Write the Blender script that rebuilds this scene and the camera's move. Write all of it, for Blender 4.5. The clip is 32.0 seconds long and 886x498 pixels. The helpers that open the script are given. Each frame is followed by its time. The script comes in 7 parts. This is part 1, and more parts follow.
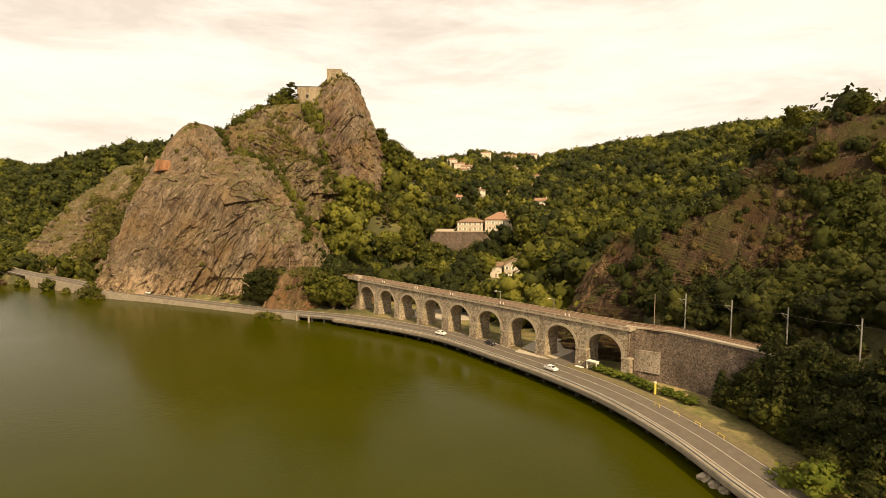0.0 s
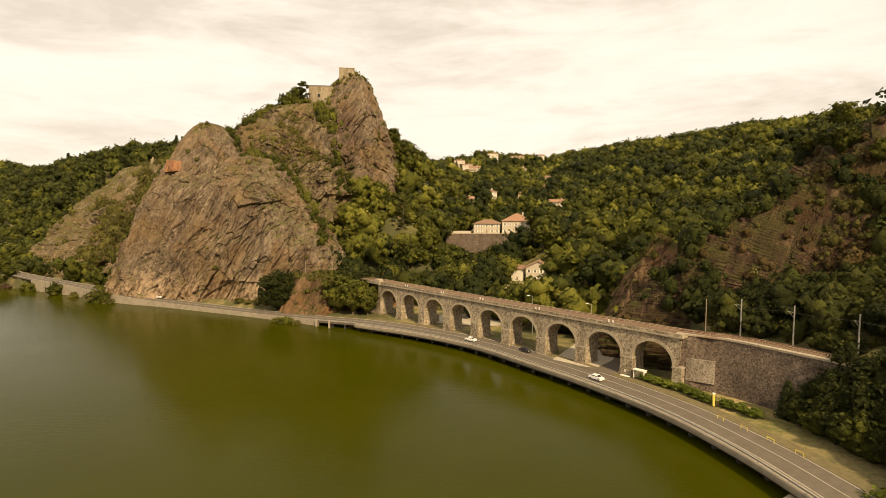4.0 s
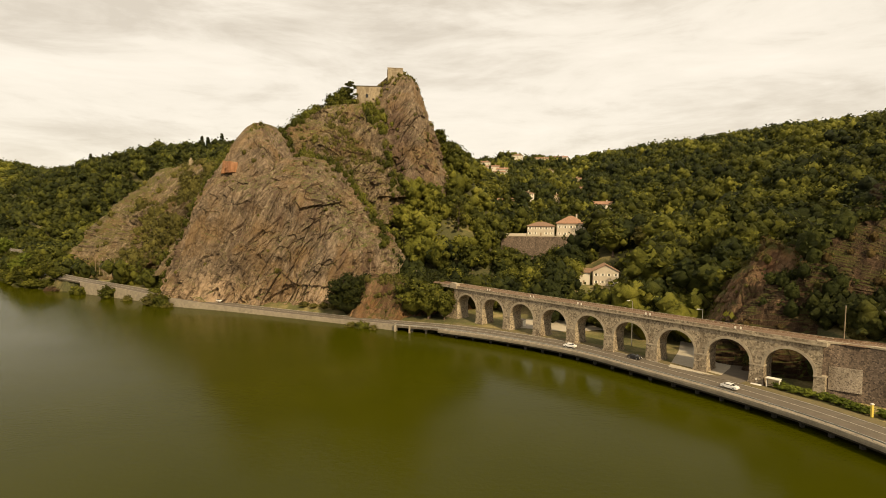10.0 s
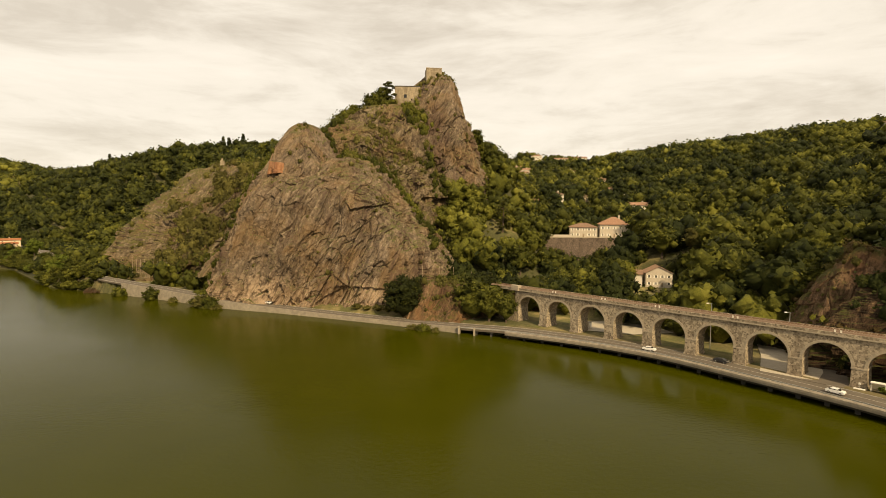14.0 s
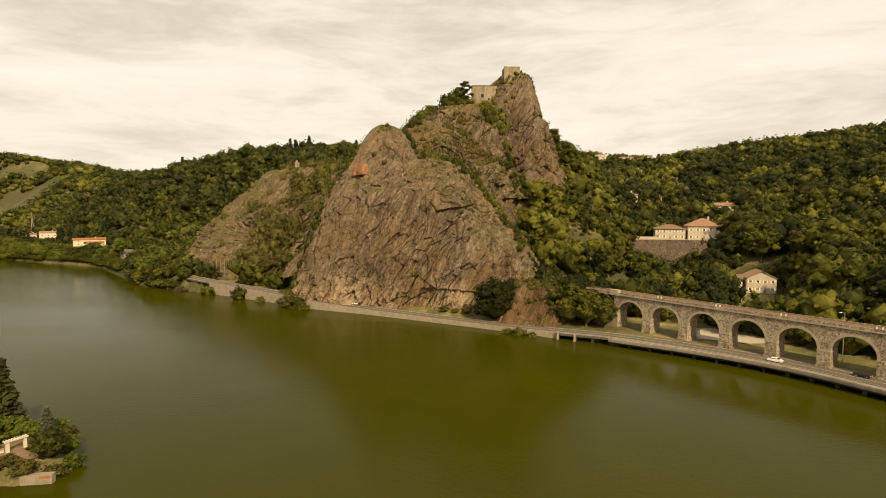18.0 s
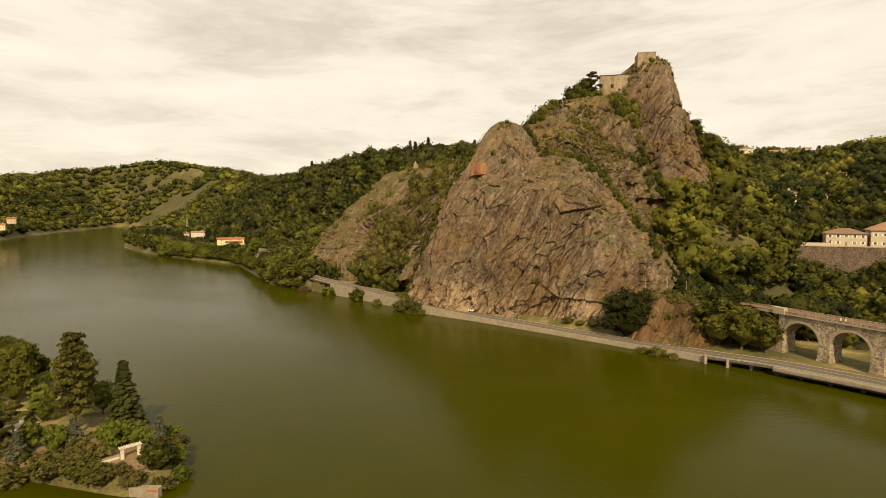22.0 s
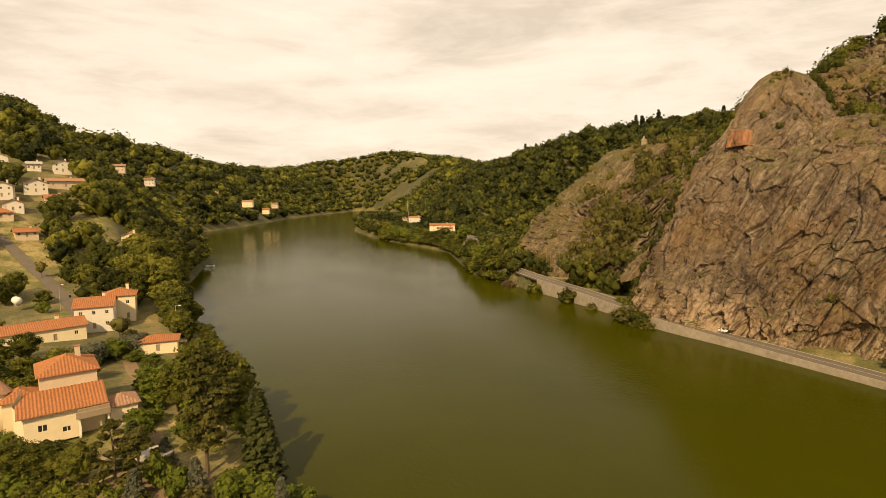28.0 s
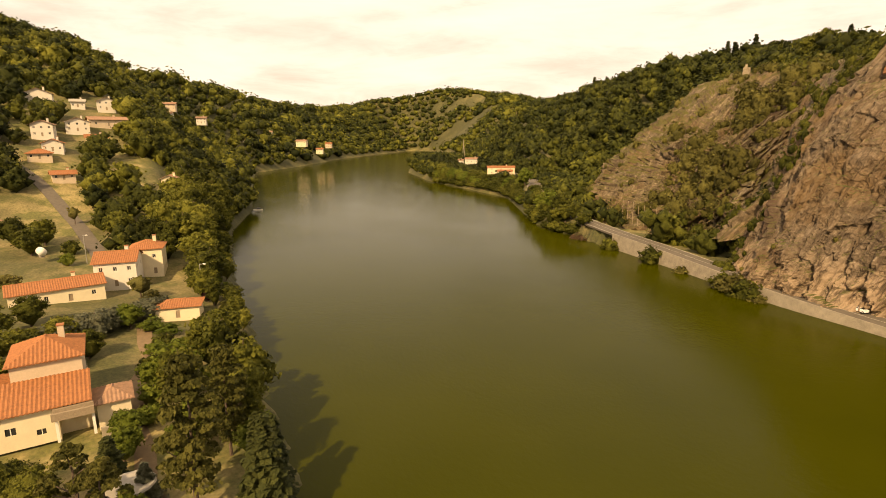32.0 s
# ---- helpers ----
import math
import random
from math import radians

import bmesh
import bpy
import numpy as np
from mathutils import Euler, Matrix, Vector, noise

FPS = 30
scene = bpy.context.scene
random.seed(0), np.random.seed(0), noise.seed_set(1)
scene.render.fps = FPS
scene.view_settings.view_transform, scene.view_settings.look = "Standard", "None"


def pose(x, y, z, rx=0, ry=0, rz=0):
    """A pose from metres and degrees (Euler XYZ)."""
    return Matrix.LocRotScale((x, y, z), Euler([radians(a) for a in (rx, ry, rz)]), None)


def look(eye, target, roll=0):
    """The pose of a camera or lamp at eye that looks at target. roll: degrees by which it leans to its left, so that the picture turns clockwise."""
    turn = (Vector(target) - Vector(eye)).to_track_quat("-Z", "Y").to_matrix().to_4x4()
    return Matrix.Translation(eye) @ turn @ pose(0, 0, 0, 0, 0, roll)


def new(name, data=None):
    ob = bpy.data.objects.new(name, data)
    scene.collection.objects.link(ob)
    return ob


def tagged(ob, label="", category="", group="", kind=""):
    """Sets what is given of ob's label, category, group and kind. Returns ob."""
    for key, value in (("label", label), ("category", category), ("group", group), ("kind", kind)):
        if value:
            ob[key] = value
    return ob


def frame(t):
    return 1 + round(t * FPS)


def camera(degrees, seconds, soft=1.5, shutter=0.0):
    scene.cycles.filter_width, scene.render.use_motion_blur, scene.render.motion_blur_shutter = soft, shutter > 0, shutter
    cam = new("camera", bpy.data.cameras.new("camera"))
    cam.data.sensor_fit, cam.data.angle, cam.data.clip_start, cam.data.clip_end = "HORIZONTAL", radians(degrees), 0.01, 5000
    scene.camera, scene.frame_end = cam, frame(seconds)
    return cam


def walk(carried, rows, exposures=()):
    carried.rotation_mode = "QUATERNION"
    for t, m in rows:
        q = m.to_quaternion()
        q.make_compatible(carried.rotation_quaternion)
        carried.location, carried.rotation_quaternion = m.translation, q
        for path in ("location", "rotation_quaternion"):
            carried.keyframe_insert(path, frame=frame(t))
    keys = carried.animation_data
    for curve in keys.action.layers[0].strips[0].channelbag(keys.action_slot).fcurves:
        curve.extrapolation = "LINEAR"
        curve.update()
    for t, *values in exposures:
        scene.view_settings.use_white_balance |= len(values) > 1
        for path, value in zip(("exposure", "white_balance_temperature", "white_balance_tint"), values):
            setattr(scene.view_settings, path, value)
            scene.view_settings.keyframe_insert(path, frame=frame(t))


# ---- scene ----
cam = camera(79.1, 32.0, 0.5)
UNIT = 1.4     # the plan below is drawn in units of 1.4 m and set to metres at the end
METRES, EYE, TILT, LEAN, TURN = 140.0 * UNIT, 36.5 * UNIT, -4.6, -0.2, 0.0
ROWS = [
    (0.0, 0.0, 0.0, 0.0, 0.0, 0.0, -0.0),
    (0.5, -0.0058, 0.0074, 0.0005, -0.03, 0.04, 0.0),
    (1.0, -0.0126, 0.0139, 0.0008, -0.07, 0.06, 0.05),
    (1.5, -0.0191, 0.0196, 0.0008, -0.07, 0.11, 0.04),
    (2.0, -0.0265, 0.0244, 0.0012, -0.08, 0.13, 0.07),
    (2.5, -0.0343, 0.0295, 0.0015, -0.1, 0.16, 0.09),
    (3.0, -0.0422, 0.0338, 0.0014, -0.15, 0.16, 0.13),
    (3.5, -0.0496, 0.0377, 0.0013, -0.13, 0.18, 0.09),
    (5.5, -0.0868, 0.0496, 0.0027, -0.23, 0.29, 0.1),
    (6.0, -0.0999, 0.0514, 0.0031, -0.24, 0.31, 0.07),
    (6.5, -0.1145, 0.0538, 0.0034, -0.24, 0.32, 0.03),
    (7.0, -0.1306, 0.0559, 0.004, -0.26, 0.29, 0.04),
    (7.5, -0.1471, 0.0582, 0.0043, -0.26, 0.3, 0.08),
    (8.0, -0.1645, 0.0605, 0.0045, -0.29, 0.33, 0.09),
    (8.5, -0.1823, 0.0629, 0.0048, -0.31, 0.32, 0.08),
    (9.0, -0.2001, 0.0643, 0.0049, -0.33, 0.35, 0.07),
    (9.5, -0.2183, 0.0659, 0.0055, -0.33, 0.35, 0.06),
    (10.0, -0.236, 0.0674, 0.0057, -0.36, 0.37, 0.02),
    (10.5, -0.2535, 0.0691, 0.0063, -0.35, 0.38, 0.04),
    (11.0, -0.2713, 0.0715, 0.0064, -0.39, 0.37, 0.08),
    (11.5, -0.2885, 0.0739, 0.0067, -0.39, 0.38, 0.06),
    (12.0, -0.3056, 0.0755, 0.0066, -0.43, 0.41, 0.08),
    (12.5, -0.3225, 0.0766, 0.0069, -0.43, 0.4, 0.06),
    (13.0, -0.3401, 0.078, 0.0075, -0.43, 0.41, 0.04),
    (13.5, -0.3571, 0.0791, 0.0084, -0.44, 0.4, 0.02),
    (15.5, -0.4195, 0.086, 0.0105, -0.23, 0.42, -0.02),
    (16.0, -0.4367, 0.0877, 0.0122, 0.98, 0.4, -0.11),
    (16.5, -0.4526, 0.0904, 0.0128, 2.08, 0.4, -0.15),
    (17.0, -0.4658, 0.0927, 0.0133, 3.33, 0.38, -0.23),
    (17.5, -0.4762, 0.0953, 0.0138, 3.98, 0.37, -0.33),
    (18.0, -0.4848, 0.0978, 0.0143, 4.24, 0.37, -0.33),
    (18.5, -0.4907, 0.1007, 0.0157, 4.58, 0.35, -0.3),
    (19.0, -0.4944, 0.1049, 0.016, 5.24, 0.37, -0.36),
    (19.5, -0.4967, 0.1112, 0.0172, 6.66, 0.36, -0.46),
    (20.0, -0.4977, 0.1206, 0.0186, 8.52, 0.37, -0.59),
    (20.5, -0.4989, 0.1335, 0.0194, 10.57, 0.37, -0.72),
    (21.0, -0.5001, 0.1482, 0.0212, 12.92, 0.34, -0.9),
    (21.5, -0.5017, 0.1649, 0.0227, 14.83, 0.3, -1.02),
    (22.0, -0.5046, 0.1827, 0.0241, 16.67, 0.27, -1.15),
    (22.5, -0.5077, 0.2014, 0.0254, 18.35, 0.25, -1.24),
    (23.0, -0.5121, 0.2208, 0.0267, 19.93, 0.22, -1.35),
    (23.5, -0.5175, 0.24, 0.0282, 21.33, 0.17, -1.4),
    (24.0, -0.5234, 0.2594, 0.0298, 22.9, 0.11, -1.49),
    (24.5, -0.5305, 0.2786, 0.0309, 24.9, 0.06, -1.61),
    (26.5, -0.5666, 0.3486, 0.0378, 32.67, -0.11, -2.06),
    (27.0, -0.5775, 0.3656, 0.039, 35.15, -0.25, -2.22),
    (27.5, -0.5892, 0.3822, 0.0405, 37.2, -0.86, -2.33),
    (28.0, -0.6018, 0.3979, 0.0416, 39.29, -2.02, -2.42),
    (28.5, -0.6149, 0.4136, 0.0434, 42.06, -3.71, -2.57),
    (29.0, -0.6284, 0.4295, 0.0451, 43.54, -5.65, -2.64),
    (29.5, -0.6428, 0.4441, 0.0467, 43.98, -7.17, -2.67),
    (30.0, -0.6575, 0.4583, 0.0483, 44.48, -8.19, -2.68),
    (30.5, -0.6722, 0.473, 0.0499, 45.2, -8.68, -2.7),
    (31.0, -0.6871, 0.4871, 0.0514, 45.33, -8.72, -2.74),
    (31.5, -0.7027, 0.5008, 0.0524, 45.29, -8.68, -2.8),
    (32.0, -0.718, 0.5145, 0.0537, 45.17, -8.62, -2.84),
]
walk(cam, [(t, pose(0, 0, EYE, TILT, LEAN, TURN) @ pose(METRES * x, METRES * y, METRES * z, 90 + pitch, roll, yaw)) for t, x, y, z, yaw, pitch, roll in ROWS],
     exposures=[(0.0, 0.2, 8400, 14), (3.5, 0.12, 8300, 13), (6.0, 0.02, 8100, 10.5), (10.0, -0.06, 8000, 10), (20.0, -0.06, 8300, 11), (26.0, -0.06, 8700, 13), (28.5, 0.0, 9200, 16), (31.0, 0.2, 9400, 18)])

# ---- light ----
SUN_AZ, SUN_EL = radians(296.0), radians(39.0)   # azimuth of the sun, counted from +x towards +y
world = bpy.data.worlds.new("sky")
scene.world = world
world.use_nodes = True


def nodes_of(tree):
    tree.nodes.clear()

    def node(kind, inputs=None, **props):
        n = tree.nodes.new(kind)
        for k, v in props.items():
            setattr(n, k, v)
        for k, v in (inputs or {}).items():
            if isinstance(v, bpy.types.NodeSocket):
                tree.links.new(v, n.inputs[k])
            else:
                n.inputs[k].default_value = v
        return n
    return node


def ramp(node, fac, *stops):
    n = node("ShaderNodeValToRGB", {0: fac})
    el = n.color_ramp.elements
    while len(el) < len(stops):
        el.new(0.5)
    for e, (p, c) in zip(el, stops):
        e.position = p
        e.color = (*c, 1.0) if len(c) == 3 else c
    return n.outputs[0]


def mix(node, fac, a, b, kind="MIX"):
    n = node("ShaderNodeMix", {0: fac, 6: a, 7: b}, data_type="RGBA", blend_type=kind)
    return n.outputs[2]


def build_world():
    node = nodes_of(world.node_tree)
    co = node("ShaderNodeTexCoord").outputs["Generated"]
    flat = node("ShaderNodeMapping", {0: co, 3: (1.0, 1.0, 4.6)}).outputs[0]
    big = node("ShaderNodeTexNoise", {"Vector": flat, "Scale": 2.6, "Detail": 8.0, "Roughness": 0.6, "Distortion": 0.5}).outputs[0]
    small = node("ShaderNodeTexNoise", {"Vector": flat, "Scale": 6.5, "Detail": 6.0, "Roughness": 0.6, "Distortion": 0.6}).outputs[0]
    both = node("ShaderNodeMath", {0: node("ShaderNodeMath", {0: big, 1: 0.72}, operation="MULTIPLY").outputs[0],
                                   1: node("ShaderNodeMath", {0: small, 1: 0.28}, operation="MULTIPLY").outputs[0]}, operation="ADD").outputs[0]
    cloud = ramp(node, both, (0.36, (0.79, 0.77, 0.74)), (0.44, (0.91, 0.90, 0.88)), (0.51, (1.02, 1.02, 1.01)), (0.66, (1.12, 1.12, 1.12)))
    sky = node("ShaderNodeTexSky", sky_type="NISHITA", sun_disc=False, sun_elevation=SUN_EL, sun_rotation=radians(90) - SUN_AZ).outputs[0]
    dim = node("ShaderNodeVectorMath", {0: sky, 3: 0.10}, operation="SCALE").outputs[0]
    col = mix(node, 0.90, dim, cloud)
    bg = node("ShaderNodeBackground", {0: col, 1: 0.96})
    node("ShaderNodeOutputWorld", {0: bg.outputs[0]})


build_world()
sun = new("sun", bpy.data.lights.new("sun", "SUN"))
sun.data.energy, sun.data.angle, sun.data.color = 5.0, radians(1.5), (1.0, 0.86, 0.62)
_d = Vector((math.cos(SUN_AZ) * math.cos(SUN_EL), math.sin(SUN_AZ) * math.cos(SUN_EL), math.sin(SUN_EL)))
sun.matrix_basis = look(_d * 300, (0, 0, 0))


# ---- materials ----
def material(name, build, rough=0.8, **kw):
    m = bpy.data.materials.new(name)
    m.use_nodes = True
    node = nodes_of(m.node_tree)
    p = node("ShaderNodeBsdfPrincipled", {"Roughness": rough})
    for k, v in kw.items():
        p.inputs[k.replace("_", " ")].default_value = v
    col, height, strength, dist = build(node, p)
    if isinstance(col, bpy.types.NodeSocket):
        m.node_tree.links.new(col, p.inputs["Base Color"])
    else:
        p.inputs["Base Color"].default_value = (*col, 1)
    if height is not None:
        b = node("ShaderNodeBump", {"Height": height, "Strength": strength, "Distance": dist})
        m.node_tree.links.new(b.outputs[0], p.inputs["Normal"])
    node("ShaderNodeOutputMaterial", {0: p.outputs[0]})
    return m


def pos(node, sx=1.0, sy=None, sz=None, rot=(0, 0, 0)):
    g = node("ShaderNodeNewGeometry").outputs["Position"]
    return node("ShaderNodeMapping", {0: g, 2: tuple(radians(a) for a in rot), 3: (sx, sy or sx, sz or sx)}).outputs[0]


def noise_of(node, vec, scale, detail=5.0, rough=0.6, dist=0.0):
    return node("ShaderNodeTexNoise", {"Vector": vec, "Scale": scale, "Detail": detail, "Roughness": rough, "Distortion": dist}).outputs[0]


def math_of(node, op, a, b):
    return node("ShaderNodeMath", {0: a, 1: b}, operation=op).outputs[0]


def up_of(node, lo, hi):
    """0 on steep faces, 1 on level ones."""
    n = node("ShaderNodeSeparateXYZ", {0: node("ShaderNodeNewGeometry").outputs["Normal"]}).outputs[2]
    return node("ShaderNodeMapRange", {0: n, 1: lo, 2: hi}).outputs[0]


def plain(name, c, rough=0.7, vary=0.15, scale=1.5, bump=0.0, **kw):
    def b(node, p):
        v = pos(node)
        n1, n2 = noise_of(node, v, scale), noise_of(node, v, scale * 7)
        f = math_of(node, "ADD", math_of(node, "MULTIPLY", n1, 0.6), math_of(node, "MULTIPLY", n2, 0.4))
        lo, hi = tuple(x * (1 - vary) for x in c), tuple(min(1, x * (1 + vary)) for x in c)
        return ramp(node, f, (0.3, lo), (0.7, hi)), (n2 if bump else None), bump, 0.05
    return material(name, b, rough, **kw)


def along(node, rot, scale):
    """Position in a turned frame, stretched along the axes of that frame."""
    g = node("ShaderNodeNewGeometry").outputs["Position"]
    return node("ShaderNodeMapping", {0: g, 2: tuple(radians(a) for a in rot), 3: scale}, vector_type="TEXTURE").outputs[0]


def cracks_of(node, vec, scale, width, detail=6.0):
    """1 on thin wandering lines, 0 between them."""
    n = noise_of(node, vec, scale, detail, 0.6, 0.3)
    off = node("ShaderNodeMath", {0: math_of(node, "SUBTRACT", n, 0.5)}, operation="ABSOLUTE").outputs[0]
    return node("ShaderNodeMapRange", {0: off, 1: 0.0, 2: width, 3: 1.0, 4: 0.0}).outputs[0]


def rock_build(c1, c2, c3, grass=(0.13, 0.12, 0.035), g_lo=0.5, g_hi=0.85, fresh=None):
    def b(node, p):
        v = pos(node)
        strata = along(node, (-8, 25, 0), (1.0, 1.0, 4.5))
        other = along(node, (20, -48, 10), (1.0, 1.0, 3.5))
        big = noise_of(node, v, 0.045, 4.0, 0.6, 0.5)
        fine = noise_of(node, strata, 0.42, 9.0, 0.68, 0.5)
        grain = noise_of(node, other, 0.9, 8.0, 0.7, 0.3)
        speck = noise_of(node, v, 2.4, 5.0, 0.7)
        f = math_of(node, "ADD", math_of(node, "MULTIPLY", fine, 0.55), math_of(node, "ADD", math_of(node, "MULTIPLY", grain, 0.27), math_of(node, "MULTIPLY", speck, 0.18)))
        col = ramp(node, f, (0.37, (c1[0] * 0.7, c1[1] * 0.7, c1[2] * 0.7)), (0.47, c2), (0.53, (c2[0] * 1.4, c2[1] * 1.4, c2[2] * 1.4)), (0.62, c3))
        # ochre and violet staining in broad patches
        col = mix(node, ramp(node, big, (0.46, (0, 0, 0)), (0.62, (0.65, 0.65, 0.65))), col, (c2[0] * 1.35, c2[1] * 1.12, c2[2] * 0.78, 1))
        stain = noise_of(node, along(node, (-4, 12, 0), (1.0, 1.0, 4.0)), 0.085, 5.0, 0.6, 0.6)
        col = mix(node, ramp(node, stain, (0.54, (0, 0, 0)), (0.63, (0.7, 0.7, 0.7))), col, (c2[0] * 0.62, c2[1] * 0.52, c2[2] * 0.56, 1))
        if fresh:
            z = node("ShaderNodeSeparateXYZ", {0: v}).outputs[2]
            band = node("ShaderNodeMapRange", {0: math_of(node, "ADD", z, math_of(node, "MULTIPLY", big, 26.0)), 1: 21.0, 2: 29.0, 3: 0.8, 4: 0.0}).outputs[0]
            col = mix(node, math_of(node, "MULTIPLY", band, ramp(node, fine, (0.40, (0, 0, 0)), (0.52, (1, 1, 1)))), col, (*fresh, 1))
        line = math_of(node, "MAXIMUM", cracks_of(node, strata, 0.075, 0.010), math_of(node, "MULTIPLY", cracks_of(node, other, 0.06, 0.009), 0.8))
        thin = math_of(node, "MULTIPLY", cracks_of(node, strata, 0.34, 0.016, 5.0), 0.4)
        line = math_of(node, "MAXIMUM", line, thin)
        col = mix(node, math_of(node, "MULTIPLY", line, 0.5), col, (c1[0] * 0.42, c1[1] * 0.4, c1[2] * 0.4, 1))
        gmask = math_of(node, "MULTIPLY", up_of(node, g_lo, g_hi), ramp(node, noise_of(node, v, 0.16, 7.0, 0.65), (0.42, (0, 0, 0)), (0.54, (1, 1, 1))))
        gcol = ramp(node, noise_of(node, v, 0.9, 7.0, 0.7), (0.3, (grass[0] * 0.4, grass[1] * 0.5, grass[2] * 0.5)), (0.7, grass))
        col = mix(node, gmask, col, gcol)
        h = math_of(node, "SUBTRACT", math_of(node, "MULTIPLY", f, 2.4), math_of(node, "MULTIPLY", line, 0.4))
        return col, h, 1.0, 0.6
    return b


M_ROCK = material("grey_brown_rock", rock_build((0.048, 0.033, 0.023), (0.142, 0.104, 0.071), (0.34, 0.262, 0.184), fresh=(0.40, 0.285, 0.185)), 0.95, Specular_IOR_Level=0.2)
M_ROCK_GRASSY = material("grassy_ledge_rock", rock_build((0.045, 0.031, 0.020), (0.130, 0.096, 0.061), (0.34, 0.26, 0.172), (0.135, 0.112, 0.03), 0.42, 0.74), 0.95, Specular_IOR_Level=0.2)
# reddish rock kept near black, the cliff's shade put into its colour
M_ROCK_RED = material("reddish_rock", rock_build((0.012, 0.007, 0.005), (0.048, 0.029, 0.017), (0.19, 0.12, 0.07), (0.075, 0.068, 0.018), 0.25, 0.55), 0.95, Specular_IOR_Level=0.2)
M_ROCK_RUST = material("rusty_rock", rock_build((0.045, 0.025, 0.015), (0.13, 0.078, 0.044), (0.26, 0.17, 0.10), (0.10, 0.085, 0.022), 0.28, 0.6), 0.95, Specular_IOR_Level=0.2)
M_ORANGE = material("orange_fresh_rock", rock_build((0.17, 0.085, 0.048), (0.27, 0.135, 0.072), (0.36, 0.21, 0.13)), 0.95, Specular_IOR_Level=0.2)


def leaf_build(dark, mid, light):
    def b(node, p):
        g = node("ShaderNodeNewGeometry")
        rnd = g.outputs["Random Per Island"]
        ob = node("ShaderNodeObjectInfo").outputs["Random"]
        v = pos(node)
        cell = node("ShaderNodeTexVoronoi", {"Vector": pos(node, 1.0, 1.0, 0.2), "Scale": 0.085}).outputs["Color"]
        tree = node("ShaderNodeSeparateXYZ", {0: cell}).outputs[0]
        stand = noise_of(node, v, 0.02, 2.0, 0.5)
        f = math_of(node, "ADD", math_of(node, "MULTIPLY", rnd, 0.34), math_of(node, "MULTIPLY", tree, 0.42))
        f = math_of(node, "ADD", f, math_of(node, "MULTIPLY", stand, 0.34))
        f = math_of(node, "ADD", f, math_of(node, "MULTIPLY", ob, 0.16))
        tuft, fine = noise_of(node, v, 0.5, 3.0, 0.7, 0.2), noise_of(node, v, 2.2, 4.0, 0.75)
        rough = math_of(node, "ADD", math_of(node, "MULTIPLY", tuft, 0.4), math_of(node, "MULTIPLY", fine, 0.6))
        # shadow gaps between the leaves put into the colour as dark and light noise
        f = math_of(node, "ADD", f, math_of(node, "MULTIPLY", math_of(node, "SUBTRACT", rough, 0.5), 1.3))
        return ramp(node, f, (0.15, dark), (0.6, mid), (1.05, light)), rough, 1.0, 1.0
    return b


def leaf(name, dark, mid, light, trans=0.25):
    m = material(name, leaf_build(dark, mid, light), 0.7, Specular_IOR_Level=0.16)
    t = m.node_tree
    p = [n for n in t.nodes if n.type == "BSDF_PRINCIPLED"][0]
    out = [n for n in t.nodes if n.type == "OUTPUT_MATERIAL"][0]
    tr = t.nodes.new("ShaderNodeBsdfTranslucent")
    t.links.new(p.inputs["Base Color"].links[0].from_socket, tr.inputs[0])
    mx = t.nodes.new("ShaderNodeMixShader")
    mx.inputs[0].default_value = trans
    t.links.new(p.outputs[0], mx.inputs[1])
    t.links.new(tr.outputs[0], mx.inputs[2])
    t.links.new(mx.outputs[0], out.inputs[0])
    return m


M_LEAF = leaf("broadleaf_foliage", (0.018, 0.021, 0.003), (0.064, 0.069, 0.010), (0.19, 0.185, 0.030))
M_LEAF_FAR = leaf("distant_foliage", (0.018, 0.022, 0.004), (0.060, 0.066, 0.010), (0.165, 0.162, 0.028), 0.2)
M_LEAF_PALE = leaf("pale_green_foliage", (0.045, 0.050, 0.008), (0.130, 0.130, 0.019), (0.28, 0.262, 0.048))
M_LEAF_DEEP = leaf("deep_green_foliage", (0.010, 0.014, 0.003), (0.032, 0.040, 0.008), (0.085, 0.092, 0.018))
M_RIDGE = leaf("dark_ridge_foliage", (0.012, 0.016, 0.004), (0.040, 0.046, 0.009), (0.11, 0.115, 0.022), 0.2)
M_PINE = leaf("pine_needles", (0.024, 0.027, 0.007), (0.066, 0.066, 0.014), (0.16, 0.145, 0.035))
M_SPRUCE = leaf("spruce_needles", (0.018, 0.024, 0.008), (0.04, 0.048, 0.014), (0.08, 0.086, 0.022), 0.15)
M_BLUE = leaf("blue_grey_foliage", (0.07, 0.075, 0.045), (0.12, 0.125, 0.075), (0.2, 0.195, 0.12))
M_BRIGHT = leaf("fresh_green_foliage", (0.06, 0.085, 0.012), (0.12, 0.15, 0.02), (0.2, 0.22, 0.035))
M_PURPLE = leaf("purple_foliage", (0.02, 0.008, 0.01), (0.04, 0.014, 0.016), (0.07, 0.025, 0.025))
# broadleaf green darkened, the cliff's shade put into the leaf colour
M_SHADELEAF = leaf("shade_darkened_foliage", (0.012, 0.016, 0.004), (0.036, 0.042, 0.008), (0.10, 0.10, 0.02))
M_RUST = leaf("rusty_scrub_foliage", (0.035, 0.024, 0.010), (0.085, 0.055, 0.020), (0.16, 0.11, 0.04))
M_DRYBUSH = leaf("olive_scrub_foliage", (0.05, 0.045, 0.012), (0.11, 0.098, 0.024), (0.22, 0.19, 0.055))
M_BARK = plain("bark", (0.11, 0.075, 0.05), 0.95, 0.35, 3.0, 0.6)


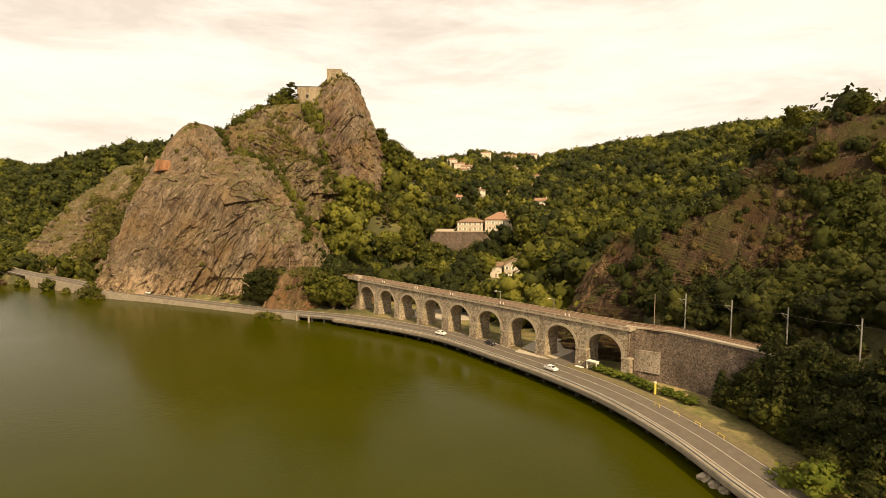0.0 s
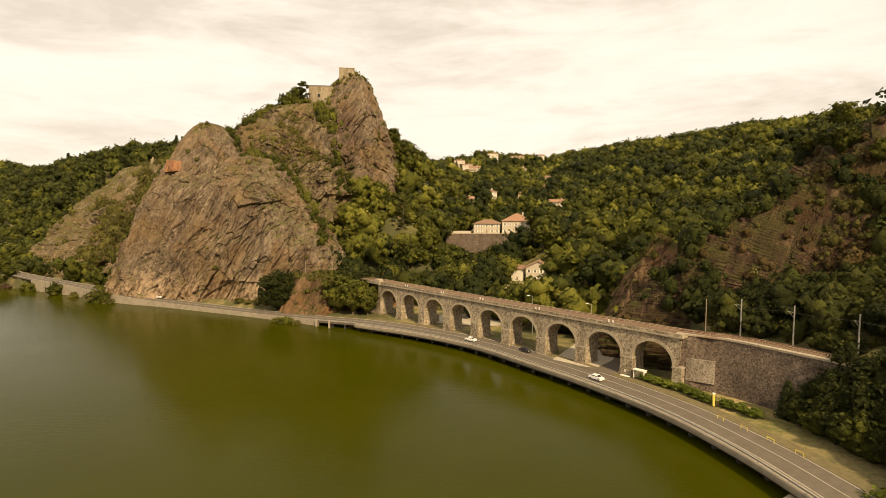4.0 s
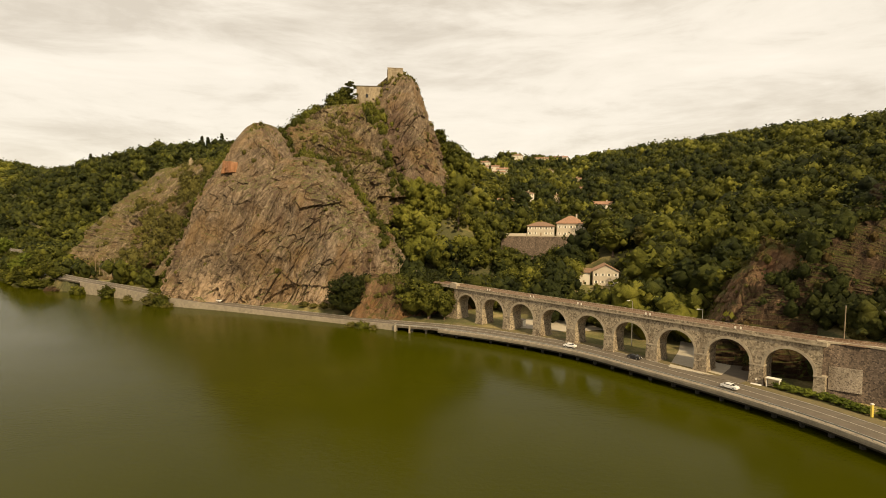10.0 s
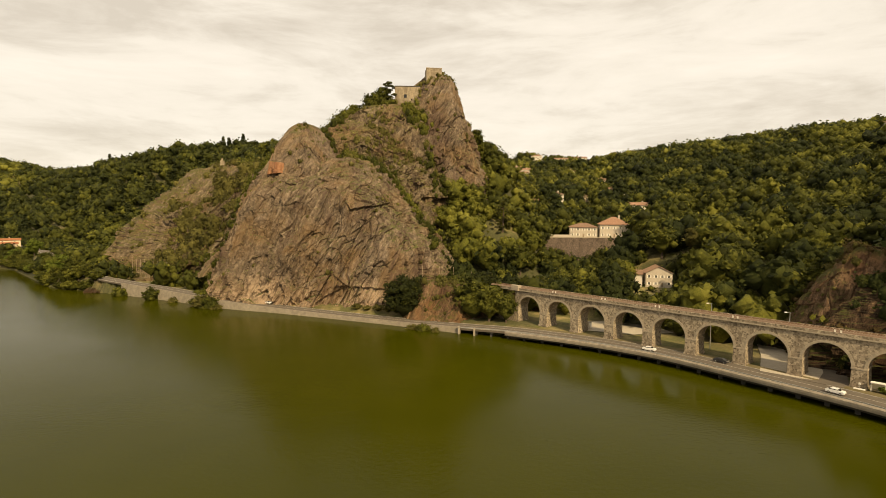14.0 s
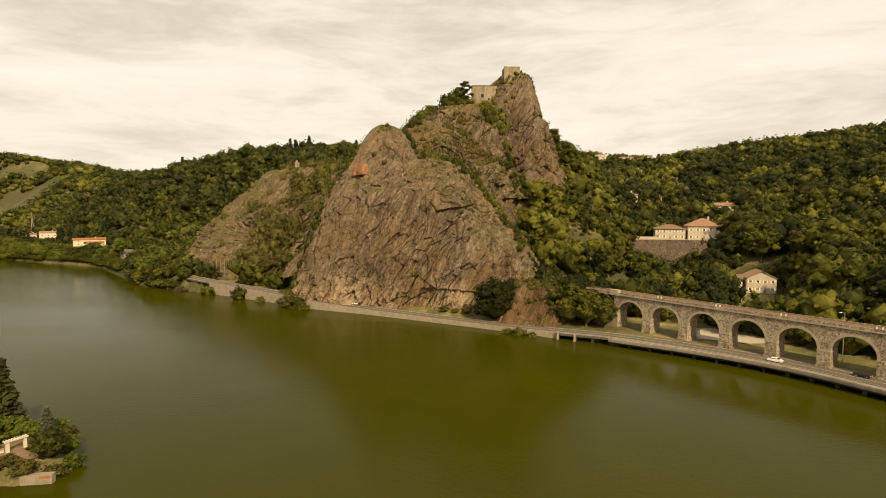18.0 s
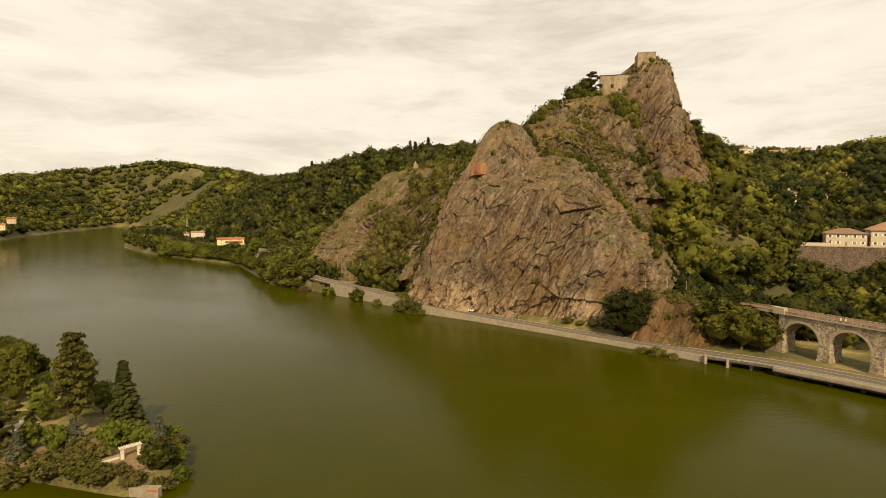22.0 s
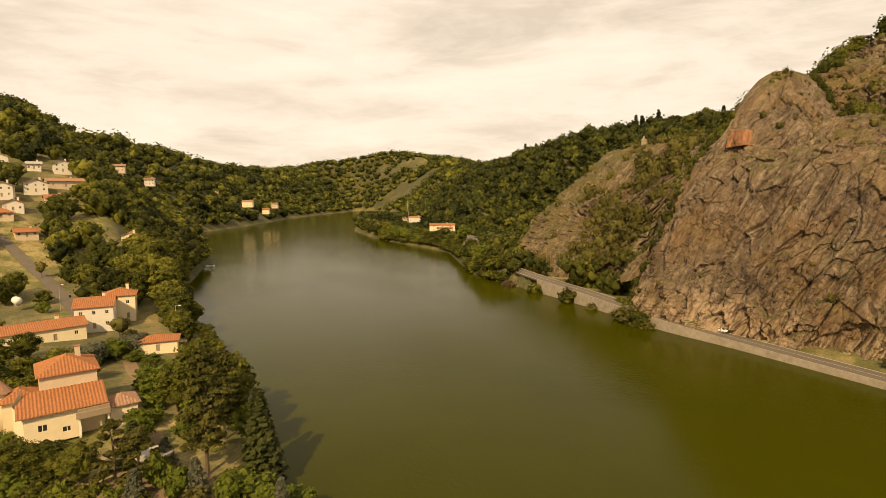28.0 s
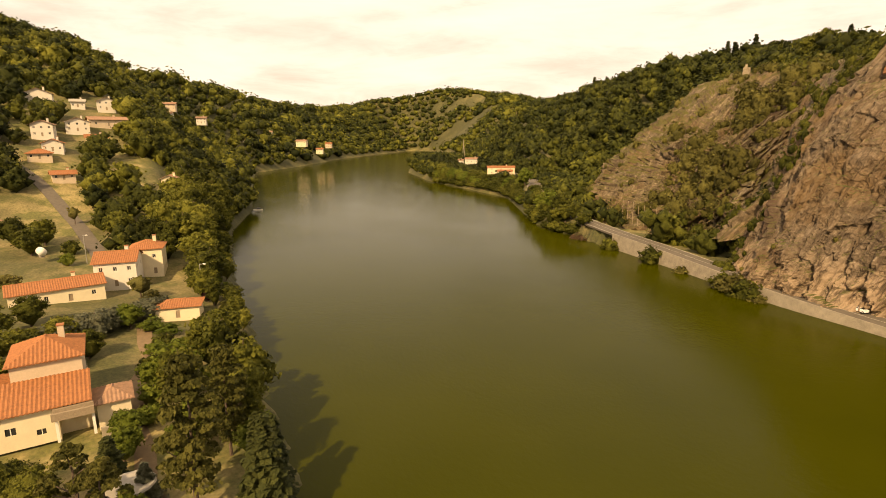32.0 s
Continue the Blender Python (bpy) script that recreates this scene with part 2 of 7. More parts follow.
def ground_build(node, p):
    v = pos(node)
    n1, n2, n3 = noise_of(node, v, 0.018, 4.0), noise_of(node, v, 0.12, 6.0), noise_of(node, v, 1.3, 6.0)
    grass = ramp(node, n3, (0.3, (0.08, 0.078, 0.02)), (0.7, (0.17, 0.155, 0.04)))
    dry = ramp(node, n3, (0.3, (0.20, 0.15, 0.055)), (0.7, (0.38, 0.29, 0.125)))
    col = mix(node, ramp(node, n2, (0.44, (0, 0, 0)), (0.60, (1, 1, 1))), grass, dry)
    wood = ramp(node, n3, (0.3, (0.025, 0.028, 0.008)), (0.7, (0.07, 0.065, 0.02)))
    steep = up_of(node, 0.70, 0.95)
    col = mix(node, math_of(node, "MULTIPLY", steep, ramp(node, n1, (0.42, (0.35, 0.35, 0.35)), (0.58, (1, 1, 1)))), wood, col)
    return col, n3, 0.5, 0.2


M_GROUND = material("dry_grass_ground", ground_build, 0.95)


def water_build(node, p):
    v = pos(node)
    w1 = node("ShaderNodeTexNoise", {"Vector": pos(node, 1.0, 1.6, 1.0, (0, 0, 35)), "Scale": 0.55, "Detail": 4.0, "Roughness": 0.6, "Distortion": 0.3}).outputs[0]
    w2 = noise_of(node, v, 2.6, 3.0, 0.5)
    patch = noise_of(node, pos(node, 1.0, 2.2, 1.0, (0, 0, -40)), 0.012, 3.0, 0.5, 0.5)
    h = math_of(node, "ADD", w1, math_of(node, "MULTIPLY", w2, 0.35))
    amount = ramp(node, patch, (0.35, (0.4, 0.4, 0.4)), (0.65, (1, 1, 1)))
    col = ramp(node, noise_of(node, v, 0.02, 3.0), (0.3, (0.031, 0.033, 0.0010)), (0.7, (0.039, 0.040, 0.0014)))
    return col, math_of(node, "MULTIPLY", h, amount), 0.5, 0.12


M_WATER = material("murky_green_water", water_build, 0.12, IOR=1.33, Specular_IOR_Level=0.075)
M_ASPHALT = plain("asphalt", (0.115, 0.092, 0.066), 0.9, 0.25, 0.5, 0.2)
M_GRAVEL = plain("pale_gravel", (0.42, 0.36, 0.27), 0.95, 0.15, 0.7, 0.3)
M_VERGE = plain("dry_verge_grass", (0.135, 0.105, 0.045), 0.95, 0.35, 0.8, 0.3)
M_EARTH = plain("dry_earth", (0.19, 0.125, 0.066), 0.95, 0.3, 0.6, 0.3)
M_CONCRETE = plain("weathered_concrete", (0.27, 0.225, 0.165), 0.9, 0.35, 0.5, 0.3)
M_PAINT = plain("white_road_paint", (0.40, 0.36, 0.29), 0.8, 0.3, 1.2)
M_UNDERSHADE = plain("underside_shade", (0.035, 0.028, 0.02), 0.9, 0.4, 1.2, 0.4)


def masonry_build(c1, c2, scale, mortar=(0.3, 0.25, 0.18), width=0.05):
    def b(node, p):
        v = pos(node)
        vv = mix(node, 0.06, v, noise_of(node, v, 1.5))
        cell = node("ShaderNodeTexVoronoi", {"Vector": vv, "Scale": scale}).outputs["Color"]
        edge = node("ShaderNodeTexVoronoi", {"Vector": vv, "Scale": scale}, feature="DISTANCE_TO_EDGE").outputs[0]
        s = node("ShaderNodeSeparateXYZ", {0: cell}).outputs[0]
        big = noise_of(node, pos(node, 1.0, 1.0, 0.4), 0.25, 6.0, 0.65)
        col = mix(node, s, (*c1, 1), (*c2, 1))
        col = mix(node, 1.0, col, ramp(node, big, (0.32, (0.5, 0.46, 0.42)), (0.55, (1, 1, 1)), (0.75, (1.25, 1.2, 1.1))), "MULTIPLY")
        m = ramp(node, edge, (0.0, (1, 1, 1)), (width, (0, 0, 0)))
        col = mix(node, math_of(node, "MULTIPLY", m, 0.7), col, (*mortar, 1))
        h = math_of(node, "ADD", math_of(node, "MINIMUM", edge, 0.16), math_of(node, "MULTIPLY", noise_of(node, v, 6.0), 0.15))
        return col, h, 0.8, 0.12
    return b


M_STONE = material("viaduct_stone", masonry_build((0.15, 0.115, 0.075), (0.46, 0.375, 0.265), 2.2, (0.28, 0.23, 0.165)), 0.92)
M_DRYSTONE = material("dark_retaining_stone", masonry_build((0.06, 0.042, 0.03), (0.22, 0.16, 0.115), 2.7, (0.08, 0.06, 0.045), 0.10), 0.92)
M_PATCH = material("repointed_stone", masonry_build((0.13, 0.10, 0.075), (0.36, 0.30, 0.23), 3.2, (0.30, 0.25, 0.19), 0.10), 0.92)
M_CASTLE = material("castle_stone", masonry_build((0.22, 0.17, 0.11), (0.36, 0.29, 0.19), 1.8), 0.92)
M_RING = plain("dressed_stone", (0.34, 0.28, 0.2), 0.9, 0.4, 1.0, 0.4)
M_BALLAST = plain("rusty_ballast", (0.15, 0.095, 0.06), 0.95, 0.4, 3.0, 0.6)
M_RAIL = plain("rusty_rail", (0.2, 0.11, 0.06), 0.6, 0.3, 2.0, 0.0, Metallic=0.6)
M_STEEL = plain("galvanised_steel", (0.42, 0.4, 0.36), 0.5, 0.2, 2.0, 0.0, Metallic=0.6)
M_CREAM = plain("cream_render", (0.68, 0.57, 0.38), 0.9, 0.08, 0.6, 0.1)
M_PALE = plain("faded_pale_render", (0.47, 0.40, 0.31), 0.9, 0.14, 0.5, 0.1)
M_WHITE = plain("white_render", (0.60, 0.54, 0.44), 0.9, 0.06, 0.6, 0.1)
M_PINKWALL = plain("ochre_render", (0.55, 0.43, 0.3), 0.9, 0.12, 0.6, 0.1)
M_TILE = plain("orange_roof_tile", (0.30, 0.112, 0.040), 0.85, 0.45, 1.8, 0.3)
M_TILE_OLD = plain("faded_roof_tile", (0.29, 0.16, 0.095), 0.9, 0.35, 1.2, 0.3)
M_TILE_BROWN = plain("brown_roof_tile", (0.22, 0.13, 0.08), 0.9, 0.3, 1.2, 0.3)
M_GLASS = plain("dark_window_glass", (0.03, 0.03, 0.028), 0.1, 0.2, 1.0)
M_SHUTTER = plain("white_shutter", (0.75, 0.7, 0.6), 0.7, 0.06, 1.0)
M_WOOD = plain("weathered_wood", (0.27, 0.2, 0.13), 0.85, 0.25, 3.0, 0.3)
M_DARK = plain("dark_metal", (0.05, 0.045, 0.04), 0.6, 0.2, 2.0)
M_YELLOW = plain("yellow_plastic", (0.65, 0.5, 0.1), 0.6, 0.1, 2.0)
M_CARWHITE = plain("white_car_paint", (0.75, 0.73, 0.68), 0.25, 0.03, 1.0)
M_CARDARK = plain("dark_car_paint", (0.03, 0.03, 0.032), 0.25, 0.1, 1.0)
M_RUBBER = plain("tyre_rubber", (0.025, 0.024, 0.022), 0.9, 0.1, 3.0)
M_GREYROOF = plain("grey_sheet", (0.35, 0.31, 0.25), 0.7, 0.1, 1.0)


# ---- noise on arrays ----
def _hash(a, b, c, seed):
    h = (a.astype(np.int64) * 374761393 + b.astype(np.int64) * 668265263 + c.astype(np.int64) * 2147483647 + seed * 1274126177) & 0xFFFFFFFF
    h = ((h ^ (h >> 13)) * 1274126177) & 0xFFFFFFFF
    h = ((h ^ (h >> 16)) * 2246822519) & 0xFFFFFFFF
    return ((h ^ (h >> 15)) & 0xFFFFFF) / float(0xFFFFFF)


def vnoise(p, seed=0):
    """Value noise from -1 to 1 at the rows of p."""
    i = np.floor(p).astype(np.int64)
    f = p - i
    f = f * f * f * (f * (f * 6 - 15) + 10)
    out = 0.0
    for dx in (0, 1):
        for dy in (0, 1):
            for dz in (0, 1):
                w = (f[:, 0] if dx else 1 - f[:, 0]) * (f[:, 1] if dy else 1 - f[:, 1]) * (f[:, 2] if dz else 1 - f[:, 2])
                out = out + w * _hash(i[:, 0] + dx, i[:, 1] + dy, i[:, 2] + dz, seed)
    return 2 * out - 1


def fbm(p, octaves=4, gain=0.5, seed=0):
    out, a = 0.0, 1.0
    for k in range(octaves):
        out = out + a * vnoise(p * 2.03**k + 17.3 * k, seed + k)
        a *= gain
    return out


def blocks(p, seed=0):
    """Broken stone: each cell of a random pattern is a tilted plane of its own. Returns height and closeness to a joint."""
    i = np.floor(p).astype(np.int64)
    best, second = np.full(len(p), 9e9), np.full(len(p), 9e9)
    height = np.zeros(len(p))
    for dx in (-1, 0, 1):
        for dy in (-1, 0, 1):
            for dz in (-1, 0, 1):
                a, b, c = i[:, 0] + dx, i[:, 1] + dy, i[:, 2] + dz
                r = [_hash(a, b, c, seed + k) for k in range(6)]
                off = p - np.stack([a + r[0], b + r[1], c + r[2]], 1)
                d = (off**2).sum(1)
                h = (r[3] - 0.5) + off[:, 2] * (r[4] - 0.5) * 1.4 + (off[:, 0] + off[:, 1]) * (r[5] - 0.5) * 1.4
                near = d < best
                second = np.where(near, best, np.minimum(second, d))
                height = np.where(near, h, height)
                best = np.where(near, d, best)
    return height, np.sqrt(second) - np.sqrt(best)


def mesh_of(name, verts, faces, mats, smooth=True, index=None):
    """A mesh from arrays; faces is (n, 3) or (n, 4)."""
    me = bpy.data.meshes.new(name)
    verts, faces = np.asarray(verts, np.float32), np.asarray(faces, np.int32)
    n, k = faces.shape
    me.vertices.add(len(verts))
    me.vertices.foreach_set("co", verts.ravel())
    me.loops.add(n * k)
    me.loops.foreach_set("vertex_index", faces.ravel())
    me.polygons.add(n)
    me.polygons.foreach_set("loop_start", np.arange(n, dtype=np.int32) * k)
    me.polygons.foreach_set("loop_total", np.full(n, k, np.int32))
    me.polygons.foreach_set("use_smooth", np.full(n, bool(smooth)))
    for m in (mats if isinstance(mats, (list, tuple)) else [mats]):
        me.materials.append(m)
    if index is not None:
        me.polygons.foreach_set("material_index", np.asarray(index, np.int32))
    me.update(calc_edges=True)
    return me


def grid_faces(nu, nv, wrap=False):
    u = np.arange(nu if wrap else nu - 1)
    v = np.arange(nv - 1)
    a, b = np.meshgrid(u, v, indexing="ij")
    a2 = (a + 1) % nu
    return np.stack([a * nv + b, a2 * nv + b, a2 * nv + b + 1, a * nv + b + 1], -1).reshape(-1, 4)


# ---- plan ----
SHORE_EAST = [(70, -150), (44, 20), (39, 55), (37, 68), (35.5, 78), (31, 95), (23.7, 110), (13.5, 124.5), (1, 139.5), (-15, 152.5), (-33, 163), (-45, 168.5),
              (-66, 180.5), (-107, 199), (-130.5, 207.6), (-152, 221), (-164.5, 227), (-183, 236), (-205, 249), (-233, 261), (-305, 331), (-432, 384),
              (-520, 440), (-566, 482), (-600, 560), (-760, 800), (-1000, 950)]
SHORE_WEST = [(-1120, 960), (-1035, 845), (-962, 727), (-844, 569), (-700, 410), (-640, 330), (-480, 250), (-370, 198), (-313, 162), (-247, 133),
              (-192, 113.5), (-172, 105), (-151, 98.5), (-144, 93.5), (-131, 90), (-125.5, 82.5), (-130, 79), (-148, 78), (-155, 75.5), (-159, 74), (-165, 70.5), (-171, 67),
              (-205, 45), (-300, -15), (-320, -150)]
LAKE = np.array(SHORE_EAST + SHORE_WEST, float)
# road centre line, 4 m inland from the shore of the quay
ROAD = [(50, 20, 2.6), (44.2, 45, 2.4), (40.8, 62, 2.3), (38.1, 78.2, 2.3), (33.0, 94.3, 2.3), (25.0, 109.1, 2.3), (14.8, 123.9, 2.3), (2.9, 139.6, 2.3), (-12.8, 153.2, 2.2),
        (-30.8, 165.0, 2.0), (-44, 171.6, 1.6), (-66.2, 183.2, 1.1), (-106.5, 201.7, 1.5), (-129.2, 210.6, 2.6), (-150.9, 223.4, 3.3), (-166, 231.5, 4.1), (-185, 241.5, 4.8),
        (-208, 256, 5.5), (-236, 276, 6.5), (-280, 322, 8.5), (-300, 350, 9.5), (-360, 400, 10)]
# front face of the viaduct and the railway behind its edge
VIA_A, VIA_B, RAIL_Z = Vector((36.3, 106.0, 0)), Vector((-29.0, 177.6, 0)), 12.35
RAIL = [(100, 20, 12.35), (84, 44, 12.35), (66, 74.5, 12.35), (57.5, 87.5, 12.35), (52, 96.5, 12.35), (46, 104.5, 12.35), (38.7, 109.4, 12.35), (4.4, 146.6, 12.35), (-26.6, 180.5, 12.35), (-33.5, 188.0, 12.35)]

LOWLAND = np.array([(46, 10), (106, 10), (84, 44), (66, 74.5), (57.5, 87.5), (52, 96.5), (46, 104.5), (38.7, 109.4), (-26.5, 180), (-40, 186), (-48, 170),
                    (-12, 150), (5, 137), (18, 122), (28, 105), (33, 90), (36, 70), (40, 45)], float)


def inside(poly, x, y):
    out = np.zeros(x.shape, bool)
    j = len(poly) - 1
    for i in range(len(poly)):
        (xi, yi), (xj, yj) = poly[i], poly[j]
        if yi != yj:
            out ^= ((yi > y) != (yj > y)) & (x < (xj - xi) * (y - yi) / (yj - yi) + xi)
        j = i
    return out


def line_dist(x, y, line, closed=False):
    """Distance to a polyline, and the third coordinate at the nearest place of it."""
    pts = [tuple(p) + (0,) * (3 - len(p)) for p in line]
    best, z = np.full(x.shape, 1e9), np.zeros(x.shape)
    for (ax, ay, az), (bx, by, bz) in zip(pts, pts[1:] + pts[:1] if closed else pts[1:]):
        dx, dy = bx - ax, by - ay
        t = np.clip(((x - ax) * dx + (y - ay) * dy) / (dx * dx + dy * dy + 1e-9), 0, 1)
        d = np.hypot(x - ax - t * dx, y - ay - t * dy)
        near = d < best
        best, z = np.where(near, d, best), np.where(near, az + t * (bz - az), z)
    return best, z


# crests: slope of the flanks, roundness, and the line of the crest
CRESTS = [
    (1.35, 8, [(-112, 256, 44), (-95, 282, 56), (-64, 296, 62), (-48, 330, 54), (-20, 400, 54)]),          # behind the castle rock
    (0.95, 6, [(-42, 255, 38), (-24, 246, 30)]),
    (1.2, 5, [(-42, 292, 68), (-30, 292, 62), (-20, 296, 53), (-4, 306, 44)]),
    (0.85, 10, [(-110, 312, 58), (-150, 352, 66), (-217, 470, 83), (-288, 476, 80), (-359, 517, 70), (-471, 600, 64), (-600, 640, 20)]),
    (1.0, 4, [(-150, 338, 52), (-188, 326, 44)]),
    (0.31, 30, [(-20, 440, 60), (30, 560, 80), (130, 590, 82), (200, 500, 90), (235, 400, 88), (270, 300, 85), (330, 120, 90)]),
    (0.55, 12, [(95, 190, 22), (140, 260, 48), (190, 330, 70)]),
    (1.35, 4, [(58, 150, 8), (66, 138, 18), (80, 122, 28), (96, 112, 38), (118, 96, 45), (150, 78, 52), (250, 40, 76)]),
    (0.36, 25, [(-560, 20, 100), (-600, 120, 112), (-690, 230, 104), (-785, 366, 95), (-887, 498, 85), (-1091, 740, 85), (-1300, 900, 90)]),
    (0.34, 60, [(-1500, 750, 90), (-1340, 930, 108), (-1157, 1140, 152), (-928, 1090, 122), (-846, 1131, 108), (-560, 1300, 110)]),
]


def land(x, y):
    """Height of the ground."""
    x, y = np.asarray(x, float), np.asarray(y, float)
    p = np.stack([x.ravel(), y.ravel(), 0 * x.ravel()], 1)
    d, _ = line_dist(x, y, LAKE, True)
    wet = inside(LAKE, x, y)
    back, _ = line_dist(x, y, [tuple(VIA_A)[:2], tuple(VIA_B)[:2]])
    east = np.clip((x + 60) / 30, 0, 1)
    h = 2.3 + 0.012 * np.minimum(d, 60) + east * np.clip(back - 34, 0, 400) * 0.125
    west = np.clip((-x - 170) / 60, 0, 1) * (y < 330 - 0.4 * (x + 400))
    h = h + west * (1.6 + np.clip(-x - 235, 0, 160) * 0.135)
    for slope, r, crest in CRESTS:
        c = np.full(x.shape, -1e3)
        for a, b in zip(crest, crest[1:]):
            dist, z = line_dist(x, y, [a, b])
            c = np.maximum(c, z - (np.sqrt(dist**2 + r * r) - r) * slope)
        m = np.maximum(h, c)
        h = m + 2.0 * np.exp(-np.abs(h - c) / 2.0) * 0.5
    h = h + (fbm(p / 45, 3, 0.5, 5) * 2.2 + fbm(p / 9, 3, 0.5, 9) * 0.4).reshape(x.shape) * np.clip((d - 12) / 40, 0, 1)
    k = np.clip((15 - line_dist(x, y, [(28, 208), (16, 175)])[0]) / 5, 0, 1)
    h = h * (1 - k) + np.minimum(h, 8.6 - np.clip((204 - y) / 25, 0, 1) * 3.5) * k
    # terrace of the villa
    v = np.clip(1.3 - np.maximum(np.abs((x - 20) * 0.97 + (y - 258) * -0.2) / 22, np.abs((x - 20) * 0.2 + (y - 258) * 0.97) / 13), 0, 0.3) / 0.3
    h = h * (1 - v) + 24.6 * v
    h = np.minimum(h, 0.9 + d * np.where((x > -250) & (y > 100), 1.5, 0.85))
    dr, zr = line_dist(x, y, ROAD)
    k = np.clip((8.5 - dr) / 3.5, 0, 1)
    h = np.where(dr < 8.5, h * (1 - k) + (zr - 0.35) * k, h)
    dl, _ = line_dist(x, y, RAIL[:7])
    k = np.clip((6.5 - dl) / 2.5, 0, 1) * (h > 8)
    h = h * (1 - k) + (RAIL_Z - 0.4) * k
    # level ground between the road, the retaining wall and the viaduct, rising slowly behind it
    h = np.where(inside(LOWLAND, x, y), np.minimum(h, 2.1), h)
    h = np.where(x < 45, np.minimum(h, 2.1 + np.clip(back - 24, 0, 300) * 0.8), h)
    h = np.where(line_dist(x, y, ROAD[1:10])[0] < 3.4, np.minimum(h, -0.8), h)
    low = -np.minimum(d * 0.5, 4.0) - 0.4
    wall = (line_dist(x, y, ROAD[9:17])[0] < 6.5) & (d < 2.7)
    h = np.where(wall, -0.8, h)
    return np.where(wet, low, np.where((line_dist(x, y, ROAD[1:10])[0] < 3.4) | wall, h, np.maximum(h, np.where(d < 1.0, 0.2, 0.6))))


def axis(*spans):
    out = []
    for a, b, step in spans:
        out += list(np.arange(a, b, step))
    return np.array(out + [spans[-1][1]])


GX = axis((-2600, -1500, 60), (-1500, -700, 16), (-700, -430, 7), (-430, 130, 2.5), (130, 330, 8), (330, 1000, 45))
GY = axis((-400, 20, 35), (20, 420, 2.5), (420, 680, 7), (680, 1320, 16), (1320, 2400, 60))


def build_ground():
    x, y = np.meshgrid(GX, GY, indexing="ij")
    z = land(x, y)
    me = mesh_of("ground", np.stack([x, y, z], -1).reshape(-1, 3), grid_faces(len(GX), len(GY)), M_GROUND)
    tagged(new("ground", me), "dry grassy valley sides round the lake", "ground", kind="structure")


build_ground()
tagged(new("water", mesh_of("water", [(-2600, -400, 0), (1000, -400, 0), (1000, 2400, 0), (-2600, 2400, 0)], [(0, 1, 2, 3)], M_WATER)),
       "murky olive green lake with small ripples", "water", kind="structure")


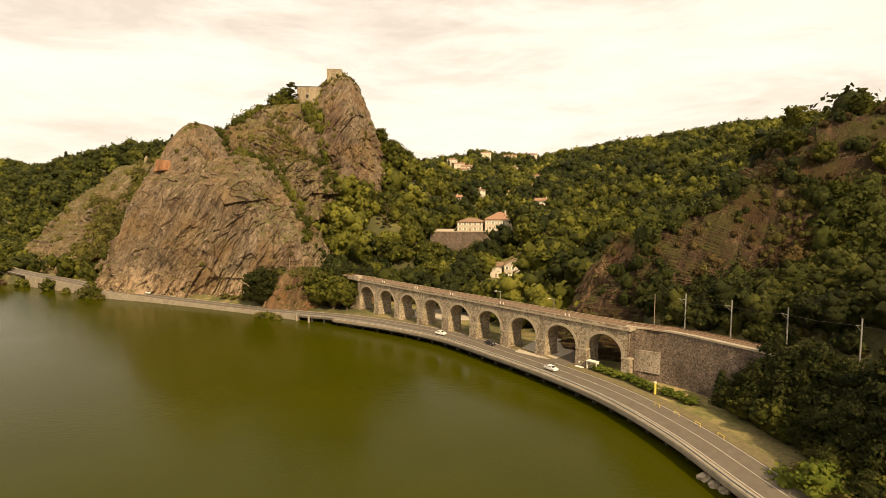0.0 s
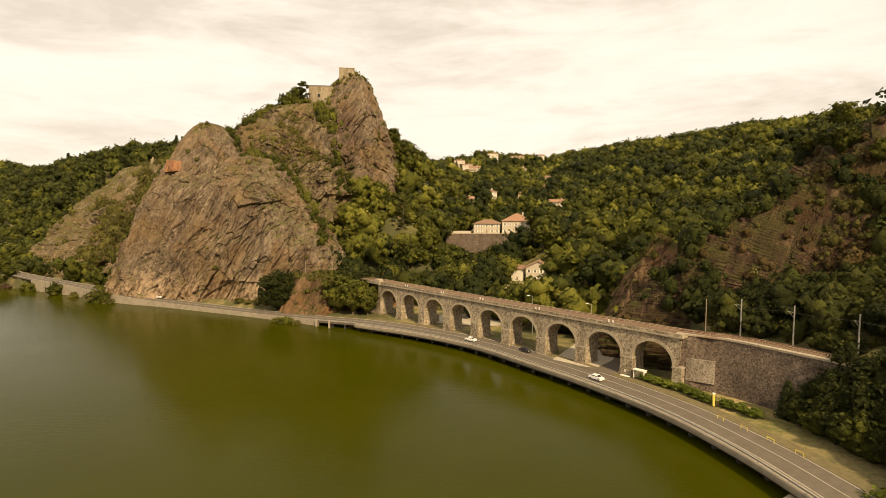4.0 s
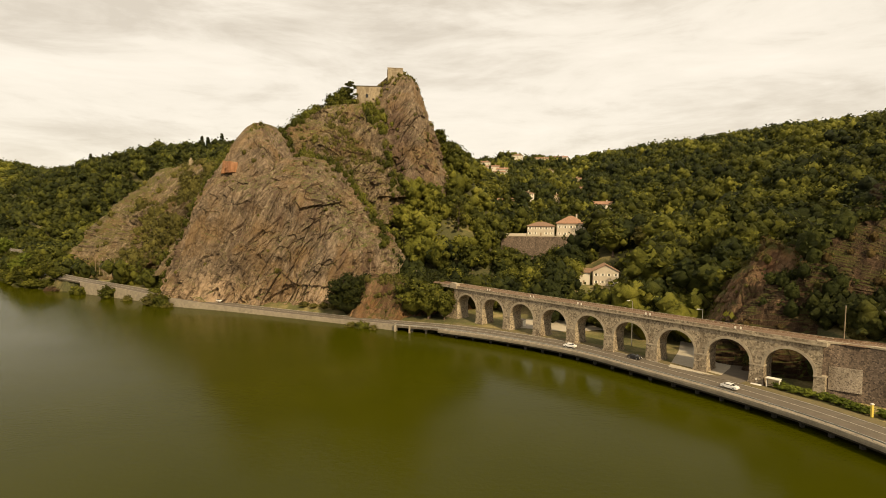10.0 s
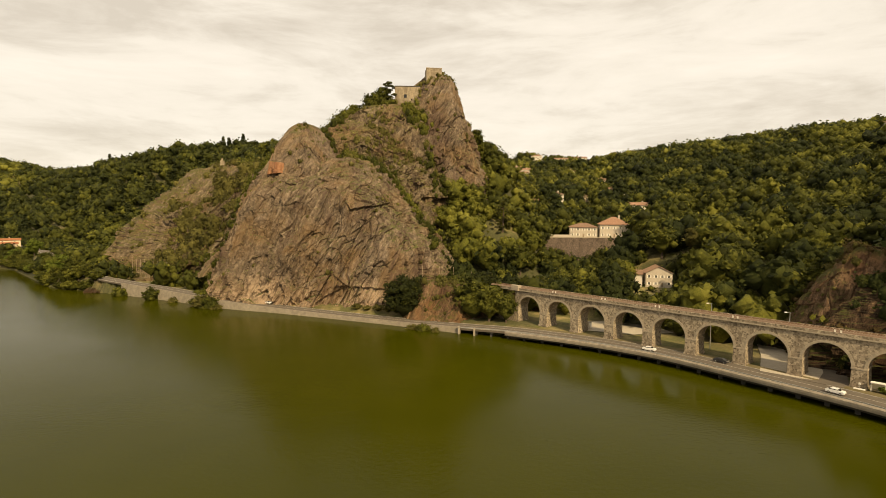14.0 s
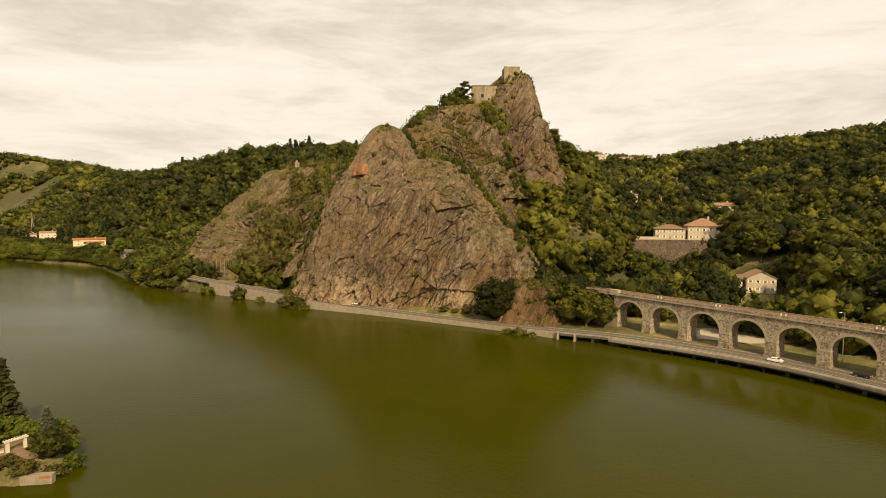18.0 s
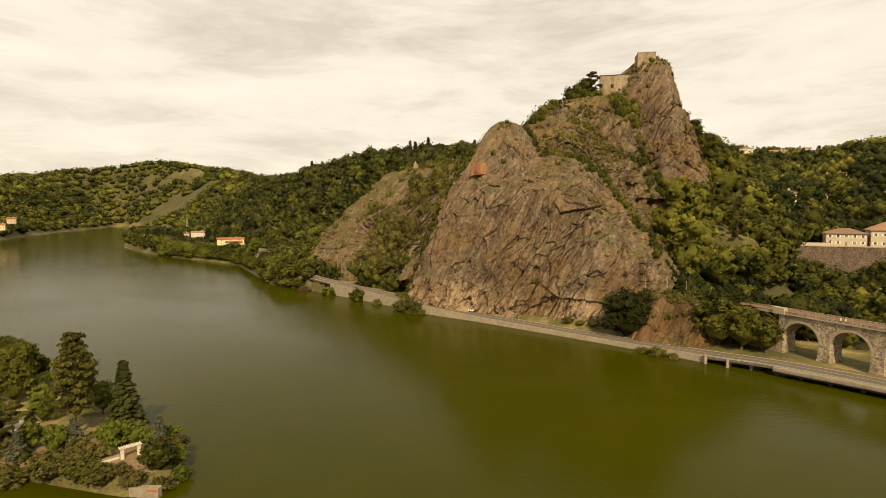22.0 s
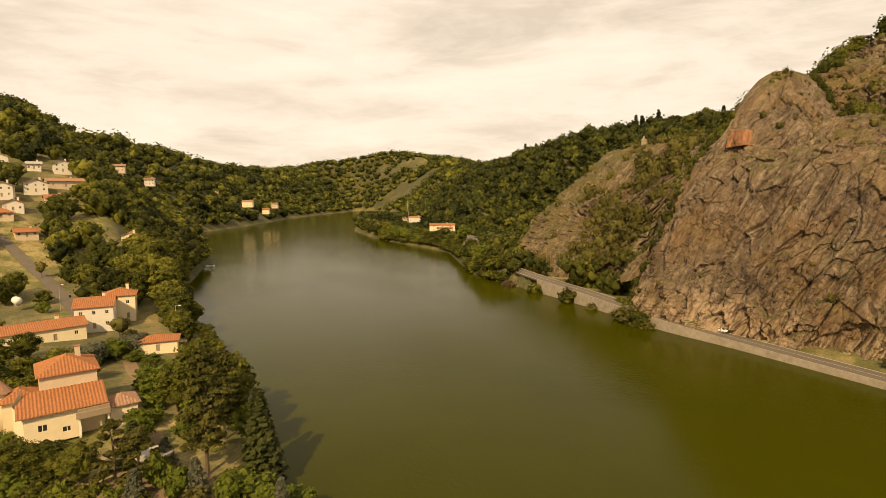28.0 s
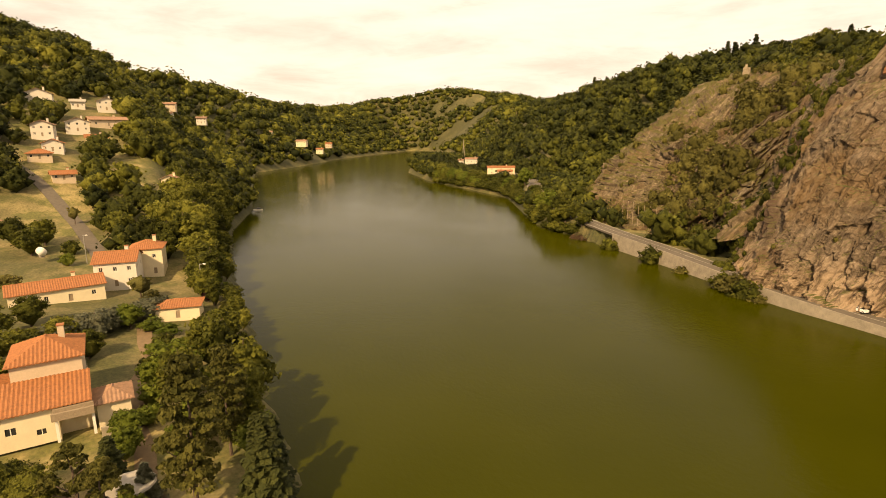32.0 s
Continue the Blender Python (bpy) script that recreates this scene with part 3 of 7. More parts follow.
# ---- rocks ----
def rock(name, centre, planes, label, mat=None, na=320, ne=150, amp=1.0, low=-25, sharp=26, seed=0, fine=(200, 340), category="rock"):
    """A crag: the solid between planes (azimuth and rise of the normal, a point on it), broken up by blocks, cracks and grain."""
    c = np.array(centre, float)
    a0, a1 = fine
    n1 = int(na * 0.78)
    az = np.radians(np.r_[np.linspace(a0, a1, n1, endpoint=False), np.linspace(a1, a0 + 360, na - n1, endpoint=False)])
    el = np.radians(np.linspace(low, 90, ne))
    A, E = np.meshgrid(az, el, indexing="ij")
    way = np.stack([np.cos(A) * np.cos(E), np.sin(A) * np.cos(E), np.sin(E)], -1).reshape(-1, 3)
    inv = np.zeros(len(way))
    for a, rise, pt in planes:
        n = np.array([math.cos(radians(a)) * math.cos(radians(rise)), math.sin(radians(a)) * math.cos(radians(rise)), math.sin(radians(rise))])
        d = n @ (np.array(pt) - c)
        inv += np.clip(way @ n / max(d, 0.5), 0, None) ** sharp
    far = np.minimum(1 / np.maximum(inv ** (1 / sharp), 1e-4), 90)
    p = c + way * far[:, None]
    # grooves run up to the right across the face, joints cross them
    g = np.array([0.42, 0.12, 0.9])
    u = np.array([0.9, 0.0, -0.42])
    w_ = np.cross(g, u)
    q = np.stack([p @ u, p @ w_, p @ g], 1)
    bend = fbm(p / 14, 2, 0.5, seed + 70)[:, None] * (0.8, 0.8, 0.5)
    q = q + bend
    b1, j1 = blocks(q * (1 / 8.0, 1 / 8.0, 1 / 17.0), seed)
    b2, j2 = blocks(q * (1 / 3.6, 1 / 3.6, 1 / 9.0) + 3.1, seed + 11)
    b3, j3 = blocks(q * (1 / 1.2, 1 / 1.2, 1 / 2.2) + 7.7, seed + 23)
    big = fbm(p / 17, 3, 0.5, seed + 3)
    crease = np.abs(fbm(q * (1 / 4.2, 1 / 4.2, 1 / 17.0), 4, 0.55, seed + 40))
    cross = np.abs(fbm(q * (1 / 9.0, 1 / 9.0, 1 / 2.6) + 5.5, 3, 0.5, seed + 60))
    slab = fbm(q * (1 / 2.9, 1 / 2.9, 1 / 11.0) + 2.2, 3, 0.6, seed + 44)
    cut = np.clip(1 - np.abs(fbm(q * (1 / 5.5, 1 / 5.5, 1 / 20.0) + 9.1, 3, 0.45, seed + 47)) / 0.06, 0, 1)
    cut2 = np.clip(1 - np.abs(fbm(q * (1 / 2.4, 1 / 2.4, 1 / 10.0) + 4.4, 3, 0.5, seed + 48)) / 0.08, 0, 1)
    chip = np.abs(fbm(q * (1 / 1.3, 1 / 1.3, 1 / 5.0) + 6.6, 3, 0.6, seed + 52))
    over = np.clip(1 - np.abs(fbm(p * (1 / 13.0, 1 / 13.0, 1 / 5.0) + 1.7, 3, 0.55, seed + 58)) / 0.10, 0, 1)
    cleft = np.clip(1 - np.abs(fbm(q * (1 / 13.0, 1 / 13.0, 1 / 52.0) + 2.9, 3, 0.5, seed + 61)) / 0.055, 0, 1)
    b0, j0 = blocks(q * (1 / 17.0, 1 / 17.0, 1 / 30.0) + 1.3, seed + 5)
    out = amp * (0.7 * np.abs(slab) - 1.0 * cut - 0.3 * cut2 - 0.12 * over - 1.5 * cleft + 0.3 * chip + 1.8 * big + 2.4 * b0 + 1.4 * b1 + 1.15 * b2 + 0.36 * b3 + 1.0 * (crease - 0.4) + 0.25 * (cross - 0.3) + 0.12 * fbm(p / 0.8, 2, 0.6, seed + 50))
    push = way.copy()
    push[:, 2] *= 0.35
    p = p + push * out[:, None]
    me = mesh_of(name, p, grid_faces(len(az), ne, True), mat or M_ROCK, smooth=False)
    CRAG_MESHES.append((p, grid_faces(len(az), ne, True)))
    return tagged(new(name, me), label, category)


CRAG_MESHES = []
rock("crag", (-98, 244, 8), [
    (261, 13, (-102, 205.4, 7)), (264, 55, (-97, 216, 46)), (198, 17, (-133, 212.5, 20)), (207, 46, (-131, 225, 43)), (228, 22, (-125.5, 213, 25)),
    (322, 48, (-67, 223, 38)), (305, 14, (-58.8, 207.0, 18)), (285, 16, (-74, 195.4, 8)), (90, 10, (-95, 275, 20)), (0, 90, (-100, 240, 59)), (20, 30, (-70, 250, 40))],
    "broad steep face of cracked grey-brown rock above the road", na=560, ne=270, amp=1.0, seed=1, low=-12)
rock("crag", (-109, 240, 50), [
    (262, 20, (-111, 228, 60)), (190, 22, (-120.5, 236, 58)), (340, 22, (-99, 238, 60)), (90, 20, (-109, 252, 58)), (0, 90, (-108, 240, 73.5)), (230, 45, (-117, 232, 66)), (300, 50, (-104, 232, 69))],
    "rounded grey-brown rock knob on the crag's shoulder", na=200, ne=90, amp=0.5, seed=2, sharp=9)
rock("crag", (-82, 268, 45), [
    (268, 57, (-91, 245, 63)), (303, 42, (-66, 266, 69)), (300, 25, (-55, 250, 48)), (190, 40, (-106, 264, 70)), (90, 30, (-85, 290, 70)), (0, 88, (-90, 276, 82.5)), (250, 35, (-95, 246, 58)), (10, 30, (-52, 272, 60)), (335, 38, (-50, 258, 52)), (0, -80, (-80, 268, 15))],
    "jagged rock ridge with grassy ledges below the castle", M_ROCK_GRASSY, na=400, ne=160, amp=1.3, seed=3)
rock("crag", (-52, 283, 62), [
    (306, 17, (-40, 261.5, 54)), (262, 28, (-58, 264, 78)), (215, 30, (-64, 271, 84)), (2, 15, (-38.5, 283, 80)), (90, 20, (-50, 300, 70)), (15, 58, (-50, 281, 101.5)), (190, 60, (-58, 280, 103)), (265, 58, (-55, 276, 103.5)), (280, 12, (-50, 262, 62)), (340, 18, (-34.5, 272, 60)),
    (0, -80, (-50, 280, 22))],
    "steep dark rock pinnacle crowned by castle ruins", na=350, ne=180, amp=0.85, seed=4, low=-50)
rock("crag", (-75, 284, 66), [
    (266, 42, (-75, 270.0, 83.6)), (255, 15, (-80, 262, 66)), (0, 88, (-74, 280, 87.0)), (178, 40, (-90, 280, 81)), (90, 30, (-75, 298, 76)), (0, 10, (-60, 282, 80)), (0, -80, (-75, 280, 40))],
    "grassy rock shoulder below the castle wall", M_ROCK_GRASSY, na=160, ne=80, amp=0.7, seed=8, low=-40)
rock("crag", (-165, 300, 5), [
    (238, 41, (-187, 279, 20)), (262, 33, (-160, 254, 14)), (205, 42, (-217, 305, 28)), (300, 48, (-140, 256, 36)), (250, 52, (-175, 283, 46)), (90, 40, (-170, 338, 52)), (0, 86, (-190, 315, 61)), (350, 40, (-122, 290, 48))],
    "scrub-covered brown rock spur above the lake road", M_ROCK_GRASSY, na=440, ne=180, amp=2.1, seed=5, low=-10)
rock("outcrop", (-50, 189, 2), [
    (255, 24, (-50, 179.6, 3)), (300, 25, (-43, 181, 5)), (200, 25, (-60, 184, 5)), (90, 20, (-50, 200, 8)), (0, 85, (-50, 188, 12.5))],
    "low reddish rock outcrop beside the road", M_ROCK_RUST, na=160, ne=70, amp=0.4, seed=6, low=-20)
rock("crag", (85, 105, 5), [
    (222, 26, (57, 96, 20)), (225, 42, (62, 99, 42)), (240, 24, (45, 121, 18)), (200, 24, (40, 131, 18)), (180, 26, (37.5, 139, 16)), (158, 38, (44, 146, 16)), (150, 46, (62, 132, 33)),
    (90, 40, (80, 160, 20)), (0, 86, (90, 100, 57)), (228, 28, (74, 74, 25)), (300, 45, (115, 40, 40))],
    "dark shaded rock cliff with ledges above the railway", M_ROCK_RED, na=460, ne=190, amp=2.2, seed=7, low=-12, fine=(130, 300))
rock("outcrop", (45, 135, 12), [
    (225, 20, (38.5, 131, 17)), (250, 35, (42, 124, 22)), (180, 22, (37, 138, 17)), (145, 35, (42, 144, 18)), (300, 40, (50, 124, 24)), (0, 78, (44, 130, 28.5)), (60, 40, (52, 142, 24))],
    "rough reddish-brown rock knoll above the railway", M_ROCK_RUST, na=200, ne=90, amp=0.6, seed=12, low=-20, fine=(130, 300))


# ---- building helpers ----
def part(name, bm, mat, parent=None, label="", smooth=False):
    """Links a bmesh or mesh as one object under a thing or part."""
    if isinstance(bm, bmesh.types.BMesh):
        me = bpy.data.meshes.new(name)
        bmesh.ops.recalc_face_normals(bm, faces=bm.faces)
        bm.to_mesh(me)
        bm.free()
    else:
        me = bm
    if mat is not None and not me.materials:
        me.materials.append(mat)
    if smooth:
        me.polygons.foreach_set("use_smooth", [True] * len(me.polygons))
    ob = new(name, me)
    ob.parent = parent
    return tagged(ob, label)


def thing(name, m, label, category, group="", kind="", true=False):
    """An Empty that parents the parts of a thing; true: its parts are given in metres, not in plan units."""
    ob = new(name)
    ob.matrix_basis = m @ Matrix.Scale(1 / UNIT, 4) if true else m
    return tagged(ob, label, category, group, kind)


def box(bm, x0, x1, y0, y1, z0, z1, taper=0.0, m=None):
    vs = []
    for z, t in ((z0, 0.0), (z1, taper)):
        for x, y in ((x0 + t, y0 + t), (x1 - t, y0 + t), (x1 - t, y1 - t), (x0 + t, y1 - t)):
            v = Vector((x, y, z))
            vs.append(bm.verts.new(m @ v if m else v))
    for f in ((3, 2, 1, 0), (4, 5, 6, 7), (0, 1, 5, 4), (1, 2, 6, 5), (2, 3, 7, 6), (3, 0, 4, 7)):
        bm.faces.new([vs[i] for i in f])
    return bm


def boxed(*a, **k):
    return box(bmesh.new(), *a, **k)


def tube(bm, a, b, r0, r1=None, n=8):
    a, b = Vector(a), Vector(b)
    r1 = r0 if r1 is None else r1
    q = (b - a).to_track_quat("Z", "Y").to_matrix()
    rings = [[bm.verts.new(p + q @ Vector((r * math.cos(i * math.tau / n), r * math.sin(i * math.tau / n), 0))) for i in range(n)] for p, r in ((a, r0), (b, r1))]
    for i in range(n):
        bm.faces.new((rings[0][i], rings[0][(i + 1) % n], rings[1][(i + 1) % n], rings[1][i]))
    bm.faces.new(rings[1])
    bm.faces.new(rings[0][::-1])
    return bm


def smooth_line(pts, step=3.0):
    """Points along a Catmull-Rom curve through pts."""
    p = [np.array(q, float) for q in pts]
    p = [2 * p[0] - p[1]] + p + [2 * p[-1] - p[-2]]
    out = []
    for a, b, c, d in zip(p, p[1:], p[2:], p[3:]):
        n = max(1, int(np.linalg.norm(c - b) / step))
        for t in np.arange(n) / n:
            out.append(0.5 * (2 * b + (c - a) * t + (2 * a - 5 * b + 4 * c - d) * t**2 + (3 * b - a - 3 * c + d) * t**3))
    return np.array(out + [p[-2]])


def offsets(line):
    """Level unit normals to the left of a line."""
    t = np.gradient(line[:, :2], axis=0)
    t /= np.linalg.norm(t, axis=1)[:, None]
    return np.stack([-t[:, 1], t[:, 0]], 1)


def sweep(line, profile, closed=True):
    """Vertices and faces of a profile of (side, up) swept along a line."""
    n = offsets(line)
    prof = np.array(profile, float)
    v = line[:, None, :] + np.concatenate([n[:, None, :] * prof[None, :, :1], np.broadcast_to(prof[None, :, 1:], (len(line), len(prof), 1))], -1)
    k = len(prof)
    i, j = np.meshgrid(np.arange(len(line) - 1), np.arange(k if closed else k - 1), indexing="ij")
    j2 = (j + 1) % k
    return v.reshape(-1, 3), np.stack([i * k + j, (i + 1) * k + j, (i + 1) * k + j2, i * k + j2], -1).reshape(-1, 4)


def swept(name, line, profile, mat, parent=None, label="", closed=True):
    return part(name, mesh_of(name, *sweep(line, profile, closed), mat, smooth=False), None, parent, label)


# ---- road along the lake; the water lies to the left of the line ----
road_line = smooth_line(ROAD, 3.0)
tagged(swept("road", road_line, [(-3.2, -0.6), (3.5, -0.6), (3.5, 0.0), (0, 0.06), (-3.2, 0.0)], M_ASPHALT), "grey two-lane lakeside road", "road", kind="structure")
for name, side, wid in (("road_marking", 3.05, 0.16), ("road_marking", -0.05, 0.12), ("road_marking", -2.95, 0.12)):
    tagged(swept(name, road_line, [(side, 0.0), (side + wid, 0.0), (side + wid, 0.07), (side, 0.07)], M_PAINT), "white painted road line", "road marking", kind="structure")
quay = smooth_line(ROAD[1:10], 2.0)
tagged(swept("quay_edge", quay, [(3.5, -0.75), (4.9, -0.75), (5.0, -0.3), (5.0, 0.12), (4.75, 0.16), (3.5, 0.1)], M_CONCRETE), "pale concrete walkway edge over the water", "quay", kind="structure")
tagged(swept("verge", quay, [(-3.2, -0.5), (-3.2, 0.03), (-5.4, 0.05), (-5.6, -0.5)], M_VERGE), "dry grassy verge beside the road", "verge", kind="structure")
quay_wall = smooth_line(ROAD[10:17], 2.0)
tagged(swept("quay_wall", quay_wall, [(3.4, 0.02), (3.4, 0.3), (3.75, 0.3), (4.1, -6.5), (3.4, -6.5)], M_CONCRETE), "pale concrete lake wall with a low parapet", "quay wall", kind="structure")

# near-black strip added to stand for the shaded gap below the quay
tagged(swept("quay_beam", quay, [(2.6, -0.75), (4.45, -0.75), (4.3, -1.3), (2.6, -1.3)], M_UNDERSHADE), "dark strip added for the shade under the quay edge", "beam", kind="structure")

guard = thing("guard_rail", Matrix(), "low steel guard rail with posts along the quay", "guard rail")
gl = smooth_line(ROAD[1:11], 2.4)
gn = offsets(gl)
post_mesh = None
for i, (p, n) in enumerate(zip(gl, gn)):
    if post_mesh is None:
        post_mesh = part("post", boxed(-0.05, 0.05, -0.05, 0.05, 0.0, 0.6), M_STEEL, guard).data
        ob = guard.children[0]
    else:
        ob = new("post", post_mesh)
        ob.parent = guard
    ob.matrix_basis = Matrix.Translation((p[0] + n[0] * 4.7, p[1] + n[1] * 4.7, p[2] + 0.1))
swept("rail", gl, [(4.64, 0.45), (4.76, 0.45), (4.76, 0.68), (4.64, 0.68)], M_STEEL, guard)
# piles under the cantilevered edge, the shade there put into their dark colour
for i in range(2, len(gl) - 1, 2):
    p, n = gl[i], gn[i]
    ob = thing("quay_pile", Matrix.Translation((p[0] + n[0] * 3.0, p[1] + n[1] * 3.0, 0)), "concrete pile under the cantilevered quay edge, coloured dark for shade", "pile", "quay piles")
    part("shaft", boxed(-0.32, 0.32, -0.32, 0.32, -3.0, p[2] - 1.0), M_DARK, ob)
    part("head", boxed(-0.45, 0.45, -0.45, 0.45, p[2] - 1.0, p[2] - 0.7), M_DARK, ob)
for x, y in ((-41.8, 165.4), (-46.2, 167.6)):
    b = thing("mooring_post", pose(x, y, 0), "pale concrete mooring post at the quay corner", "post")
    part("shaft", boxed(-0.3, 0.3, -0.3, 0.3, -1.5, 2.2, 0.05), M_CONCRETE, b)
    part("cap", boxed(-0.36, 0.36, -0.36, 0.36, 2.2, 2.32), M_CONCRETE, b)

# ---- viaduct ----
VU = (VIA_B - VIA_A).normalized()
VL = (VIA_B - VIA_A).length
V_ANG = math.degrees(math.atan2(VU.y, VU.x))
VIA = pose(VIA_A.x - 1.05 * VU.x, VIA_A.y - 1.05 * VU.y, 0, 0, 0, V_ANG)     # local: x along, -y into the valley side, +y to the lake
DEPTH, BAYS, CROWN, SPRING, TOP = 4.6, 9, 10.25, 6.1, 11.75
PITCH = VL / BAYS
RAD = CROWN - SPRING
via = thing("viaduct", VIA, "old stone railway viaduct with nine round arches", "viaduct")
for k in range(BAYS):
    xm = (k + 0.5) * PITCH
    n = 20
    arc = [(xm - RAD, 1.5)] + [(xm - RAD * math.cos(math.pi * i / n), SPRING + RAD * math.sin(math.pi * i / n)) for i in range(n + 1)] + [(xm + RAD, 1.5)]
    bm = bmesh.new()
    for y, flip in ((0.0, 1), (-DEPTH, -1)):
        low = [bm.verts.new((x, y, z)) for x, z in arc[1:-1]]
        top = [bm.verts.new((min(max(x, k * PITCH), (k + 1) * PITCH) if 0 < i < n else (k * PITCH if i == 0 else (k + 1) * PITCH), y, TOP)) for i, (x, z) in enumerate(arc[1:-1])]
        for i in range(n):
            bm.faces.new((low[i], low[i + 1], top[i + 1], top[i]))
        for i, x in ((0, k * PITCH), (n, (k + 1) * PITCH)):
            c = bm.verts.new((x, y, SPRING))
            bm.faces.new((low[i], top[i], c))
    front = [bm.verts.new((x, 0, z)) for x, z in arc[1:-1]]
    rear = [bm.verts.new((x, -DEPTH, z)) for x, z in arc[1:-1]]
    for i in range(n):
        bm.faces.new((front[i], front[i + 1], rear[i + 1], rear[i]))
    part("arch", bm, M_STONE, via)
    bm = bmesh.new()
    for y in (0.09, -DEPTH - 0.09):
        y2 = y - 0.2 if y > 0 else y + 0.2
        rings = []
        for i in range(n + 1):
            a = math.pi * i / n
            rings.append([bm.verts.new((xm - r * math.cos(a), yy, SPRING + r * math.sin(a))) for r, yy in ((RAD - 0.04, y2), (RAD - 0.04, y), (RAD + 0.5, y), (RAD + 0.5, y2))])
        for a, b in zip(rings, rings[1:]):
            for j in range(3):
                bm.faces.new((a[j], a[j + 1], b[j + 1], b[j]))
    part("arch_ring", bm, M_RING, via, "paler dressed stone ring")
for k in range(BAYS + 1):
    half = (PITCH - 2 * RAD) / 2
    x0, x1 = (k * PITCH - half, k * PITCH + half)
    if k == 0:
        x0 = -0.5
    if k == BAYS:
        x1 = k * PITCH + 7.0
    pier = part("pier", boxed(x0 - 0.14, x1 + 0.14, -DEPTH - 0.25, 0.25, 0.9, SPRING, 0.13), M_STONE, via)
    part("plinth", boxed(x0 - 0.3, x1 + 0.3, -DEPTH - 0.5, 0.5, 0.6, 2.6, 0.08), M_STONE, pier)
    part("impost", boxed(x0 - 0.12, x1 + 0.12, -DEPTH - 0.2, 0.2, SPRING - 0.25, SPRING + 0.05), M_RING, pier)
part("cornice", boxed(-0.6, VL + 6, -DEPTH - 0.35, 0.35, TOP, TOP + 0.3), M_RING, via)
for y in (0.05, -DEPTH - 0.3):
    part("parapet", boxed(-0.6, VL + 6, y, y + 0.25, TOP + 0.3, TOP + 0.85), M_STONE, via)
part("end_block", boxed(VL - 1.6, VL + 1.2, -0.8, 0.7, TOP, TOP + 1.6), M_RING, via)
# railway
rail_line = smooth_line(RAIL, 4.0)
track = thing("railway_track", Matrix(), "single railway track on rusty ballast", "railway", kind="structure")
swept("ballast", rail_line, [(-2.3, -0.25), (2.3, -0.25), (1.7, 0.12), (-1.7, 0.12)], M_BALLAST, track)
for s in (-0.53, 0.51):
    swept("rail", rail_line, [(s - 0.04, 0.12), (s + 0.06, 0.12), (s + 0.06, 0.25), (s - 0.04, 0.25)], M_RAIL, track)
sl = smooth_line(RAIL[2:9], 0.5)
sn = offsets(sl)
sv, sf = [], []
unit = np.array([(-0.9, -0.09, 0.1), (0.9, -0.09, 0.1), (0.9, 0.09, 0.1), (-0.9, 0.09, 0.1), (-0.9, -0.09, 0.17), (0.9, -0.09, 0.17), (0.9, 0.09, 0.17), (-0.9, 0.09, 0.17)])
quads = np.array([(4, 5, 6, 7), (0, 1, 5, 4), (1, 2, 6, 5), (2, 3, 7, 6), (3, 0, 4, 7)])
for i, (p, n) in enumerate(zip(sl, sn)):
    sv.append(np.stack([p[0] + unit[:, 0] * n[0] - unit[:, 1] * n[1], p[1] + unit[:, 0] * n[1] + unit[:, 1] * n[0], p[2] + unit[:, 2]], 1))
    sf.append(quads + 8 * i)
tagged(part("sleepers", mesh_of("sleepers", np.concatenate(sv), np.concatenate(sf), M_WOOD, smooth=False), None, track), kind="stuff")
# small white signs on the parapet
for s in (14, 33, 51, 66, 82):
    for o in (0, 1.0):
        b = thing("track_marker", VIA @ pose(s + o, -0.1, TOP + 0.8), "small white railway marker on the parapet", "marker", "markers along the viaduct", "", True)
        part("plate", boxed(-0.22, 0.22, -0.05, 0.05, 0.0, 0.75), M_SHUTTER, b)
        part("foot", boxed(-0.06, 0.06, -0.07, 0.07, -0.15, 0.0), M_STEEL, b)
# retaining wall beyond the last arch
wl = smooth_line([(37.2, 107.2, 0), (43.9, 103.0, 0), (49.6, 94.7, 0), (55.0, 86.2, 0), (63.6, 73.0, 0), (81.6, 42.5, 0), (97, 19, 0)], 2.5)[::-1]
tagged(swept("retaining_wall", wl, [(0.0, 12.05), (-1.2, 12.05), (-1.2, 0.8), (1.2, 0.8)], M_DRYSTONE), "tall battered retaining wall of dark rubble stone", "retaining wall", kind="structure")
tagged(swept("wall_coping", wl, [(0.15, 12.05), (0.15, 12.4), (-1.0, 12.4), (-1.0, 12.05)], M_RING), "pale stone coping along the retaining wall", "coping", kind="structure")
wp = smooth_line([(38.9, 106.2, 0), (43.0, 103.4, 0)], 1.0)[::-1]
tagged(swept("wall_repair", wp, [(0.50, 7.9), (0.0, 7.9), (0.3, 3.7), (0.95, 3.7)], M_PATCH), "paler repointed patch of the stone wall", "wall patch", kind="structure")
bt = thing("pilaster", pose(37.6, 107.0, 0, 0, 0, V_ANG), "stone pilaster where the viaduct meets the wall", "pilaster")
part("shaft", boxed(-0.6, 0.5, -1.2, 0.5, 0.8, 12.3, 0.1), M_STONE, bt)


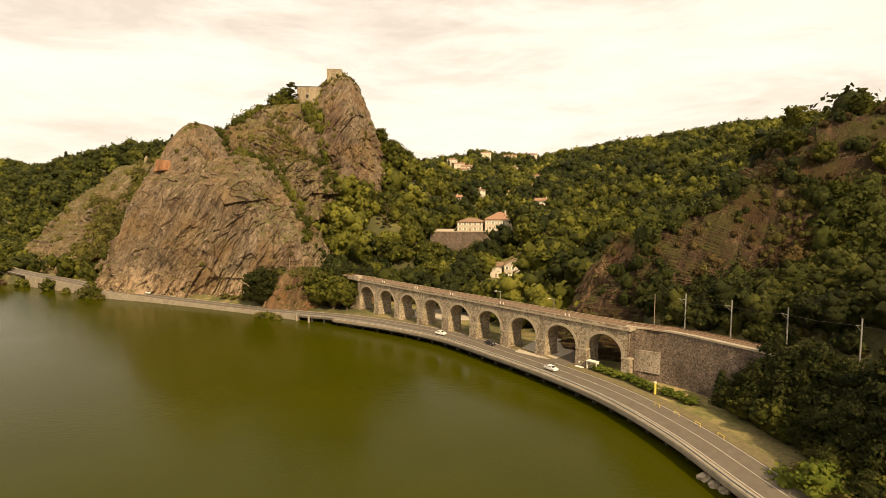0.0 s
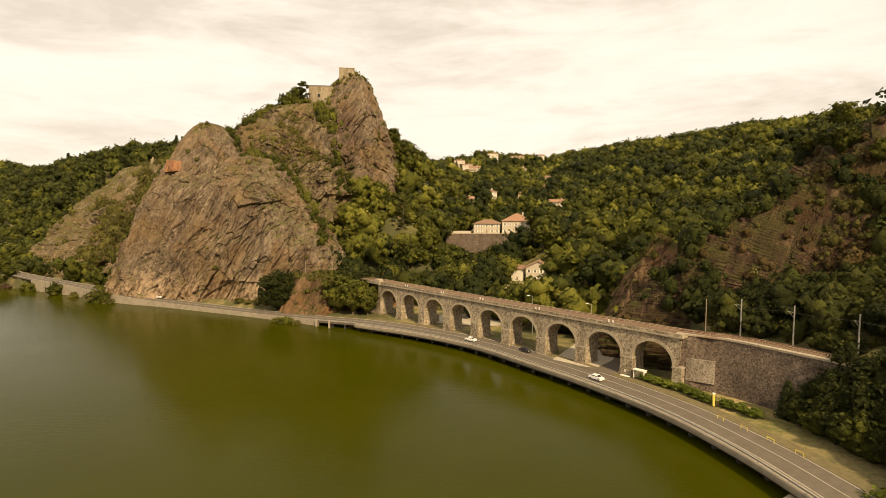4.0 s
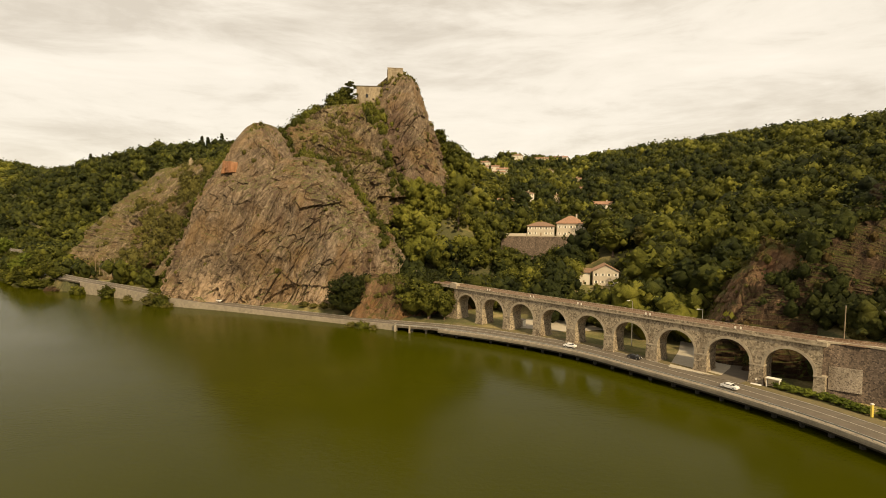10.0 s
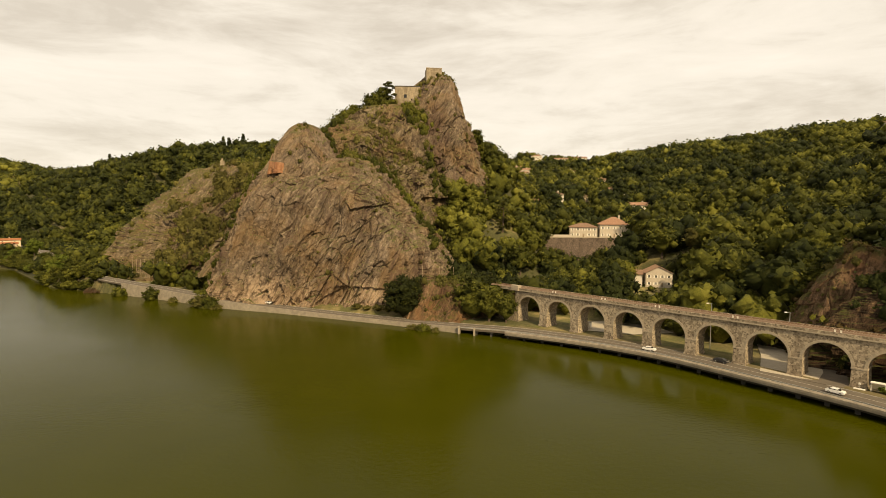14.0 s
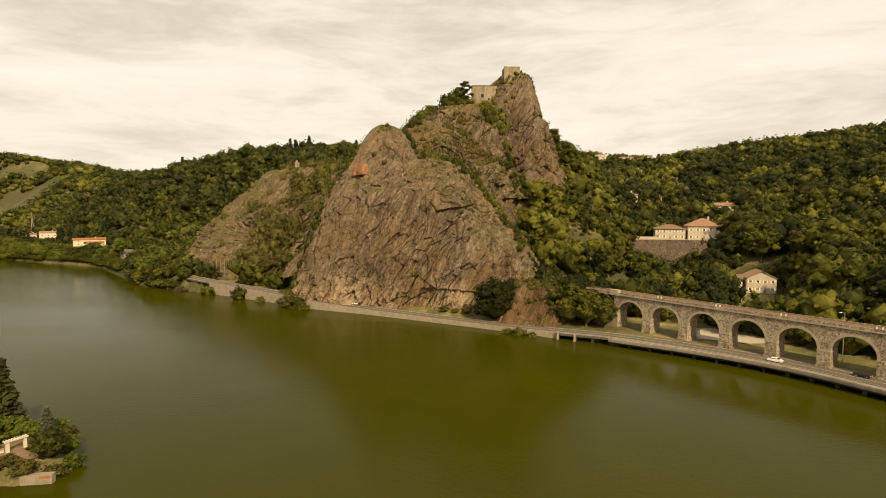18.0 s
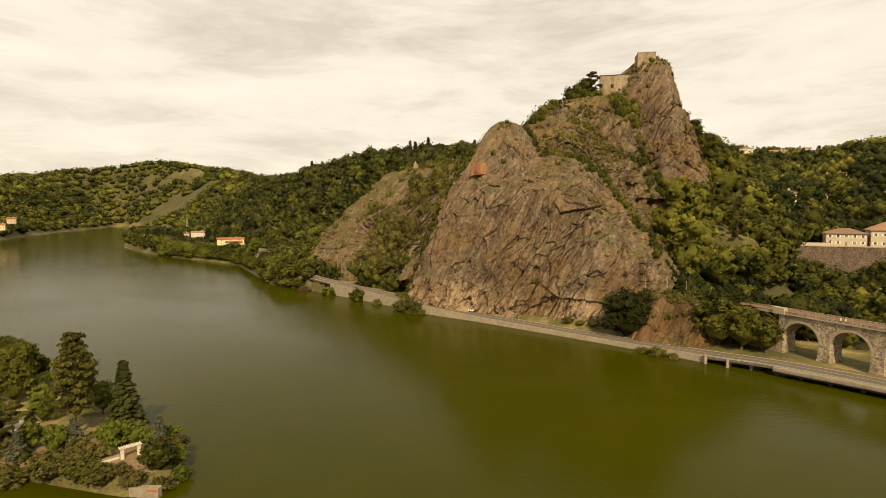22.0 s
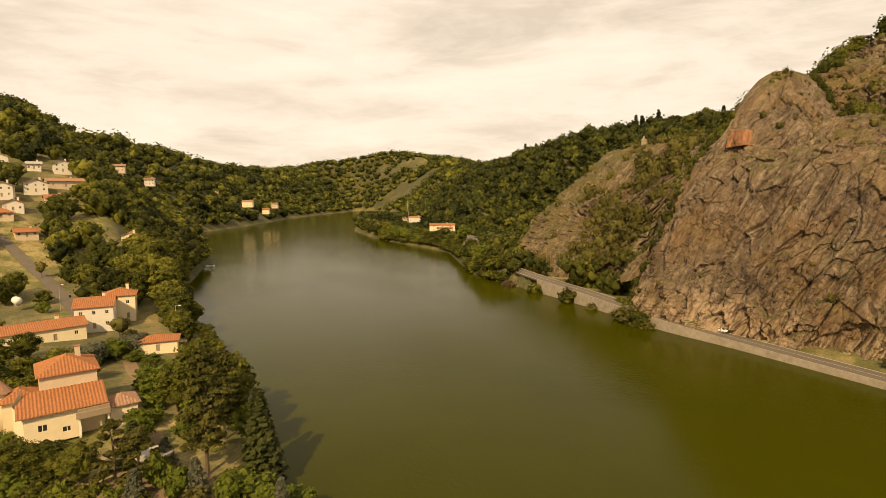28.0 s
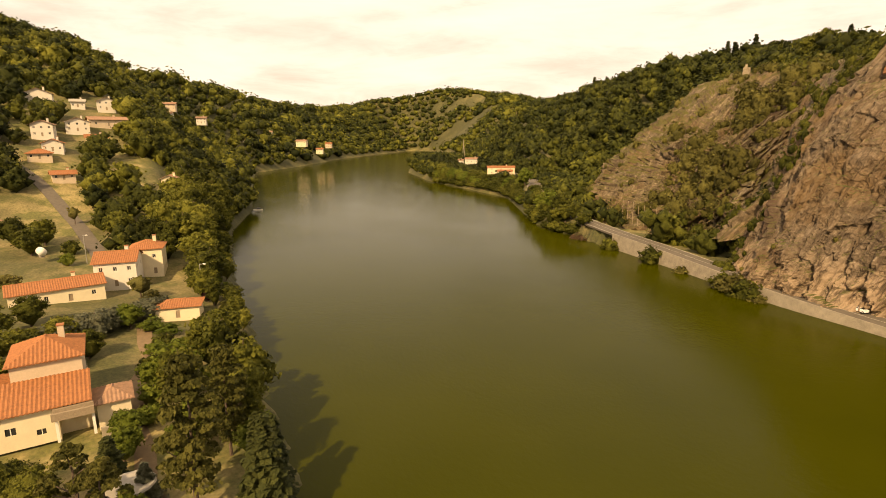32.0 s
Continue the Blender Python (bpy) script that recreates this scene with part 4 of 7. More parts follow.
# ---- houses ----
def wall_sheet(bm, m, length, height, holes, depth=0.22):
    """An upright sheet with openings (u0, u1, v0, v1) and their reveals, in the plane y = 0 of m, facing -y."""
    us = sorted({0, length, *[h[0] for h in holes], *[h[1] for h in holes]})
    vs = sorted({0, height, *[h[2] for h in holes], *[h[3] for h in holes]})

    def q(*pts):
        bm.faces.new([bm.verts.new(m @ Vector(p)) for p in pts])
    for u0, u1 in zip(us, us[1:]):
        for v0, v1 in zip(vs, vs[1:]):
            um, vm = (u0 + u1) / 2, (v0 + v1) / 2
            if not any(h[0] < um < h[1] and h[2] < vm < h[3] for h in holes):
                q((u0, 0, v0), (u1, 0, v0), (u1, 0, v1), (u0, 0, v1))
    for u0, u1, v0, v1 in holes:
        for a, b in (((u0, v0), (u1, v0)), ((u1, v0), (u1, v1)), ((u1, v1), (u0, v1)), ((u0, v1), (u0, v0))):
            q((a[0], 0, a[1]), (b[0], 0, b[1]), (b[0], depth, b[1]), (a[0], depth, a[1]))


def roof_side(bm, m, width, run, pitch, wave=0.42, amp=0.10, thick=0.14, over=0.45):
    """A tiled slope: eave along x from 0 to width in m, rising towards +y by pitch over run(u) metres; round tiles run up the slope."""
    n = max(2, int((width + 0.001) / wave) * 2)
    rows = []
    for i in range(n + 1):
        u = width * i / n
        r = max(run(u), 0.02)
        lift = amp if i % 2 else 0.0
        k = 2 if r > 1 else 1
        rows.append([bm.verts.new(m @ Vector((u, r * j / k, r * j / k * pitch + lift))) for j in range(k + 1)])
    for a, b in zip(rows, rows[1:]):
        if len(a) == len(b):
            for j in range(len(a) - 1):
                bm.faces.new((a[j], b[j], b[j + 1], a[j + 1]))
        else:
            bm.faces.new([a[0], b[0], *b[1:], *a[:0:-1]])
    # eave edge
    low = [bm.verts.new(r[0].co - (m.to_3x3() @ Vector((0, 0, thick)))) for r in rows]
    for i in range(len(rows) - 1):
        bm.faces.new((low[i], low[i + 1], rows[i + 1][0], rows[i][0]))


def house(x, y, z, rot, w, d, h, roof="gable", pitch=0.42, wall=None, tile=None, cols=3, floors=2, label="", side_cols=2, chimney=True, shutters=False, wave=0.42, door=True, axis_y=False, sink=1.5, name="house", over=0.45):
    """A house with its front towards local -y; x, y is the middle of its footprint. axis_y: the ridge runs from front to back."""
    wall, tile = wall or M_WHITE, tile or M_TILE
    ob = thing(name, pose(x, y, z, 0, 0, rot), label, "house")
    hw, hd = w / 2, d / 2
    sides = [(pose(-hw, -hd, 0), w, cols), (pose(hw, -hd, 0, 0, 0, 90), d, side_cols), (pose(hw, hd, 0, 0, 0, 180), w, cols), (pose(-hw, hd, 0, 0, 0, 270), d, side_cols)]
    body = bmesh.new()
    wins = []
    for k, (m, length, n) in enumerate(sides):
        holes = []
        for f in range(floors):
            v0 = 0.7 + f * (h / floors)
            v1 = min(v0 + 0.95, h - 0.25)
            for c in range(n):
                u = length * (c + 0.5) / n
                if door and k == 0 and f == 0 and c == n // 2:
                    holes.append((u - 0.36, u + 0.36, 0.02, 1.5))
                    wins.append((m, holes[-1], "door"))
                else:
                    holes.append((u - 0.38, u + 0.38, v0, v1))
                    wins.append((m, holes[-1], "window"))
        wall_sheet(body, m, length, h, holes)
    box(body, -hw, hw, -hd, hd, -sink, 0.0)
    # gable triangles
    rise = (hw if axis_y else hd) * pitch
    if roof == "gable":
        if axis_y:
            for yy in (-hd, hd):
                body.faces.new([body.verts.new(p) for p in ((-hw, yy, h), (hw, yy, h), (0, yy, h + rise))])
        else:
            for xx in (-hw, hw):
                body.faces.new([body.verts.new(p) for p in ((xx, -hd, h), (xx, hd, h), (xx, 0, h + rise))])
    bm_wall = part("wall", body, wall, ob)
    rf = bmesh.new()
    o = over
    drop = o * pitch
    W, D = w + 2 * o, d + 2 * o
    if roof == "hip":
        s = min(W, D) / 2
        roof_side(rf, pose(-hw - o, -hd - o, h - drop), W, lambda u: min(u, W - u, s), pitch, wave)
        roof_side(rf, pose(hw + o, hd + o, h - drop, 0, 0, 180), W, lambda u: min(u, W - u, s), pitch, wave)
        roof_side(rf, pose(hw + o, -hd - o, h - drop, 0, 0, 90), D, lambda u: min(u, D - u, s), pitch, wave)
        roof_side(rf, pose(-hw - o, hd + o, h - drop, 0, 0, 270), D, lambda u: min(u, D - u, s), pitch, wave)
    elif axis_y:
        roof_side(rf, pose(hw + o, -hd - o, h - drop, 0, 0, 90), D, lambda u: hw + o, pitch, wave)
        roof_side(rf, pose(-hw - o, hd + o, h - drop, 0, 0, 270), D, lambda u: hw + o, pitch, wave)
    else:
        roof_side(rf, pose(-hw - o, -hd - o, h - drop), W, lambda u: hd + o, pitch, wave)
        roof_side(rf, pose(hw + o, hd + o, h - drop, 0, 0, 180), W, lambda u: hd + o, pitch, wave)
    rp = part("roof", rf, tile, ob)
    top = h - drop + min(W, D) / 2 * pitch if roof == "hip" else h + rise
    rb = bmesh.new()
    half = (max(W, D) - min(W, D)) / 2 if roof == "hip" else (D / 2 if axis_y else W / 2)
    along_y = (D > W) if roof == "hip" else axis_y
    if half > 0.3:
        tube(rb, (0, -half, top) if along_y else (-half, 0, top), (0, half, top) if along_y else (half, 0, top), 0.13, n=6)
        part("ridge", rb, tile, rp)
    else:
        rb.free()
    if chimney:
        ch = part("chimney", boxed(hw * 0.35, hw * 0.35 + 0.7, -0.4 + hd * 0.25, 0.4 + hd * 0.25, h, top + 0.8), wall, ob)
        part("chimney_cap", boxed(hw * 0.35 - 0.08, hw * 0.35 + 0.78, -0.48 + hd * 0.25, 0.48 + hd * 0.25, top + 0.8, top + 0.92), tile, ch)
    for m, (u0, u1, v0, v1), kind in wins:
        if kind == "door":
            part("door", boxed(u0, u1, 0.12, 0.2, v0, v1, m=m), M_WOOD, ob)
            continue
        wd = part("window", boxed(u0, u1, 0.14, 0.2, v0, v1, m=m), M_GLASS, ob)
        fr = bmesh.new()
        for a, b, c, e in ((u0, u0 + 0.06, v0, v1), (u1 - 0.06, u1, v0, v1), (u0, u1, v0, v0 + 0.06), (u0, u1, v1 - 0.06, v1), ((u0 + u1) / 2 - 0.03, (u0 + u1) / 2 + 0.03, v0, v1)):
            box(fr, a, b, 0.09, 0.135, c, e, m=m)
        part("frame", fr, M_SHUTTER, wd)
        if shutters:
            for a in (u0 - 0.40, u1 + 0.02):
                part("shutter", boxed(a, a + 0.38, -0.05, -0.004, v0, v1, m=m), M_SHUTTER, wd)
    return ob


# ---- foliage ----
def blob(rng, centre, rad, nu=8, nv=5, rough=0.25):
    """A rough closed lump, as vertices and quads."""
    u = np.arange(nu) * math.tau / nu
    v = np.linspace(-1.45, 1.45, nv)
    U, V = np.meshgrid(u, v, indexing="ij")
    w = np.stack([np.cos(U) * np.cos(V), np.sin(U) * np.cos(V), np.sin(V)], -1).reshape(-1, 3)
    w = w * (1 + rng.uniform(-rough, rough, (len(w), 1)))
    return np.asarray(centre) + w * np.asarray(rad), grid_faces(nu, nv, True)


def leaves(rng, centres, normals, size, flat=0.5):
    """Irregular four-sided leaf sprays at centres, roughly across their normals."""
    n = len(centres)
    nrm = normals + rng.normal(0, flat, (n, 3))
    nrm /= np.linalg.norm(nrm, axis=1)[:, None] + 1e-9
    t1 = np.cross(nrm, rng.normal(0, 1, (n, 3)))
    t1 /= np.linalg.norm(t1, axis=1)[:, None] + 1e-9
    t2 = np.cross(nrm, t1)
    s = size * rng.uniform(0.6, 1.35, (n, 1, 1)) if np.isscalar(size) else size[:, None, None] * rng.uniform(0.6, 1.35, (n, 1, 1))
    k = np.array([(-1.0, -0.3), (0.25, -0.9), (1.0, 0.35), (-0.2, 0.85)])[None] * rng.uniform(0.7, 1.25, (n, 4, 2))
    v = centres[:, None] + s * (k[:, :, :1] * t1[:, None] + k[:, :, 1:] * t2[:, None] + rng.uniform(-0.25, 0.25, (n, 4, 1)) * nrm[:, None])
    return v.reshape(-1, 3), np.arange(4 * n).reshape(-1, 4)


def gather(pieces):
    vs, fs, k = [], [], 0
    for v, f in pieces:
        vs.append(v)
        fs.append(f + k)
        k += len(v)
    return np.concatenate(vs), np.concatenate(fs)


def round_crown(seed, n, size, lumps=11, base=0.22, wide=0.42, res=None, lump=1.0):
    """A broadleaf crown of unit height: leafy lumps round a dense middle; res gives the lumps solid hearts."""
    rng = np.random.default_rng(seed)
    out, cs, ns = [], [], []
    mid = (1 + base) / 2
    out.append(blob(rng, (0, 0, mid - 0.04), (wide * 0.66, wide * 0.66, (1 - base) * 0.4), 6, 4, 0.22))
    for k in range(lumps):
        a = k * 2.4 + rng.uniform(-0.5, 0.5)
        e = math.asin(max(-0.75, min(0.99, -0.5 + 1.5 * (k + rng.uniform(0, 1)) / lumps)))
        r = rng.uniform(0.58, 0.82)
        c = np.array([math.cos(a) * math.cos(e) * wide * r, math.sin(a) * math.cos(e) * wide * r, mid + math.sin(e) * (1 - base) / 2 * r])
        q = rng.uniform(0.7, 1.2) * lump * 0.68 * wide / math.sqrt(lumps / 7)
        if res:
            out.append(blob(rng, c, (q * 0.62, q * 0.62, q * 0.5), *res, 0.22))
        m = n // lumps
        w = rng.normal(0, 1, (m, 3))
        w /= np.linalg.norm(w, axis=1)[:, None] + 1e-9
        w[:, 2] = np.where(w[:, 2] < -0.35, -w[:, 2] * 0.5, w[:, 2])
        cs.append(c + w * (q, q, q * 0.85) * rng.uniform(0.62, 0.98, (m, 1)))
        ns.append(w + (0, 0, 0.2))
    out.append(leaves(rng, np.concatenate(cs), np.concatenate(ns), size, 0.55))
    return gather(out)


def spruce_crown(seed, n, size, wide=0.2, base=0.06, tiers=13):
    """A pointed conifer of unit height with drooping tiers."""
    rng = np.random.default_rng(seed)
    out = [blob(rng, (0, 0, 0.38), (wide * 0.42, wide * 0.42, 0.36), 7, 5, 0.2)]
    cs, ns = [], []
    for k in range(tiers):
        h = base + (1 - base) * (k / tiers) ** 0.92
        r = wide * (1 - h) ** 0.85 + 0.012
        arms = max(4, int(9 * (1 - h)) + 3)
        for a in np.arange(arms) * math.tau / arms + rng.uniform(0, 3):
            m = max(2, int(n / tiers / arms))
            t = np.sqrt(rng.uniform(0.08, 1, m)) * rng.uniform(0.75, 1.15)
            aa = a + rng.normal(0, 0.16, m)
            cs.append(np.stack([np.cos(aa) * r * t, np.sin(aa) * r * t, h - 0.25 * r * t + rng.normal(0, 0.008, m)], 1))
            ns.append(np.stack([np.cos(aa) * 0.5, np.sin(aa) * 0.5, np.ones(m)], 1))
    out.append(leaves(rng, np.concatenate(cs), np.concatenate(ns), size, 0.35))
    return gather(out)


def pine_crown(seed, n, size, wide=0.36, base=0.3, plates=26):
    """A tall open pine: separate level plates of needles on a bare lower trunk."""
    rng = np.random.default_rng(seed)
    cs, ns = [], []
    for k in range(plates):
        h = base + (1 - base) * ((k + 0.5) / plates)
        reach = wide * (0.45 + 0.75 * math.sin(math.pi * min(1, (h - base) / (1 - base) * 0.8 + 0.22))) * (1.02 - 0.75 * max(0, (h - 0.75) / 0.25))
        a = k * 2.4 + rng.uniform(-0.5, 0.5)
        r = reach * rng.uniform(0.35, 0.8)
        q = rng.uniform(0.065, 0.12)
        m = n // plates
        w = rng.normal(0, 1, (m, 3))
        w /= np.linalg.norm(w, axis=1)[:, None]
        w[:, 2] = np.abs(w[:, 2])
        cs.append(np.array([math.cos(a) * r, math.sin(a) * r, h]) + w * (q, q, q * 0.3) * np.cbrt(rng.uniform(0.2, 1, (m, 1))))
        ns.append(w * (0.6, 0.6, 1))
    return leaves(rng, np.concatenate(cs), np.concatenate(ns), size, 0.4)


def bush_crown(seed, n, size):
    return round_crown(seed, n, size, 11, -0.05, 0.55, (5, 3))


def limbs(seed, h, r, base, spread):
    """A tapered trunk with a few limbs, as one mesh of a tree h tall."""
    rng = random.Random(seed)
    bm = bmesh.new()
    pts = [Vector((0, 0, -0.5)), Vector((rng.uniform(-0.2, 0.2), rng.uniform(-0.2, 0.2), h * 0.35)), Vector((rng.uniform(-0.4, 0.4), rng.uniform(-0.4, 0.4), h * 0.68)), Vector((rng.uniform(-0.4, 0.4), rng.uniform(-0.4, 0.4), h * 0.93))]
    for i, (a, b) in enumerate(zip(pts, pts[1:])):
        tube(bm, a, b, r * (1 - i * 0.3), r * (0.7 - i * 0.3) if i < 2 else 0.04, 7)
    for k in range(6):
        z = h * rng.uniform(base, 0.75)
        a = k * 1.1 + rng.uniform(0, 0.8)
        o = Vector((0, 0, z))
        tube(bm, o, o + Vector((math.cos(a) * spread * 0.7, math.sin(a) * spread * 0.7, h * 0.13)), r * 0.4, 0.04, 5)
    me = bpy.data.meshes.new("trunk")
    bm.to_mesh(me)
    bm.free()
    me.materials.append(M_BARK)
    return me


def tree_kind(name, crowns, mat, height, label, trunk=0.3, spread=3.0, base=0.3, sx=1.0):
    """A tree template of the given height; returns the makers of its copies."""
    made = []
    for s, (v, f) in enumerate(crowns):
        made.append((mesh_of("crown", v * (height * sx, height * sx, height), f, mat, smooth=True), limbs(s + 7, height, trunk, base, spread)))
    return name, made, label, height


KINDS = {
    "oak": tree_kind("broadleaf_tree", [round_crown(s, 760, 0.032, 19, 0.04, 0.44, (4, 3)) for s in (1, 2, 3, 4)], M_LEAF, 10.0, "broadleaf tree with a dense dark green crown"),
    "near": tree_kind("broadleaf_tree", [round_crown(s, 2200, 0.0195, 22, 0.02, 0.44, (5, 3)) for s in (14, 15, 16)], M_LEAF, 10.0, "leafy green broadleaf tree by the lake shore"),
    "hedge": tree_kind("bush", [bush_crown(s, 700, 0.04) for s in (56, 57)], M_BLUE, 4.0, "rounded blue-grey hedge conifer", 0.1, 0.7),
    "pale": tree_kind("broadleaf_tree", [round_crown(s, 1000, 0.030, 20, 0.04, 0.44, (5, 3)) for s in (8, 9)], M_LEAF_PALE, 10.0, "broadleaf tree with a sunlit yellow-green crown"),
    "tall": tree_kind("poplar_tree", [round_crown(s, 650, 0.029, 18, 0.03, 0.31, (4, 3)) for s in (11, 12, 13)], M_LEAF, 12.0, "tall narrow broadleaf tree in full leaf"),
    "light": tree_kind("garden_tree", [round_crown(s, 900, 0.032, 17, 0.08, 0.42, (5, 3)) for s in (21, 22)], M_BRIGHT, 7.0, "light green garden tree", 0.2, 2.0),
    "spruce": tree_kind("spruce_tree", [spruce_crown(s, 1500, 0.034, 0.24, 0.03, 18) for s in (31, 32)], M_SPRUCE, 12.0, "dark pointed spruce tree", 0.22, 0.8),
    "pine": tree_kind("pine_tree", [pine_crown(s, 4200, 0.0165, 0.21, 0.2, 38) for s in (41, 42)], M_PINE, 16.0, "tall open pine tree with a bare trunk", 0.32, 3.6),
    "cedar": tree_kind("cedar_tree", [pine_crown(s, 2400, 0.032, 0.42, 0.06, 26) for s in (45, 46)], M_PINE, 9.0, "spreading cedar with level branches", 0.3, 3.0),
    "blue": tree_kind("blue_conifer", [spruce_crown(s, 1600, 0.042, 0.34, 0.02, 14) for s in (51, 52)], M_BLUE, 6.0, "pale blue-grey ornamental conifer", 0.14, 0.8),
    "cypress": tree_kind("cypress_tree", [spruce_crown(s, 1500, 0.038, 0.2, 0.02, 16) for s in (55,)], M_BLUE, 6.0, "slim greyish garden cypress tree", 0.12, 0.4),
    "bush": tree_kind("bush", [bush_crown(s, 320, 0.054) for s in (61, 62, 63)], M_LEAF, 3.0, "dense rounded green bush", 0.1, 0.7),
    "scrub": tree_kind("bush", [bush_crown(s, 320, 0.054) for s in (66, 67)], M_DRYBUSH, 3.0, "olive green scrubby bush", 0.1, 0.7),
    "shrub": tree_kind("bush", [bush_crown(s, 320, 0.054) for s in (71, 72)], M_BRIGHT, 2.4, "fresh green garden shrub", 0.1, 0.6),
    "purple": tree_kind("plum_tree", [round_crown(81, 700, 0.034, 16, 0.12, 0.46, (5, 3))], M_PURPLE, 6.0, "dark purple-leaved plum tree", 0.16, 1.4),
    "dark": tree_kind("alder_tree", [round_crown(s, 2200, 0.0195, 22, 0.0, 0.42, (5, 3)) for s in (5, 6, 7)], M_SHADELEAF, 10.0, "dark green tree in the shade of the cliff"),
    "willow": tree_kind("willow_tree", [round_crown(85, 1000, 0.026, 20, 0.04, 0.42, (5, 3))], M_DRYBUSH, 9.0, "pale yellowish weeping willow", 0.3, 2.4),
    "dead": tree_kind("bare_tree", [round_crown(91, 60, 0.05, 10, 0.3, 0.4, (5, 3), 0.35)], M_DRYBUSH, 5.0, "small nearly bare grey tree", 0.14, 1.6),
}
PLANTED = []
TREE_RNG = random.Random(4)


def plant(kind, x, y, height=None, z=None, wide=1.0, label="", group=""):
    name, made, text, h0 = KINDS[kind]
    crown, trunk = made[TREE_RNG.randrange(len(made))]
    k = (height or h0) / h0
    z = float(land(x, y)) - 0.1 if z is None else z
    ob = thing(name, pose(x, y, z, 0, 0, TREE_RNG.uniform(0, 360)) @ Matrix.Diagonal((k * wide, k * wide, k, 1)), label or text, name.split("_")[-1], group)
    for n, me in (("trunk", trunk), ("crown", crown)):
        c = new(n, me)
        c.parent = ob
    PLANTED.append((x, y, (height or h0) * 0.3 * wide))
    return ob


# ---- single trees ----
for k, x, y, h, w_ in (
        ("pine", -148.8, 87.2, 16.2, 0.84), ("pine", -156.5, 93.8, 13.0, 0.8), ("spruce", -143.8, 91.6, 11.5, 1.15), ("spruce", -147.5, 94.6, 9.0, 1.0), ("cypress", -132.3, 87.0, 5.6, 1.25),
        ("bush", -128.4, 82.6, 4.0, 1.1), ("blue", -145.2, 84.0, 5.0, 1.1), ("cedar", -152.3, 80.6, 7.5, 0.9), ("blue", -149.5, 78.9, 4.6, 1.1), ("shrub", -141.5, 87.0, 3.4, 1.3),
        ("shrub", -138.5, 87.8, 3.2, 1.3), ("shrub", -146.5, 82.2, 4.2, 0.8), ("shrub", -135.5, 88.4, 2.6, 1.2), ("scrub", -139.0, 79.6, 2.6, 1.4), ("scrub", -143.5, 78.6, 3.0, 1.4), ("bush", -135.2, 78.8, 2.8, 1.2),
        ("scrub", -132.0, 80.2, 1.8, 1.2), ("scrub", -148.0, 76.6, 3.6, 1.3), ("cedar", -156.0, 79.0, 8.0, 0.9), ("near", -159.5, 76.2, 5.4, 1.1), ("near", -163.5, 74.2, 5.6, 1.1), ("near", -167.0, 71.6, 5.4, 1.15),
        ("near", -171.5, 68.2, 5.4, 1.1), ("tall", -176.5, 64.5, 8.0, 1.1), ("near", -183.0, 62.0, 8.0, 1.0), ("near", -190.0, 60.0, 9.0, 1.0), ("near", -196.0, 66.0, 9.0, 1.0), ("near", -205.0, 58.0, 9.5, 1.0),
        ("shrub", -177.5, 72.3, 2.6, 1.3), ("light", -159.0, 89.5, 5.0, 1.0), ("light", -163.0, 92.5, 5.5, 1.0), ("tall", -172.0, 94.0, 9.0, 1.1), ("light", -178.0, 95.5, 7.0, 1.1), ("cypress", -165.6, 84.6, 3.4, 1.3),
        ("light", -168.0, 86.5, 4.2, 1.2), ("light", -163.5, 84.8, 4.6, 1.1), ("shrub", -170.5, 89.5, 2.6, 1.3), ("shrub", -175.5, 91.5, 3.0, 1.3), ("light", -180.0, 92.5, 4.4, 1.1), ("bush", -186.0, 94.5, 2.6, 1.4), ("shrub", -191.5, 96.8, 2.6, 1.4), ("spruce", -159.5, 82.6, 6.0, 1.6), ("blue", -154.5, 84.5, 4.6, 1.2), ("shrub", -151.0, 82.0, 4.4, 0.7), ("near", -160.0, 97.0, 9.0, 0.9), ("tall", -165.0, 100.0, 11.0, 1.1), ("light", -153.0, 95.5, 6.0, 1.0),
        ("near", -188.0, 71.0, 7.5, 1.1), ("pale", -190.5, 76.5, 6.5, 1.2), ("near", -194.0, 82.0, 7.0, 1.1), ("near", -187.0, 66.5, 8.0, 1.1), ("near", -197.0, 74.5, 8.0, 1.1), ("pale", -200.5, 80.5, 6.5, 1.1), ("near", -204.0, 72.0, 8.5, 1.1), ("near", -196.5, 88.5, 5.5, 1.1), ("pale", -203.5, 86.0, 6.0, 1.1), ("near", -211.0, 78.0, 7.5, 1.1),
        ("pale", -208.0, 66.0, 8.0, 1.1), ("near", -216.0, 84.0, 6.0, 1.1), ("scrub", -126.8, 81.4, 2.4, 1.3), ("shrub", -126.6, 84.6, 2.6, 1.2), ("scrub", -129.6, 79.6, 2.2, 1.3), ("scrub", -134.4, 78.9, 2.6, 1.4), ("bush", -137.6, 78.9, 3.0, 1.3), ("scrub", -141.0, 79.2, 2.8, 1.4), ("shrub", -128.6, 86.2, 2.6, 1.2), ("shrub", -134.0, 90.2, 3.2, 1.2), ("scrub", -138.0, 82.2, 2.4, 1.4), ("scrub", -142.0, 82.6, 2.6, 1.4), ("shrub", -139.2, 85.0, 4.4, 0.7), ("scrub", -131.0, 88.6, 2.6, 1.3), ("shrub", -186.0, 76.0, 2.4, 1.4), ("shrub", -184.5, 71.5, 2.6, 1.4)):
    plant(k, x, y, h, None, w_)
rng = random.Random(23)
south = smooth_line([(-143, 78.2, 0), (-148, 78, 0), (-155, 75.5, 0), (-165, 70.5, 0), (-171, 67, 0), (-190, 55, 0)], 2.2)
